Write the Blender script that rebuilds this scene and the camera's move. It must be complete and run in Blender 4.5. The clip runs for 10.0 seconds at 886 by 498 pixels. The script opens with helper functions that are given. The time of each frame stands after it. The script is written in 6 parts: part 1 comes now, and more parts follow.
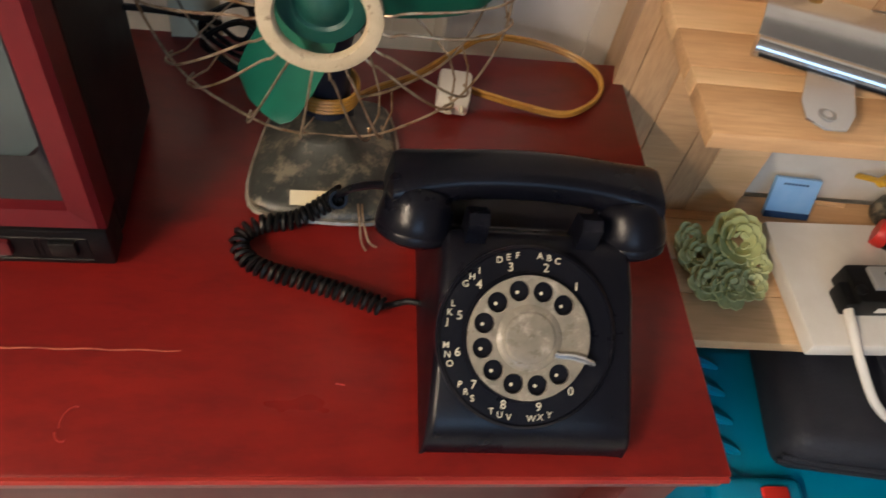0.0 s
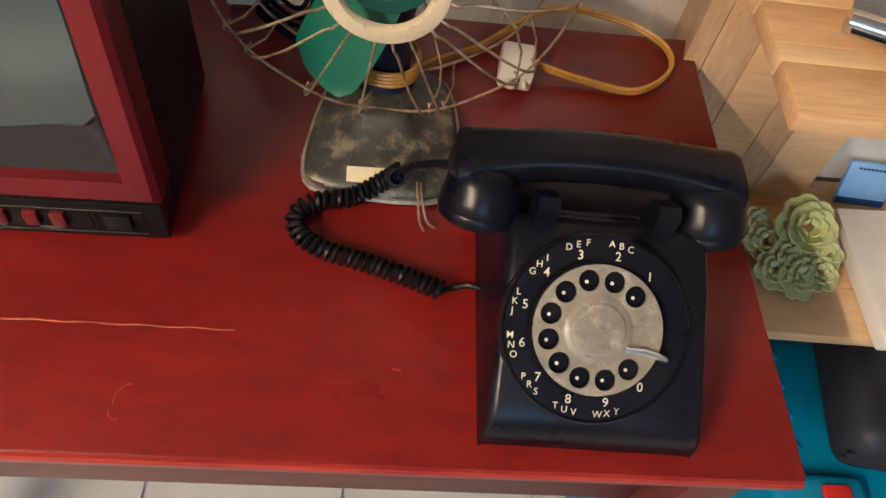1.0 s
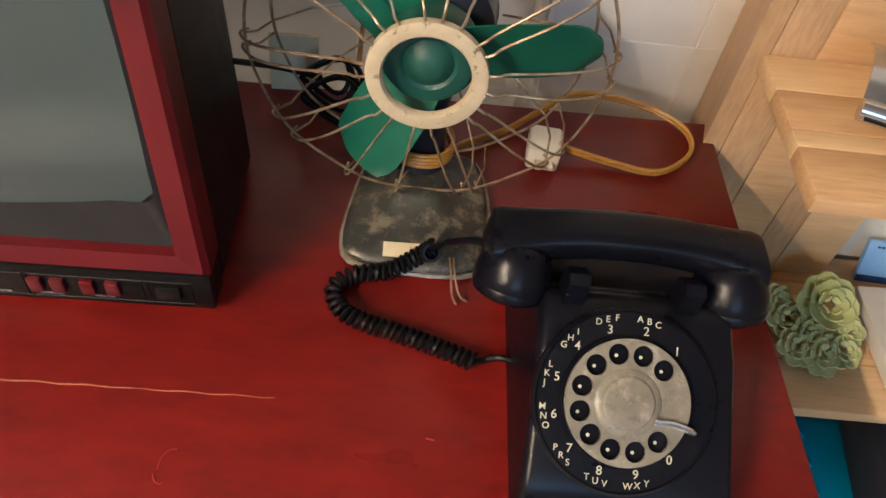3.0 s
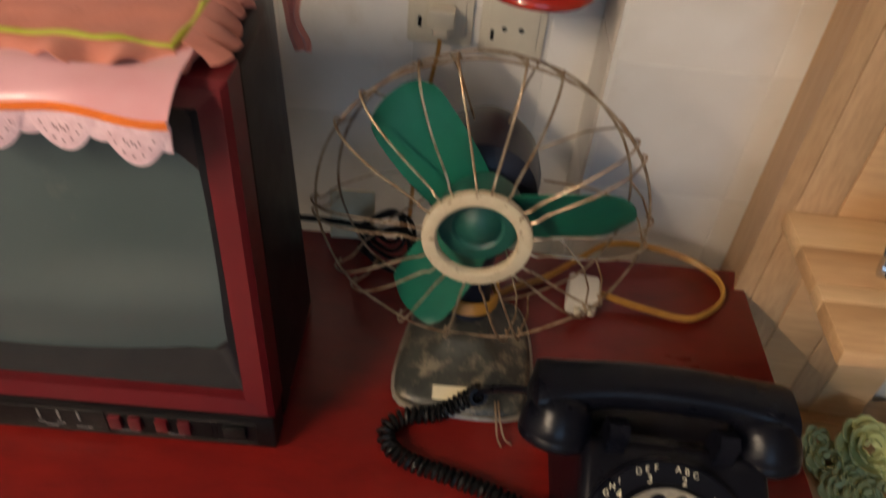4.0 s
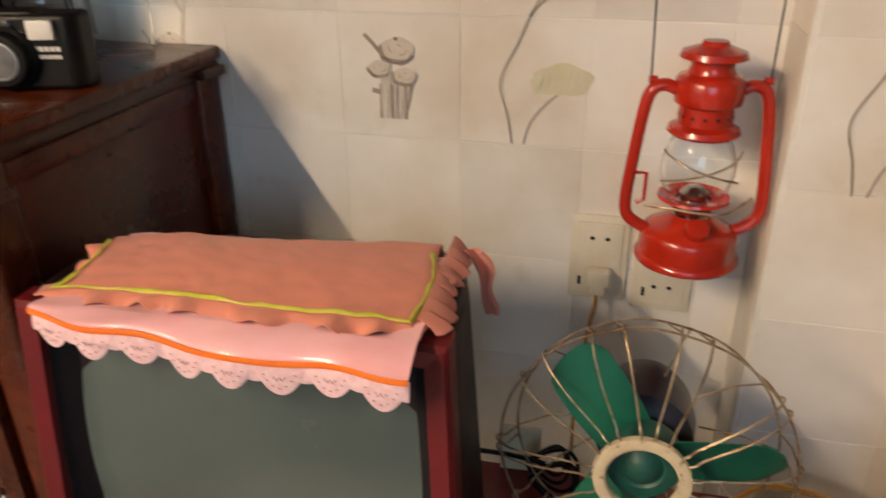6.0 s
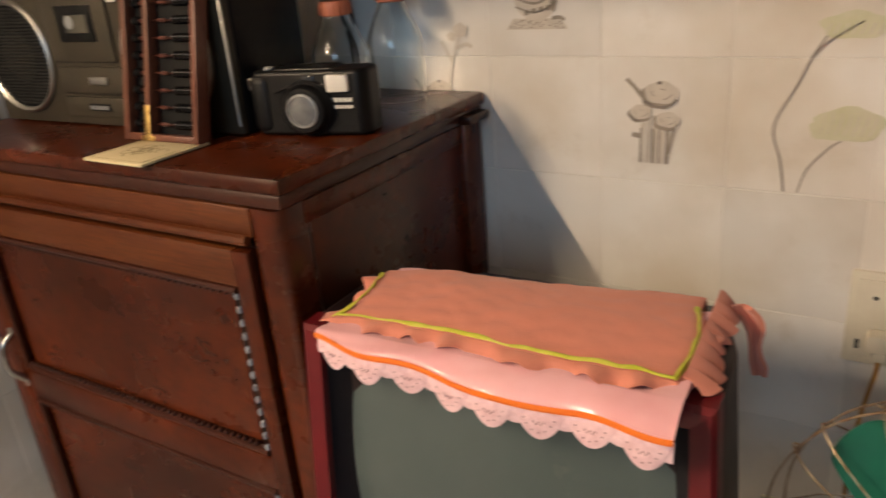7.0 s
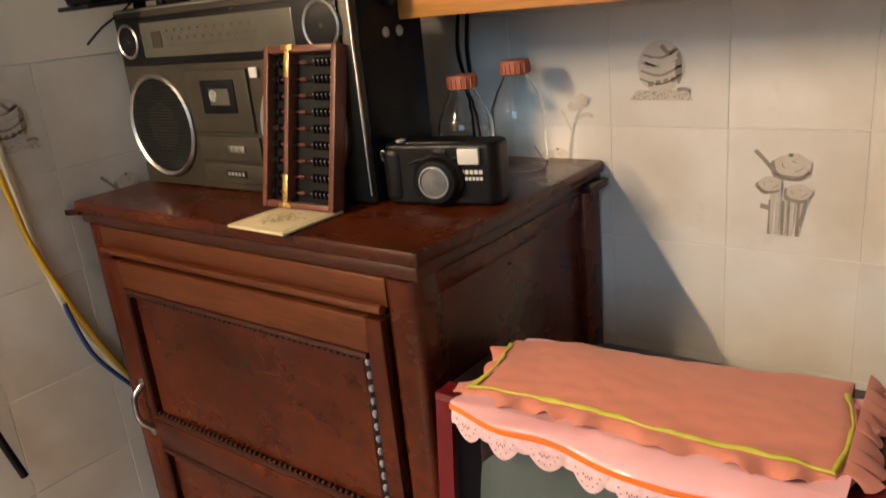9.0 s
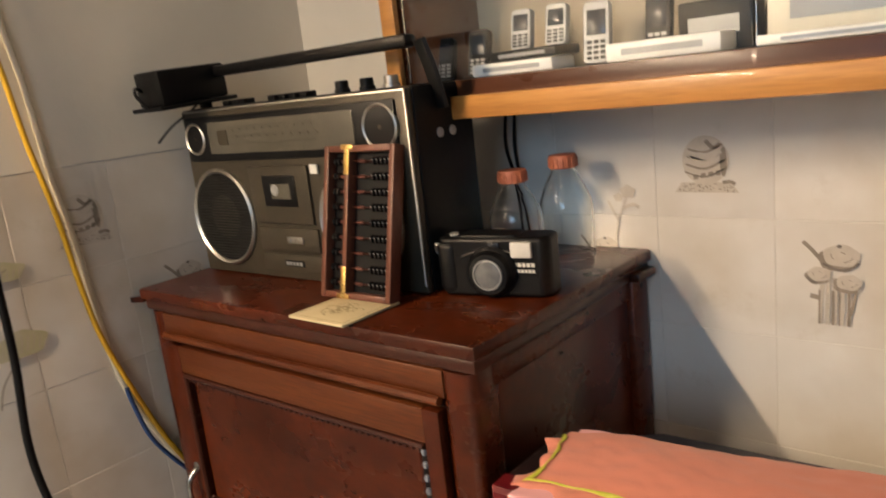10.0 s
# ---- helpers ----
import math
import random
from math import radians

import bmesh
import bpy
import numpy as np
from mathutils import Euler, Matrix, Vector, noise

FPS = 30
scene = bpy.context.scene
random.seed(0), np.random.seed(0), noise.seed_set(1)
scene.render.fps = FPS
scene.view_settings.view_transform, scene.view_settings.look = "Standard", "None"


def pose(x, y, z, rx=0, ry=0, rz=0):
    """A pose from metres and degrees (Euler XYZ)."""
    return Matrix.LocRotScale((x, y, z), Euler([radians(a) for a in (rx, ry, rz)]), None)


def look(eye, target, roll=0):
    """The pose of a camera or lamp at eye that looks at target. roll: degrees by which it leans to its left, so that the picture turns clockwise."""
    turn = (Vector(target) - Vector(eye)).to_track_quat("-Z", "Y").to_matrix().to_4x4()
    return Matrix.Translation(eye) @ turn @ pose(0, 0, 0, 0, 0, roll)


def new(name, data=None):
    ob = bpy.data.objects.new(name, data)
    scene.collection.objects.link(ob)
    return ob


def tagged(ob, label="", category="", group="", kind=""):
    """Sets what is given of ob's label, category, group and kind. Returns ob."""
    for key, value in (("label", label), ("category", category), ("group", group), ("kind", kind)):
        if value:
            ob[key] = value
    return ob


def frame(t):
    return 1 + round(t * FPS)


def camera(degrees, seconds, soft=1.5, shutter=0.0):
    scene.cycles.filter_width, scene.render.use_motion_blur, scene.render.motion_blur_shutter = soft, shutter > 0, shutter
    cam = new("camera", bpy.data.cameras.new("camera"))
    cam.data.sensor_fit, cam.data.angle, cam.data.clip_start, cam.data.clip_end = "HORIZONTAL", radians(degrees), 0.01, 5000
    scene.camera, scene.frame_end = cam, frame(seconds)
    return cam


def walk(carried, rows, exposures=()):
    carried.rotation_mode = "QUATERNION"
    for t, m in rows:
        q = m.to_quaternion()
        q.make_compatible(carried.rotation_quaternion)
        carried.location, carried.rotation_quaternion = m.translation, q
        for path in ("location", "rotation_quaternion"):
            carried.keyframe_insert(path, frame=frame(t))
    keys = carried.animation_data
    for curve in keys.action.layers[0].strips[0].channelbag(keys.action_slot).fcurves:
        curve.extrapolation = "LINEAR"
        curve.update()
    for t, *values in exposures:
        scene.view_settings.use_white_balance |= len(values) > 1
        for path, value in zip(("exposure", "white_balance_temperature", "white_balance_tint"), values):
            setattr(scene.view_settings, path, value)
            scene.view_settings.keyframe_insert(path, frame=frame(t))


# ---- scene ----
cam = camera(61.0, 10.0, shutter=0.5)
PATH = [
    (0, (-0.251, -0.777, 1.217), (-0.003, 0.405, -0.377), 12.8),
    (0.5, (-0.263, -0.769, 1.203), (-0.095, 0.378, -0.427), 11.1),
    (1, (-0.265, -0.758, 1.201), (-0.113, 0.364, -0.448), 11.0),
    (1.5, (-0.265, -0.76, 1.206), (-0.111, 0.375, -0.434), 11.3),
    (2, (-0.275, -0.771, 1.23), (-0.172, 0.431, -0.366), 9.8),
    (2.2, (-0.282, -0.777, 1.24), (-0.186, 0.467, -0.323), 10.1),
    (3.3, (-0.278, -0.77, 1.215), (-0.19, 0.527, -0.305), 8.3),
    (3.5, (-0.28, -0.774, 1.217), (-0.205, 0.568, -0.264), 8.0),
    (4, (-0.293, -0.787, 1.269), (-0.323, 0.704, -0.064), 5.6),
    (4.5, (-0.3, -0.805, 1.297), (-0.407, 0.826, 0.145), 3.9),
    (5, (-0.304, -0.825, 1.317), (-0.483, 0.885, 0.296), 2.7),
    (5.2, (-0.311, -0.835, 1.324), (-0.522, 0.891, 0.336), 2.4),
    (6.3, (-0.328, -0.891, 1.369), (-0.912, 0.833, 0.54), -1.9),
    (6.5, (-0.337, -0.892, 1.371), (-1.041, 0.798, 0.566), -2.9),
    (7, (-0.349, -0.893, 1.373), (-1.345, 0.666, 0.613), -4.9),
    (7.5, (-0.361, -0.882, 1.369), (-1.51, 0.558, 0.59), -5.9),
    (8, (-0.381, -0.892, 1.374), (-1.553, 0.529, 0.596), -5.6),
    (8.5, (-0.388, -0.912, 1.388), (-1.563, 0.542, 0.678), -5.4),
    (9, (-0.39, -0.922, 1.406), (-1.574, 0.563, 0.778), -5.8),
    (9.5, (-0.39, -0.931, 1.422), (-1.592, 0.574, 0.885), -6.2),
    (10, (-0.391, -0.949, 1.438), (-1.666, 0.529, 1.001), -6.5),
]
EXPOSURES = [(0.0, -0.15, 5850, 10), (0.5, -0.2, 5850, 10), (1.0, 0.1, 5900, 10), (2.0, 0.15, 5900, 10), (3.5, -0.25, 5850, 10), (4.0, -0.65, 6050, 10), (4.5, -0.65, 6250, 10), (5.0, -0.52, 6350, 10), (6.5, -0.38, 6500, 10), (8.0, -0.33, 6650, 10), (10.0, -0.2, 6600, 10)]
walk(cam, [(t, look(eye, target, roll)) for t, eye, target, roll in PATH], EXPOSURES)

# ---- light ----
world = bpy.data.worlds.new("world")
scene.world = world
world.use_nodes = True
world.node_tree.nodes["Background"].inputs[0].default_value = (0.55, 0.72, 1.0, 1)
world.node_tree.nodes["Background"].inputs[1].default_value = 0.006


def area(name, m, sx, sy, watts, colour):
    data = bpy.data.lights.new(name, "AREA")
    data.shape, data.size, data.size_y, data.energy, data.color = "RECTANGLE", sx, sy, watts, colour
    ob = new(name, data)
    ob.matrix_world = m
    return ob


LAMP = Vector((-1.36, -1.85, 1.99))
area("window_light", look((0.05, -3.36, 1.92), (-0.3, 0.0, 0.9)), 1.3, 1.1, 23.0, (0.46, 0.71, 1.0))


# ---- materials ----
def mat(name, col, rough=0.5, metal=0.0, col2=None, scale=8.0, bump=0.0, bscale=80.0, spots=None, stretch=(1, 1, 1), coat=0.0,
        grain=0.0, trans=0.0, rvar=0.12, sheen=0.0, ior=1.45, alpha=1.0, vary=False, stain=None):
    """A node material: two colours mixed by noise, fine grain, spots of wear, bump."""
    m = bpy.data.materials.new(name)
    m.use_nodes = True
    nt = m.node_tree
    n, l = nt.nodes, nt.links
    p = n["Principled BSDF"]
    p.inputs["Metallic"].default_value = metal
    p.inputs["Coat Weight"].default_value = coat
    p.inputs["Transmission Weight"].default_value = trans
    p.inputs["Sheen Weight"].default_value = sheen
    p.inputs["IOR"].default_value = ior
    p.inputs["Alpha"].default_value = alpha
    tc = n.new("ShaderNodeTexCoord")
    mp = n.new("ShaderNodeMapping")
    mp.inputs["Scale"].default_value = stretch
    l.new(tc.outputs["Object"], mp.inputs["Vector"])
    if vary:
        info = n.new("ShaderNodeObjectInfo")
        far = n.new("ShaderNodeVectorMath")
        far.operation = "SCALE"
        far.inputs[0].default_value = (7.0, 11.0, 5.0)
        l.new(info.outputs["Random"], far.inputs["Scale"])
        l.new(far.outputs[0], mp.inputs["Location"])

    def noise_at(s, detail=4.0, rough_=0.6):
        t = n.new("ShaderNodeTexNoise")
        t.inputs["Scale"].default_value, t.inputs["Detail"].default_value, t.inputs["Roughness"].default_value = s, detail, rough_
        l.new(mp.outputs["Vector"], t.inputs["Vector"])
        return t.outputs["Fac"]

    def ramp(src, lo, hi):
        r = n.new("ShaderNodeMapRange")
        r.inputs[1].default_value, r.inputs[2].default_value = lo, hi
        l.new(src, r.inputs[0])
        return r.outputs[0]

    def mix(fac, a, b):
        x = n.new("ShaderNodeMix")
        x.data_type = "RGBA"
        l.new(fac, x.inputs["Factor"])
        for sock, v in ((x.inputs[6], a), (x.inputs[7], b)):
            if isinstance(v, tuple):
                sock.default_value = (*v[:3], 1)
            else:
                l.new(v, sock)
        return x.outputs[2]

    col2 = col2 or tuple(c * 0.8 for c in col)
    out = mix(ramp(noise_at(scale), 0.32, 0.68), col, col2)
    if grain:
        out = mix(ramp(noise_at(scale * 14, 3.0), 0.4 - grain * 0.1, 0.9), out, tuple(c * (1 - grain) for c in col2))
    if spots:
        scol, sscale, lo, hi = spots
        out = mix(ramp(noise_at(sscale, 6.0, 0.7), lo, hi), out, scol)
    if stain:
        scol, sscale, lo, hi = stain
        geo = n.new("ShaderNodeNewGeometry")
        t = n.new("ShaderNodeTexNoise")
        t.inputs["Scale"].default_value, t.inputs["Detail"].default_value = sscale, 5.0
        l.new(geo.outputs["Position"], t.inputs["Vector"])
        out = mix(ramp(t.outputs["Fac"], lo, hi), out, scol)
    if vary:
        tone = n.new("ShaderNodeHueSaturation")
        span = n.new("ShaderNodeMapRange")
        span.inputs[3].default_value, span.inputs[4].default_value = 0.91, 1.06
        l.new(info.outputs["Random"], span.inputs[0])
        l.new(span.outputs[0], tone.inputs["Value"])
        l.new(out, tone.inputs["Color"])
        out = tone.outputs["Color"]
    l.new(out, p.inputs["Base Color"])
    r = n.new("ShaderNodeMapRange")
    r.inputs[3].default_value, r.inputs[4].default_value = max(0.02, rough - rvar), min(1, rough + rvar)
    l.new(noise_at(scale * 2.5), r.inputs[0])
    l.new(r.outputs[0], p.inputs["Roughness"])
    if bump:
        b = n.new("ShaderNodeBump")
        b.inputs["Strength"].default_value = bump
        b.inputs["Distance"].default_value = 0.002
        l.new(noise_at(bscale), b.inputs["Height"])
        l.new(b.outputs["Normal"], p.inputs["Normal"])
    return m


TILE = mat("glazed_tile", (0.80, 0.765, 0.705), 0.50, col2=(0.73, 0.69, 0.625), scale=6, bump=0.12, bscale=14, spots=((0.60, 0.53, 0.43), 11, 0.60, 0.92), coat=0.0, vary=True, stain=((0.50, 0.40, 0.27), 3.2, 0.47, 0.80))
GROUT = mat("grout", (0.80, 0.76, 0.68), 0.9, col2=(0.70, 0.66, 0.58), scale=30, bump=0.4)
PLASTER = mat("wall_paint", (0.78, 0.73, 0.63), 0.75, col2=(0.72, 0.67, 0.57), scale=4, bump=0.2, bscale=60)
# dark colour for the unseen ceiling and walls, holds down bounced fill light
LOWBOUNCE = mat("bounce_limiting_dark", (0.17, 0.165, 0.155), 0.8, col2=(0.13, 0.125, 0.12), scale=4, bump=0.2, bscale=60)
FLOORM = mat("floor_tile", (0.55, 0.55, 0.53), 0.2, col2=(0.46, 0.46, 0.44), scale=6, spots=((0.3, 0.28, 0.25), 10, 0.6, 0.9))
RED = mat("red_lacquer", (0.200, 0.0115, 0.0072), 0.30, metal=0.0, col2=(0.110, 0.0060, 0.0062), scale=3.5, stretch=(0.5, 1.3, 1), bump=0.06, bscale=30, grain=0.12,
          spots=((0.030, 0.003, 0.005), 6, 0.55, 0.78), coat=0.0, rvar=0.08, ior=1.40)
REDEDGE = mat("worn_red_edge", (0.36, 0.035, 0.018), 0.4, col2=(0.2, 0.01, 0.01), scale=25, stretch=(0.3, 1, 1), spots=((0.5, 0.16, 0.06), 40, 0.62, 0.75))
SEAM = mat("cracked_pale_lacquer", (0.52, 0.16, 0.075), 0.5, col2=(0.20, 0.025, 0.012), scale=45)
DARKRED = mat("dark_red_wood", (0.10, 0.012, 0.01), 0.45, col2=(0.05, 0.008, 0.008), scale=8, stretch=(0.3, 1, 1))
WOOD = mat("varnished_mahogany", (0.105, 0.0190, 0.0042), 0.28, col2=(0.026, 0.0050, 0.0018), scale=3.6, stretch=(0.8, 1, 1.1), grain=0.10, bump=0.04, bscale=40,
           coat=0.04, vary=True, ior=1.36)
WOODLT = mat("worn_brown_wood", (0.135, 0.038, 0.009), 0.35, col2=(0.062, 0.014, 0.004), scale=7, stretch=(0.3, 1, 4), grain=0.4, bump=0.15, coat=0.05, ior=1.38)
WOODDK = mat("dark_moulding_wood", (0.055, 0.014, 0.007), 0.35, col2=(0.03, 0.008, 0.004), scale=12, grain=0.3, coat=0.2, ior=1.33)
PINE = mat("pale_laminated_wood", (0.64, 0.41, 0.21), 0.42, col2=(0.54, 0.32, 0.15), scale=5, stretch=(0.35, 3.5, 3.5), grain=0.18, bump=0.08, bscale=90)
PINE2 = mat("pale_wood_board", (0.73, 0.51, 0.29), 0.42, col2=(0.64, 0.42, 0.21), scale=5, stretch=(0.3, 3.5, 3.5), grain=0.15, bump=0.08, bscale=90)
PINEV = mat("pale_wood_upright", (0.57, 0.37, 0.20), 0.45, col2=(0.45, 0.27, 0.13), scale=6, stretch=(3, 3, 0.5), grain=0.18, bump=0.08)
BLACK = mat("black_bakelite", (0.0030, 0.0034, 0.0062), 0.30, col2=(0.005, 0.0054, 0.0088), scale=10, spots=((0.028, 0.027, 0.026), 16, 0.60, 0.95), rvar=0.12, bump=0.05, bscale=30, ior=1.26)
BLACKP = mat("black_plastic", (0.0035, 0.0035, 0.004), 0.42, col2=(0.006, 0.006, 0.006), scale=20, bump=0.15, bscale=300, ior=1.27)
BLACKM = mat("black_rubber", (0.004, 0.004, 0.0045), 0.42, col2=(0.007, 0.007, 0.007), scale=30, ior=1.27)
CLEARW = mat("cloudy_plastic", (0.25, 0.225, 0.175), 0.3, col2=(0.16, 0.145, 0.115), scale=55, spots=((0.50, 0.46, 0.39), 75, 0.54, 0.8))
IVORY = mat("ivory_print", (0.74, 0.67, 0.48), 0.5)
CREAM = mat("aged_cream_paint", (0.60, 0.51, 0.35), 0.5, col2=(0.48, 0.39, 0.25), scale=50, spots=((0.16, 0.09, 0.045), 130, 0.58, 0.68), bump=0.3)
GREEN = mat("green_enamel", (0.010, 0.122, 0.072), 0.36, col2=(0.008, 0.085, 0.055), scale=14, spots=((0.03, 0.06, 0.04), 30, 0.66, 0.85))
DKGREEN = mat("dark_green_enamel", (0.008, 0.062, 0.046), 0.46, col2=(0.008, 0.06, 0.045), scale=16)
WIRE = mat("rusty_wire", (0.46, 0.38, 0.27), 0.4, metal=0.6, col2=(0.20, 0.11, 0.05), scale=70, spots=((0.09, 0.04, 0.02), 90, 0.55, 0.75))
IRON = mat("worn_grey_iron", (0.060, 0.060, 0.050), 0.42, metal=0.2, col2=(0.020, 0.022, 0.021), scale=30, spots=((0.17, 0.145, 0.10), 48, 0.50, 0.62), bump=0.4, bscale=60, rvar=0.15)
IRONED = mat("chipped_iron_rim", (0.45, 0.42, 0.35), 0.35, metal=0.5, col2=(0.2, 0.16, 0.11), scale=40)
NAVY = mat("dark_motor_enamel", (0.012, 0.015, 0.028), 0.35, col2=(0.02, 0.022, 0.03), scale=12, ior=1.32)
PAPER = mat("yellowed_paper", (0.68, 0.60, 0.40), 0.8, col2=(0.58, 0.48, 0.30), scale=30)
YCORD = mat("amber_cord", (0.47, 0.24, 0.035), 0.38, col2=(0.33, 0.15, 0.03), scale=50)
CASEBACK = mat("faded_case_lining", (0.40, 0.34, 0.24), 0.6, col2=(0.32, 0.26, 0.18), scale=6)
WHITEP = mat("white_plastic", (0.74, 0.72, 0.66), 0.35, col2=(0.66, 0.63, 0.56), scale=20)
OFFWHITE = mat("yellowed_white_plastic", (0.68, 0.63, 0.50), 0.38, col2=(0.60, 0.54, 0.42), scale=20)
LANT = mat("red_enamel", (0.47, 0.024, 0.008), 0.24, col2=(0.34, 0.014, 0.006), scale=14, coat=0.4, rvar=0.06)
CLIPM = mat("polished_chrome_plate", (0.66, 0.67, 0.68), 0.20, metal=0.92, col2=(0.56, 0.57, 0.58), scale=12, rvar=0.1)
STEEL = mat("tinned_steel", (0.55, 0.55, 0.54), 0.22, metal=1.0, col2=(0.42, 0.40, 0.37), scale=30)
BRASS = mat("worn_brass", (0.75, 0.52, 0.20), 0.3, metal=1.0, col2=(0.5, 0.32, 0.1), scale=60, bump=0.5, bscale=300)
TVRED = mat("red_tv_plastic", (0.110, 0.0055, 0.0085), 0.38, col2=(0.080, 0.0045, 0.0075), scale=10, bump=0.06, bscale=400, ior=1.38)
TVDARK = mat("tv_shell_plastic", (0.013, 0.006, 0.007), 0.45, col2=(0.008, 0.005, 0.005), scale=9, spots=((0.030, 0.008, 0.008), 10, 0.6, 0.85), ior=1.28)
BEZEL = mat("dark_bezel_plastic", (0.006, 0.006, 0.009), 0.6, col2=(0.010, 0.009, 0.011), scale=16, spots=((0.030, 0.027, 0.024), 22, 0.62, 0.95), ior=1.25)
SCREEN = mat("grey_green_tube_glass", (0.068, 0.088, 0.086), 0.17, col2=(0.058, 0.077, 0.075), scale=5, coat=0.2, rvar=0.05, spots=((0.12, 0.13, 0.11), 16, 0.62, 0.9))
SALMON = mat("salmon_cotton", (0.63, 0.225, 0.152), 0.85, col2=(0.595, 0.208, 0.138), scale=14, bump=0.2, bscale=160, sheen=0.2)
SATIN = mat("pink_satin", (0.85, 0.48, 0.50), 0.22, col2=(0.80, 0.38, 0.39), scale=12, bump=0.1, bscale=60, sheen=0.2)
LACE = mat("pink_lace", (0.84, 0.59, 0.61), 0.85, col2=(0.69, 0.43, 0.455), scale=150, bump=0.6, bscale=420, sheen=0.2)
LACEH = mat("lace_eyelet", (0.30, 0.115, 0.11), 0.9)
ORANGE = mat("orange_ribbon", (0.86, 0.20, 0.018), 0.45, col2=(0.8, 0.16, 0.015), scale=60, bump=0.3)
LIME = mat("lime_piping", (0.62, 0.60, 0.09), 0.5, col2=(0.46, 0.48, 0.03), scale=60, bump=0.3)
BROWNGREY = mat("boombox_shell", (0.064, 0.052, 0.034), 0.42, metal=0.2, col2=(0.048, 0.041, 0.03), scale=22, bump=0.08, bscale=300, ior=1.34)
GRILLE = mat("speaker_grille", (0.03, 0.029, 0.026), 0.55, metal=0.3, col2=(0.018, 0.018, 0.016), scale=60, ior=1.30)
CHROME = mat("dull_chrome", (0.46, 0.44, 0.39), 0.42, metal=1.0, col2=(0.45, 0.43, 0.39), scale=30)
DIALW = mat("tuning_window", (0.11, 0.10, 0.075), 0.2, col2=(0.08, 0.072, 0.055), scale=12, coat=0.3)
ABWOOD = mat("abacus_frame_wood", (0.17, 0.060, 0.035), 0.4, col2=(0.11, 0.035, 0.02), scale=20, stretch=(1, 1, 0.4), grain=0.3)
BEAD = mat("black_beads", (0.012, 0.011, 0.011), 0.25)
BEADR = mat("brown_beads", (0.10, 0.032, 0.022), 0.35)
CORK = mat("orange_cap", (0.50, 0.165, 0.085), 0.5, col2=(0.42, 0.13, 0.07), scale=40)
CARD = mat("printed_card", (0.66, 0.56, 0.34), 0.7, col2=(0.58, 0.48, 0.28), scale=20)
CARDINK = mat("faded_ink", (0.25, 0.19, 0.10), 0.8, col2=(0.36, 0.28, 0.15), scale=160)
SUCC = mat("succulent_leaf", (0.47, 0.51, 0.22), 0.55, col2=(0.53, 0.56, 0.28), scale=30, bump=0.2)
SUCC2 = mat("yellow_green_leaf", (0.58, 0.60, 0.25), 0.5, col2=(0.50, 0.55, 0.24), scale=30, bump=0.2)
TEAL = mat("teal_plastic", (0.004, 0.20, 0.36), 0.34, col2=(0.004, 0.165, 0.29), scale=10, bump=0.1, bscale=300)
CASEBLK = mat("dark_case_plastic", (0.016, 0.018, 0.026), 0.5, col2=(0.024, 0.026, 0.034), scale=12, bump=0.3, bscale=240, ior=1.30)
REDP = mat("bright_red_plastic", (0.58, 0.025, 0.015), 0.4)
BLUEC = mat("blue_card", (0.16, 0.36, 0.68), 0.4, col2=(0.28, 0.48, 0.76), scale=16)
YELLOW = mat("yellow_plastic", (0.70, 0.41, 0.025), 0.4)
BLUEW = mat("blue_cable", (0.012, 0.045, 0.15), 0.4)
INKGREY = mat("grey_glaze_print", (0.12, 0.10, 0.085), 0.35, col2=(0.24, 0.205, 0.17), scale=70)
INKMID = mat("brown_glaze_print", (0.36, 0.30, 0.24), 0.35, col2=(0.25, 0.21, 0.165), scale=60)
INKLT = mat("pale_glaze_print", (0.62, 0.56, 0.475), 0.35, col2=(0.54, 0.48, 0.40), scale=60)
INKGRN = mat("olive_glaze_print", (0.55, 0.53, 0.33), 0.35, col2=(0.62, 0.58, 0.42), scale=40)
GOLDW = mat("honey_wood_strip", (0.62, 0.30, 0.075), 0.38, col2=(0.44, 0.19, 0.05), scale=8, stretch=(0.2, 1, 3), grain=0.2, coat=0.2)
SHELFBR = mat("brown_shelf_wood", (0.13, 0.045, 0.02), 0.3, col2=(0.09, 0.03, 0.014), scale=8, stretch=(0.3, 1, 1), coat=0.2)
GREYP = mat("silver_grey_plastic", (0.33, 0.33, 0.32), 0.35, metal=0.2, col2=(0.26, 0.26, 0.25), scale=20)
KEYRED = mat("dull_red_key", (0.10, 0.010, 0.013), 0.45)
LENSG = mat("lens_cover_grey", (0.10, 0.10, 0.105), 0.18, col2=(0.16, 0.16, 0.16), scale=60)
PEARL = mat("pearl_beads", (0.30, 0.33, 0.38), 0.22, col2=(0.16, 0.17, 0.19), scale=90)
DKSCR = mat("dark_display", (0.02, 0.024, 0.03), 0.15)
TEALB = mat("teal_box_card", (0.03, 0.22, 0.25), 0.5, col2=(0.03, 0.18, 0.2), scale=20)


def glass_material(name, tint, rough=0.02):
    m = bpy.data.materials.new(name)
    m.use_nodes = True
    p = m.node_tree.nodes["Principled BSDF"]
    p.inputs["Base Color"].default_value = (*tint, 1)
    p.inputs["Roughness"].default_value = rough
    p.inputs["Transmission Weight"].default_value = 1.0
    p.inputs["IOR"].default_value = 1.45
    return m


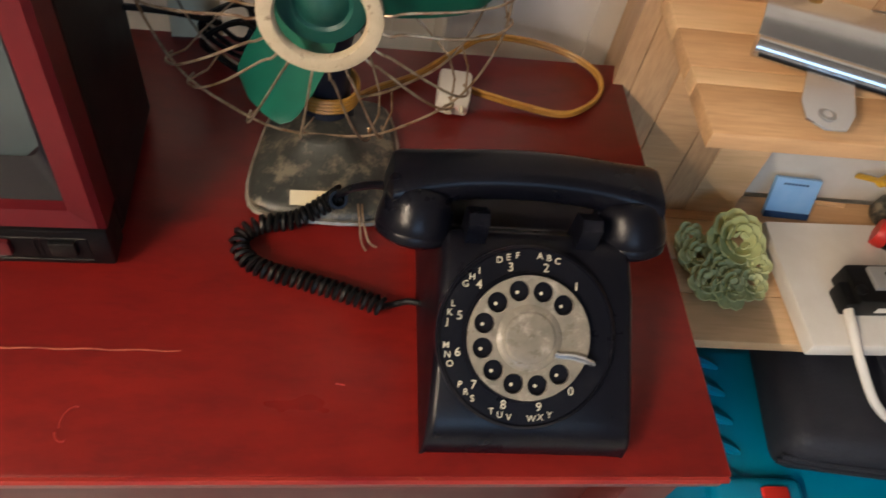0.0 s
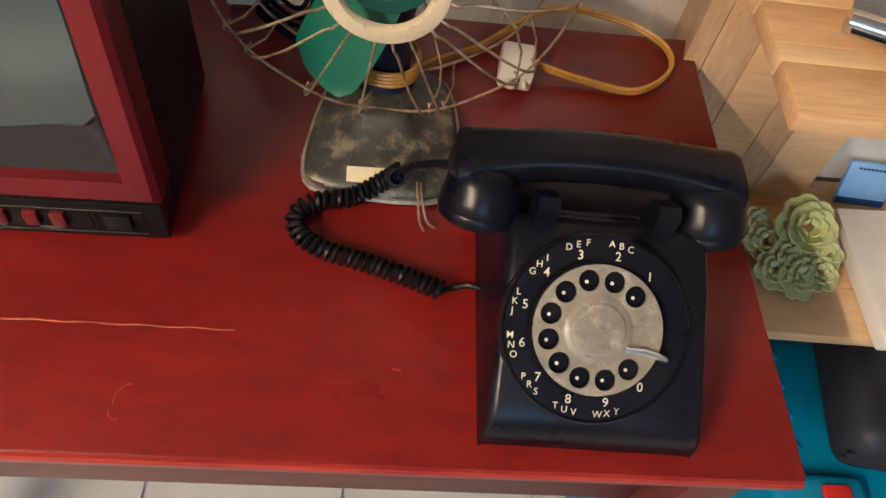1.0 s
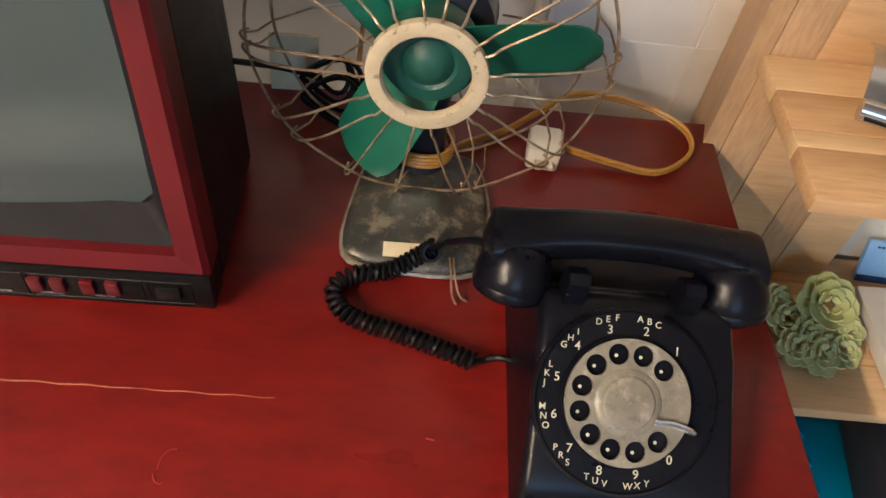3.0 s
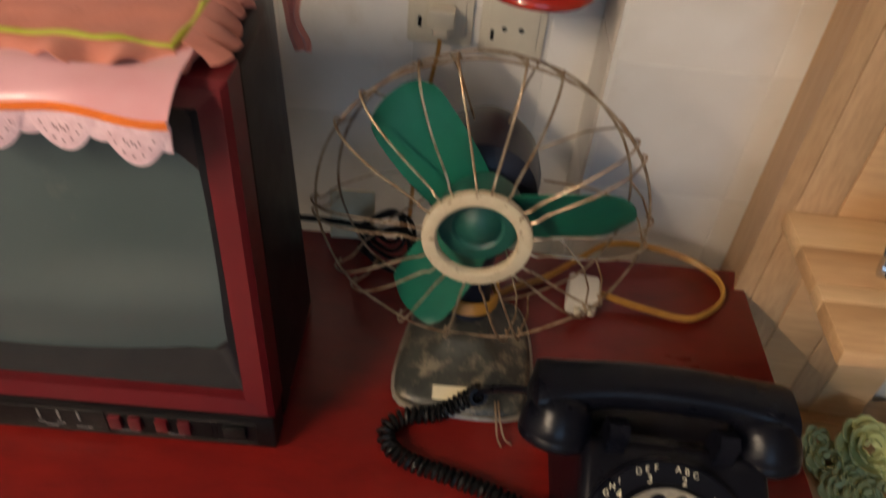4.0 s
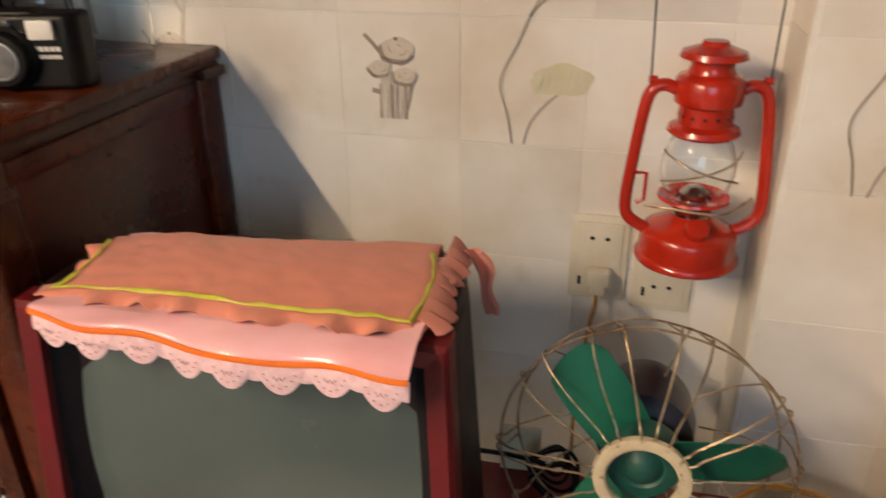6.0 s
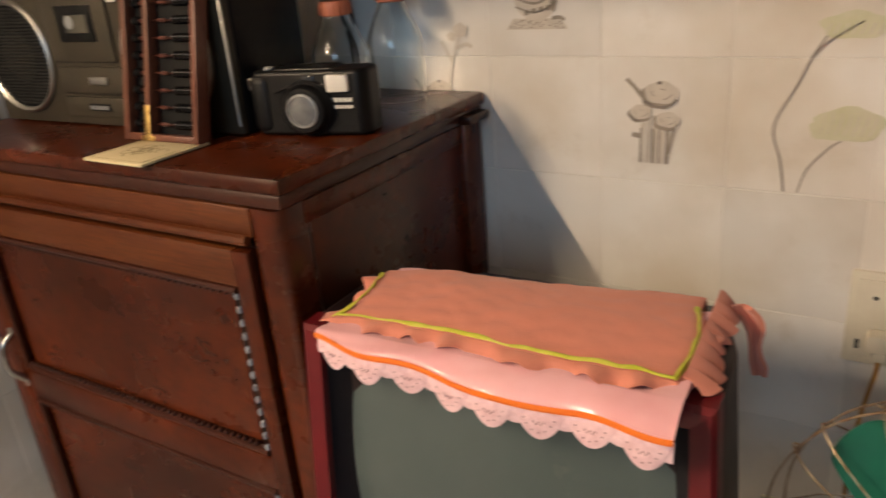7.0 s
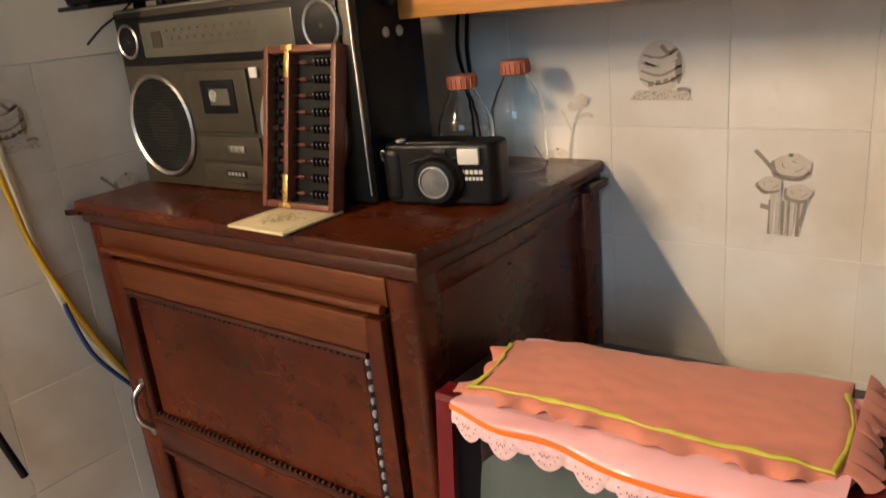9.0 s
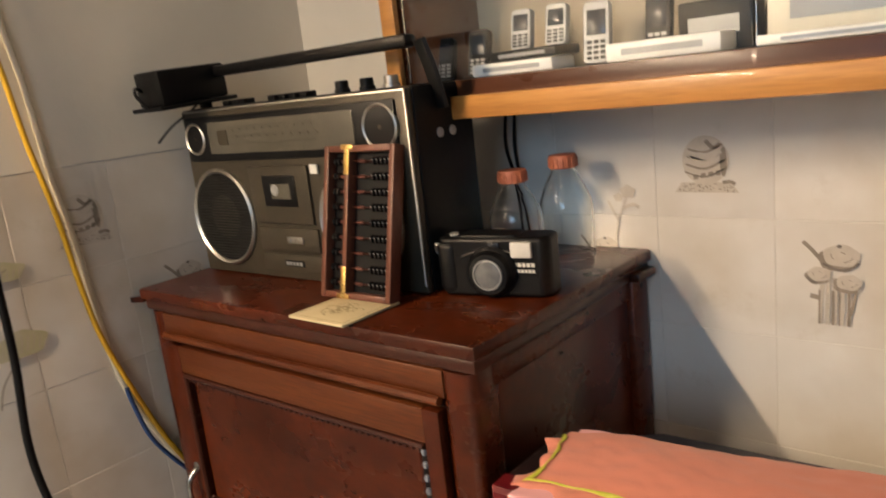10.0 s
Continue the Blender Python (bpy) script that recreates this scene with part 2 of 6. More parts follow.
GLASS = glass_material("clear_glass", (0.95, 0.97, 0.96))
BULB = bpy.data.materials.new("lamp_glow")
BULB.use_nodes = True
BULB.node_tree.nodes["Principled BSDF"].inputs["Emission Color"].default_value = (1, 0.765, 0.54, 1)
BULB.node_tree.nodes["Principled BSDF"].inputs["Emission Strength"].default_value = 620.0


# ---- mesh helpers ----
def box(bm, c, s, bevel=0.0, m=None, seg=2):
    """A box of size s round c, with rounded edges, turned by m."""
    g = bmesh.ops.create_cube(bm, size=1.0)
    vs = g["verts"]
    for v in vs:
        v.co = Vector((v.co.x * s[0] + c[0], v.co.y * s[1] + c[1], v.co.z * s[2] + c[2]))
    if bevel:
        es = list({e for v in vs for e in v.link_edges})
        r = bmesh.ops.bevel(bm, geom=es, offset=bevel, segments=seg, profile=0.5, affect="EDGES")
        vs = list({v for f in r["faces"] for v in f.verts} | {v for v in vs if v.is_valid})
    if m is not None:
        bmesh.ops.transform(bm, matrix=m, verts=vs)
    return vs


def lathe(bm, prof, seg=32, m=None, caps=True):
    """A turned shape: prof lists (radius, height)."""
    rings = []
    for r, z in prof:
        rings.append([bm.verts.new((r * math.cos(2 * math.pi * k / seg), r * math.sin(2 * math.pi * k / seg), z)) for k in range(seg)])
    for a, b in zip(rings, rings[1:]):
        for k in range(seg):
            bm.faces.new((a[k], a[(k + 1) % seg], b[(k + 1) % seg], b[k]))
    if caps:
        for ring in (rings[0], rings[-1]):
            if (ring[0].co - ring[seg // 2].co).length > 1e-5:
                bm.faces.new(ring)
    vs = [v for r in rings for v in r]
    if m is not None:
        bmesh.ops.transform(bm, matrix=m, verts=vs)
    return vs


def smooth_path(pts, steps=6, closed=False):
    """Catmull-Rom through the points."""
    pts = [Vector(p) for p in pts]
    out, n = [], len(pts)
    for i in range(n if closed else n - 1):
        p = [pts[(i + j) % n] if closed else pts[min(max(i + j, 0), n - 1)] for j in (-1, 0, 1, 2)]
        for k in range(steps):
            t = k / steps
            out.append(0.5 * ((2 * p[1]) + (p[2] - p[0]) * t + (2 * p[0] - 5 * p[1] + 4 * p[2] - p[3]) * t * t + (3 * p[1] - p[0] - 3 * p[2] + p[3]) * t ** 3))
    if not closed:
        out.append(pts[-1])
    return out


def tube(bm, pts, r, seg=8, closed=False, flat=1.0):
    """A round bar along the points; r may be a function of 0..1."""
    pts = [Vector(p) for p in pts]
    n, rings, side = len(pts), [], None
    for i, p in enumerate(pts):
        a = pts[(i - 1) % n] if closed or i else p
        b = pts[(i + 1) % n] if closed or i < n - 1 else p
        d = (b - a).normalized() if (b - a).length > 1e-9 else Vector((0, 0, 1))
        if side is None:
            side = d.cross(Vector((0, 0, 1)))
            if side.length < 0.1:
                side = d.cross(Vector((0, 1, 0)))
        side = (side - d * side.dot(d)).normalized()
        up = side.cross(d)
        rr = r(i / max(1, n - 1)) if callable(r) else r
        rings.append([bm.verts.new(p + rr * (math.cos(2 * math.pi * k / seg) * side + flat * math.sin(2 * math.pi * k / seg) * up)) for k in range(seg)])
    for i in range(n if closed else n - 1):
        a, b = rings[i], rings[(i + 1) % n]
        for k in range(seg):
            bm.faces.new((a[k], a[(k + 1) % seg], b[(k + 1) % seg], b[k]))
    if not closed:
        bm.faces.new(rings[0])
        bm.faces.new(rings[-1][::-1])


def grid(bm, f, nu, nv, thick=0.0):
    """A sheet from f(u, v), with a thickness downwards along its normals when thick is set."""
    vs = [[bm.verts.new(f(i / nu, j / nv)) for j in range(nv + 1)] for i in range(nu + 1)]
    fs = [bm.faces.new((vs[i][j], vs[i + 1][j], vs[i + 1][j + 1], vs[i][j + 1])) for i in range(nu) for j in range(nv)]
    if thick:
        bmesh.ops.recalc_face_normals(bm, faces=fs)
        bmesh.ops.solidify(bm, geom=fs, thickness=thick)
    return vs


def prism(bm, outline, z0, z1, m=None):
    """An upright block over a plan outline."""
    a = [bm.verts.new((x, y, z0)) for x, y in outline]
    b = [bm.verts.new((x, y, z1)) for x, y in outline]
    n = len(a)
    for k in range(n):
        bm.faces.new((a[k], a[(k + 1) % n], b[(k + 1) % n], b[k]))
    bm.faces.new(a[::-1])
    bm.faces.new(b)
    if m is not None:
        bmesh.ops.transform(bm, matrix=m, verts=a + b)
    return a + b


def rounded(w, d, r, n=6, cx=0.0, cy=0.0):
    out = []
    for qx, qy, a0 in ((1, 1, 0), (-1, 1, 90), (-1, -1, 180), (1, -1, 270)):
        for k in range(n + 1):
            a = radians(a0 + 90 * k / n)
            out.append((cx + qx * (w / 2 - r) + r * math.cos(a), cy + qy * (d / 2 - r) + r * math.sin(a)))
    return out


def mesh(name, bm, material, smooth=False):
    bmesh.ops.recalc_face_normals(bm, faces=bm.faces)
    data = bpy.data.meshes.new(name)
    bm.to_mesh(data)
    bm.free()
    data.materials.append(material)
    if smooth:
        data.shade_smooth()
        data.set_sharp_from_angle(angle=radians(38))
    return data


def part(name, bm, material, parent, label="", smooth=True):
    ob = new(name, mesh(name, bm, material, smooth))
    ob.parent = parent
    return tagged(ob, label)


def thing(name, m, label, category, group=""):
    ob = new(name)
    ob.empty_display_size = 0.02
    ob.matrix_world = m
    return tagged(ob, label, category, group)


def solid(name, bm, material, label, category="", group="", kind="", m=None, smooth=True):
    ob = new(name, mesh(name, bm, material, smooth))
    if m is not None:
        ob.matrix_world = m
    return tagged(ob, label, category, group, kind)


def bmnew():
    return bmesh.new()


def letters(text, size, m, material, parent, name="lettering"):
    """Raised print in the built-in font, as a mesh under its thing."""
    cu = bpy.data.curves.new(name, "FONT")
    cu.body, cu.size, cu.align_x, cu.align_y, cu.extrude = text, size, "CENTER", "CENTER", 0.0001
    cu.resolution_u, cu.offset = 3, size * 0.004
    tmp = bpy.data.objects.new("tmp", cu)
    data = bpy.data.meshes.new_from_object(tmp)
    bpy.data.objects.remove(tmp)
    data.materials.clear()
    data.materials.append(material)
    ob = new(name, data)
    ob.parent = parent
    ob.matrix_local = m
    return ob


def structure(name, bm, material, label):
    return solid(name, bm, material, label, kind="structure", smooth=False)


# ---- the room ----
XL, ROOMX, ROOMY, TOP = -1.49, 1.15, -3.4, 2.6
COLX, COLY = -0.157, -0.103
bm = bmnew(); box(bm, ((XL + ROOMX) / 2, ROOMY / 2, -0.05), (ROOMX - XL + 0.4, -ROOMY + 0.4, 0.1))
floor = structure("floor", bm, GROUT, "pale glossy floor tiles with thin grey joints")
bm = bmnew(); box(bm, ((XL + ROOMX) / 2, ROOMY / 2, TOP + 0.05), (ROOMX - XL + 0.4, -ROOMY + 0.4, 0.1))
structure("ceiling", bm, LOWBOUNCE, "unseen ceiling, coloured dark to limit bounced light")
bm = bmnew(); box(bm, ((XL + COLX) / 2, 0.0457, TOP / 2), (COLX - XL, 0.1, TOP))
wall_back = structure("wall_back", bm, GROUT, "back wall behind printed cream tiles, painted above")
bm = bmnew(); box(bm, ((COLX - 0.0043 + ROOMX) / 2, (COLY - 0.0043 + 0.11) / 2, TOP / 2), (ROOMX - COLX + 0.0043, 0.11 - COLY + 0.0043, TOP))
wall_pier = structure("wall_pier", bm, GROUT, "projecting tiled wall pier beside the sockets")
bm = bmnew(); box(bm, (XL - 0.0457, ROOMY / 2, TOP / 2), (0.1, -ROOMY + 0.3, TOP))
wall_left = structure("wall_left", bm, GROUT, "left side wall tiled below and painted above")
bm = bmnew(); box(bm, (ROOMX + 0.05, ROOMY / 2, TOP / 2), (0.1, -ROOMY + 0.2, TOP))
structure("wall_right", bm, LOWBOUNCE, "unseen side wall, coloured dark to limit bounced light")
WX, WZ, WW, WH = 0.05, 1.92, 1.4, 1.2
bm = bmnew()
for x0, x1, z0, z1 in ((XL - 0.1, WX - WW / 2, 0, TOP), (WX + WW / 2, ROOMX + 0.1, 0, TOP), (WX - WW / 2, WX + WW / 2, 0, WZ - WH / 2), (WX - WW / 2, WX + WW / 2, WZ + WH / 2, TOP)):
    box(bm, ((x0 + x1) / 2, ROOMY - 0.05, (z0 + z1) / 2), (x1 - x0, 0.1, z1 - z0))
structure("wall_front", bm, LOWBOUNCE, "unseen wall behind the viewer with a window opening, coloured dark to limit bounced light")
bm = bmnew()
for k in range(4):
    box(bm, (WX - WW / 2 + 0.02 + (WW - 0.04) * k / 3, ROOMY - 0.06, WZ), (0.04, 0.04, WH), 0.004)
for z in (WZ - WH / 2 + 0.02, WZ + 0.2, WZ + WH / 2 - 0.02):
    box(bm, (WX, ROOMY - 0.062, z), (WW, 0.03, 0.04), 0.004)
structure("window_1", bm, WHITEP, "barred window with white frame letting in cool daylight")


def tiles(name, parent, origin, du, normal, us, zs, material, label=""):
    """Glazed tiles, each a shallow bevelled block, laid over a wall between the joints."""
    ds = {}
    for u0, u1 in zip(us, us[1:]):
        for z0, z1 in zip(zs, zs[1:]):
            w, h = round(u1 - u0 - 0.0008, 4), round(z1 - z0 - 0.0010, 4)
            if (w, h) not in ds:
                b = bmnew(); box(b, (0, -0.004, 0), (w, 0.008, h), 0.0007, seg=1)
                ds[w, h] = mesh(name, b, material)
            ob = new(name, ds[w, h])
            c = Vector(origin) + Vector(du) * ((u0 + u1) / 2) + Vector((0, 0, (z0 + z1) / 2)) + Vector(normal) * (-0.0031 + 0.0005 * random.random())
            turn = Matrix((Vector(du), -Vector(normal), Vector((0, 0, 1)))).transposed().to_4x4()
            ob.matrix_world = Matrix.Translation(c) @ turn
            ob.parent = parent


S = 0.151
ZS = [1.378 - S * k for k in range(9, -1, -1)]
xs = [-0.667 - S * k for k in range(5, -1, -1)] + [-0.516, -0.365, -0.214, COLX]
XB = [XL] + xs
YL = [-1.17 + S * k for k in range(0, 8)]


# painted wall over the tiles
bm = bmnew(); box(bm, ((XL + COLX) / 2, 0.001, (1.379 + TOP) / 2), (COLX - XL, 0.014, TOP - 1.379))
part("upper_paint", bm, PLASTER, wall_back)
bm = bmnew(); box(bm, (XL - 0.001, ROOMY / 2, (1.379 + TOP) / 2), (0.014, -ROOMY, TOP - 1.379))
part("upper_paint", bm, PLASTER, wall_left)


# ---- red table ----
def build_table():
    t = thing("red_table", pose(0.0, -0.19, 0.75, 0, 0, 1.2), "red lacquered wooden table with scratched top and worn front edge", "table")
    L, D = 0.86, 0.417
    seam = -0.331
    b = bmnew(); box(b, (-L / 2 + 0.005, -D / 2, -0.011), (L, D, 0.022), 0.0022)
    part("top", b, RED, t, "scratched glossy red table top")
    b = bmnew(); tube(b, [(-L + 0.01, -D - 0.0005, -0.004), (0.003, -D - 0.0005, -0.004)], 0.003, 6)
    part("front_edge", b, REDEDGE, t, "worn orange-red front edge")
    b = bmnew()
    for k in range(26):
        x = -0.60 + 0.009 * k
        tube(b, [(x, seam + 0.0005 * math.sin(k * 1.7), 0.0001), (x + 0.0092, seam + 0.0005 * math.sin(k * 1.7 + 1.7), 0.0001)], 0.0009 - 0.00002 * k, 5)
    part("seam", b, SEAM, t, "pale cracked lacquer along the plank joint")
    b = bmnew()
    for r, a0, a1, cx, cy in ((0.012, 80, 200, -0.423, -0.384), (0.009, 200, 300, -0.427, -0.386)):
        if a0 == 200:
            part("scratch", b, REDEDGE, t)
            b = bmnew()
        tube(b, [(cx + r * math.cos(radians(a)) * 0.6, cy + r * math.sin(radians(a)), 0.0001) for a in range(a0, a1, 10)], 0.0007, 5)
    part("scratch", b, REDEDGE, t, "pale scratches in the lacquer")
    b = bmnew(); tube(b, [(-0.262, -0.353, 0.0001), (-0.256, -0.354, 0.0001)], 0.0008, 5)
    part("scratch", b, REDEDGE, t)
    b = bmnew(); box(b, (-L / 2, -D + 0.047, -0.102), (L - 0.06, 0.018, 0.160), 0.002)
    part("drawer_front", b, DARKRED, t)
    b = bmnew(); box(b, (-L / 2, -0.02, -0.075), (L - 0.06, 0.018, 0.105), 0.002)
    part("apron", b, DARKRED, t)
    for x in (-L + 0.03, -0.03):
        b = bmnew(); box(b, (x, -D / 2, -0.075), (0.018, D - 0.06, 0.105), 0.002)
        part("apron", b, DARKRED, t)
        for y in (-D + 0.03, -0.03):
            b = bmnew(); box(b, (x, y, -0.386), (0.04, 0.04, 0.727), 0.003)
            part("leg", b, DARKRED, t)


build_table()


# ---- rotary telephone ----
def sweep_body(b, prof, w_of):
    """Loops across x for each point of a side profile."""
    rows = []
    for y, z in prof:
        w = w_of(y, z)
        n = 10
        rows.append([b.verts.new((w * math.sin(math.pi / 2 * (2 * k / n - 1)), y, z - 0.006 * abs(2 * k / n - 1) ** 6)) for k in range(n + 1)])
    for r0, r1 in zip(rows, rows[1:]):
        for k in range(len(r0) - 1):
            b.faces.new((r0[k], r0[k + 1], r1[k + 1], r1[k]))
    for k in (0, -1):
        b.faces.new([r[k] for r in rows])
    b.faces.new(rows[0] + rows[-1][::-1])
    return rows


def wheel_with_holes(b, r0, r1, hole_r, ring_r, angles, z0, z1, cell=29.0):
    """A flat finger wheel whose finger openings go right through."""
    hx = radians(cell / 2)

    def patch(a0, a1, n=8):
        for z in (z0, z1):
            rows = [[b.verts.new((r * math.cos(a0 + (a1 - a0) * k / n), r * math.sin(a0 + (a1 - a0) * k / n), z)) for k in range(n + 1)] for r in (r0, r1)]
            for k in range(n):
                b.faces.new((rows[0][k], rows[0][k + 1], rows[1][k + 1], rows[1][k]))

    for ang in angles:
        a = radians(ang)
        edge = []
        N = 8
        edge += [(r1, a - hx + 2 * hx * k / N) for k in range(N)]
        edge += [(r1 + (r0 - r1) * k / N, a + hx) for k in range(N)]
        edge += [(r0, a + hx - 2 * hx * k / N) for k in range(N)]
        edge += [(r0 + (r1 - r0) * k / N, a - hx) for k in range(N)]
        c = Vector((ring_r * math.cos(a), ring_r * math.sin(a), 0))
        rings = []
        for z in (z0, z1):
            out = [b.verts.new((r * math.cos(t), r * math.sin(t), z)) for r, t in edge]
            inn = []
            for v in out:
                d = Vector((v.co.x, v.co.y, 0)) - c
                d.normalize()
                inn.append(b.verts.new((c.x + hole_r * d.x, c.y + hole_r * d.y, z)))
            M = len(out)
            for k in range(M):
                b.faces.new((out[k], out[(k + 1) % M], inn[(k + 1) % M], inn[k]))
            rings.append(inn)
        for k in range(len(rings[0])):
            q = (k + 1) % len(rings[0])
            b.faces.new((rings[0][k], rings[0][q], rings[1][q], rings[1][k]))
    order = sorted(angles)
    for i, ang in enumerate(order):
        nxt = order[(i + 1) % len(order)] + (360 if i == len(order) - 1 else 0)
        if nxt - ang - cell > 0.2:
            patch(radians(ang + cell / 2), radians(nxt - cell / 2))
    for r in (r0, r1):
        seg = 96
        for k in range(seg):
            t0, t1 = 2 * math.pi * k / seg, 2 * math.pi * (k + 1) / seg
            b.faces.new([b.verts.new((r * math.cos(t), r * math.sin(t), z)) for t, z in ((t0, z0), (t1, z0), (t1, z1), (t0, z1))])


def build_phone():
    t = thing("rotary_telephone", pose(-0.1305, -0.5, 0.75, 0, 0, 0.0), "black rotary dial telephone with handset resting on its cradle", "telephone")
    prof = [(-0.094, 0.0), (-0.097, 0.006), (-0.0965, 0.020), (-0.093, 0.029), (-0.086, 0.036), (-0.078, 0.042), (-0.05, 0.0615), (-0.02, 0.083), (0.0, 0.092),
            (0.010, 0.094), (0.018, 0.092), (0.024, 0.085), (0.030, 0.080), (0.075, 0.080), (0.092, 0.076), (0.1, 0.062), (0.104, 0.0)]
    b = bmnew()
    sweep_body(b, prof, lambda y, z: 0.0685 - 0.075 * max(0, z - 0.004) - 0.03 * max(0, z - 0.09) + 0.02 * max(0, y - 0.02))
    body = part("body", b, BLACK, t, "glossy black sloping telephone body")
    bv = body.modifiers.new("soft", "BEVEL")
    bv.width, bv.segments, bv.limit_method, bv.angle_limit = 0.008, 4, "ANGLE", radians(32)
    # dial, square to the slope of the front
    m = pose(-0.0075, -0.045, 0.0672, 35.5, 0, 0)
    b = bmnew()
    lathe(b, [(0.0575, -0.006), (0.0575, 0.0005), (0.0555, 0.0025), (0.0545, 0.0012), (0.041, 0.0012), (0.040, 0.003), (0.0001, 0.003)], 72, m, caps=False)
    part("number_plate", b, BLACK, t, "black dial plate with ivory numerals and letters")
    angles = [45.5 + 29.7 * k for k in range(10)]
    b = bmnew()
    wheel_with_holes(b, 0.0205, 0.0386, 0.0064, 0.0296, angles, 0.0052, 0.0076)
    bmesh.ops.remove_doubles(b, verts=b.verts, dist=0.00002)
    bmesh.ops.transform(b, matrix=m, verts=b.verts)
    wheel = part("finger_wheel", b, CLEARW, t, "cloudy yellowed plastic finger wheel with ten holes", smooth=False)
    b = bmnew()
    lathe(b, [(0.0207, 0.0045), (0.0207, 0.0076), (0.0195, 0.0086), (0.0165, 0.0092), (0.0155, 0.0105), (0.0145, 0.0108), (0.008, 0.0106), (0.0001, 0.0106)], 48, m)
    part("hub_cap", b, CLEARW, wheel, "scuffed translucent dial centre")
    b = bmnew()
    for a in angles:
        c = m @ Matrix.Translation((0.0296 * math.cos(radians(a)) - 0.0005, 0.0296 * math.sin(radians(a)) - 0.001, 0.0031))
        lathe(b, [(0.0011, 0.0), (0.0011, 0.0003)], 10, c)
    part("index_dots", b, IVORY, t)
    b = bmnew()
    a = radians(-19)
    tube(b, [m @ Vector((r * math.cos(a) + o, r * math.sin(a) + o * 0.6, h)) for r, o, h in ((0.046, 0, 0.003), (0.043, 0, 0.009), (0.036, 0.0, 0.0105), (0.029, -0.001, 0.0105), (0.0235, -0.004, 0.0105), (0.021, -0.004, 0.0102))], 0.0021, 8)
    part("finger_stop", b, CLIPM, t, "bent metal finger stop")
    for k, (num, let) in enumerate(zip("1234567890", ("", "ABC", "DEF", "GHI", "JKL", "MNO", "PRS", "TUV", "WXY", ""))):
        a = 47.5 + 29.4 * k
        p = m @ Matrix.Translation((0.0445 * math.cos(radians(a)), 0.0445 * math.sin(radians(a)), 0.0014))
        letters(num, 0.0078, p, IVORY, t, "numeral")
        for j, ch in enumerate(let):
            off = (1 - j) * 6.6
            if a >= 180:
                off = -off
            q = m @ Matrix.Translation((0.0510 * math.cos(radians(a + off)), 0.0510 * math.sin(radians(a + off)), 0.0014))
            letters(ch, 0.0057, q, IVORY, t, "letter")
    # cradle ears
    for x in (-0.042, 0.030):
        b = bmnew()
        prism(b, [(0.0, 0.0), (0.022, 0.0), (0.018, 0.032), (0.006, 0.040), (0.0, 0.036)], -0.0065, 0.0065, Matrix.Translation((x, 0.006, 0.076)) @ pose(0, 0, 0, 90, 0, 90))
        part("cradle_ear", b, BLACK, t)
        b = bmnew()
        box(b, (x, 0.077, 0.088), (0.016, 0.010, 0.022), 0.003)
        part("cradle_ear", b, BLACK, t)
    # handset: an arched bar that swells into two cups
    b = bmnew()
    N, K = 36, 20
    rings = []
    for i in range(N + 1):
        s = -1 + 2 * i / N
        e = abs(s)
        x = s * 0.0935 - 0.007
        hw = 0.0160 + 0.0085 * e ** 4
        hh = 0.0120 + 0.005 * e ** 3
        if e > 0.9:
            k = math.sqrt(max(0.0, 1 - ((e - 0.9) / 0.1) ** 2)) * 0.75 + 0.25
            hw, hh = hw * k, hh * k
        cy, cz = 0.050 - 0.006 * e ** 2, 0.1115 - 0.011 * e ** 2.2
        ring = []
        for k in range(K):
            a = 2 * math.pi * k / K
            ca, sa = math.cos(a), math.sin(a)
            ring.append(b.verts.new((x, cy + hw * math.copysign(abs(ca) ** 0.65, ca), cz + hh * math.copysign(abs(sa) ** 0.65, sa))))
        rings.append(ring)
    for r0, r1 in zip(rings, rings[1:]):
        for k in range(K):
            b.faces.new((r0[k], r0[(k + 1) % K], r1[(k + 1) % K], r1[k]))
    b.faces.new(rings[0]); b.faces.new(rings[-1])
    handset = part("handset", b, BLACK, t, "curved glossy black handset")
    for sx in (-1, 1):
        b = bmnew()
        mm = Matrix.Translation((sx * 0.0705 - 0.007, 0.036, 0.098)) @ pose(0, 0, 0, 150, sx * -7, 0)
        lathe(b, [(0.0001, -0.012), (0.0140, -0.0115), (0.0195, -0.008), (0.0228, 0.0), (0.0250, 0.010), (0.0256, 0.0165), (0.0252, 0.0178), (0.0257, 0.0190), (0.0246, 0.0240), (0.0205, 0.0270), (0.0001, 0.0285)], 36, mm)
        part("ear_cup", b, BLACK, handset)
    # coiled cord from the left cup down to the table and back to the body
    tail = smooth_path([(-0.085, 0.044, 0.096), (-0.104, 0.054, 0.088), (-0.120, 0.072, 0.062), (-0.131, 0.090, 0.032), (-0.140, 0.092, 0.024)], 6)
    path = smooth_path([(-0.128, 0.094, 0.030), (-0.140, 0.090, 0.021), (-0.1625, 0.080, 0.012), (-0.188, 0.075, 0.0095), (-0.2005, 0.061, 0.0095), (-0.194, 0.044, 0.0095), (-0.1775, 0.034, 0.0095),
                        (-0.152, 0.027, 0.0095), (-0.125, 0.019, 0.0095), (-0.0945, 0.008, 0.0095)], 14)
    b = bmnew()
    tube(b, tail, 0.0030, 8)
    part("cord_tail", b, BLACK, t, "smooth black cord tail at the handset")
    b = bmnew()
    lathe(b, [(0.0050, -0.005), (0.0072, -0.005), (0.0076, 0.0), (0.0072, 0.005), (0.0050, 0.005), (0.0050, -0.005)], 24, pose(-0.131, 0.088, 0.030, 48, 12, 0), caps=False)
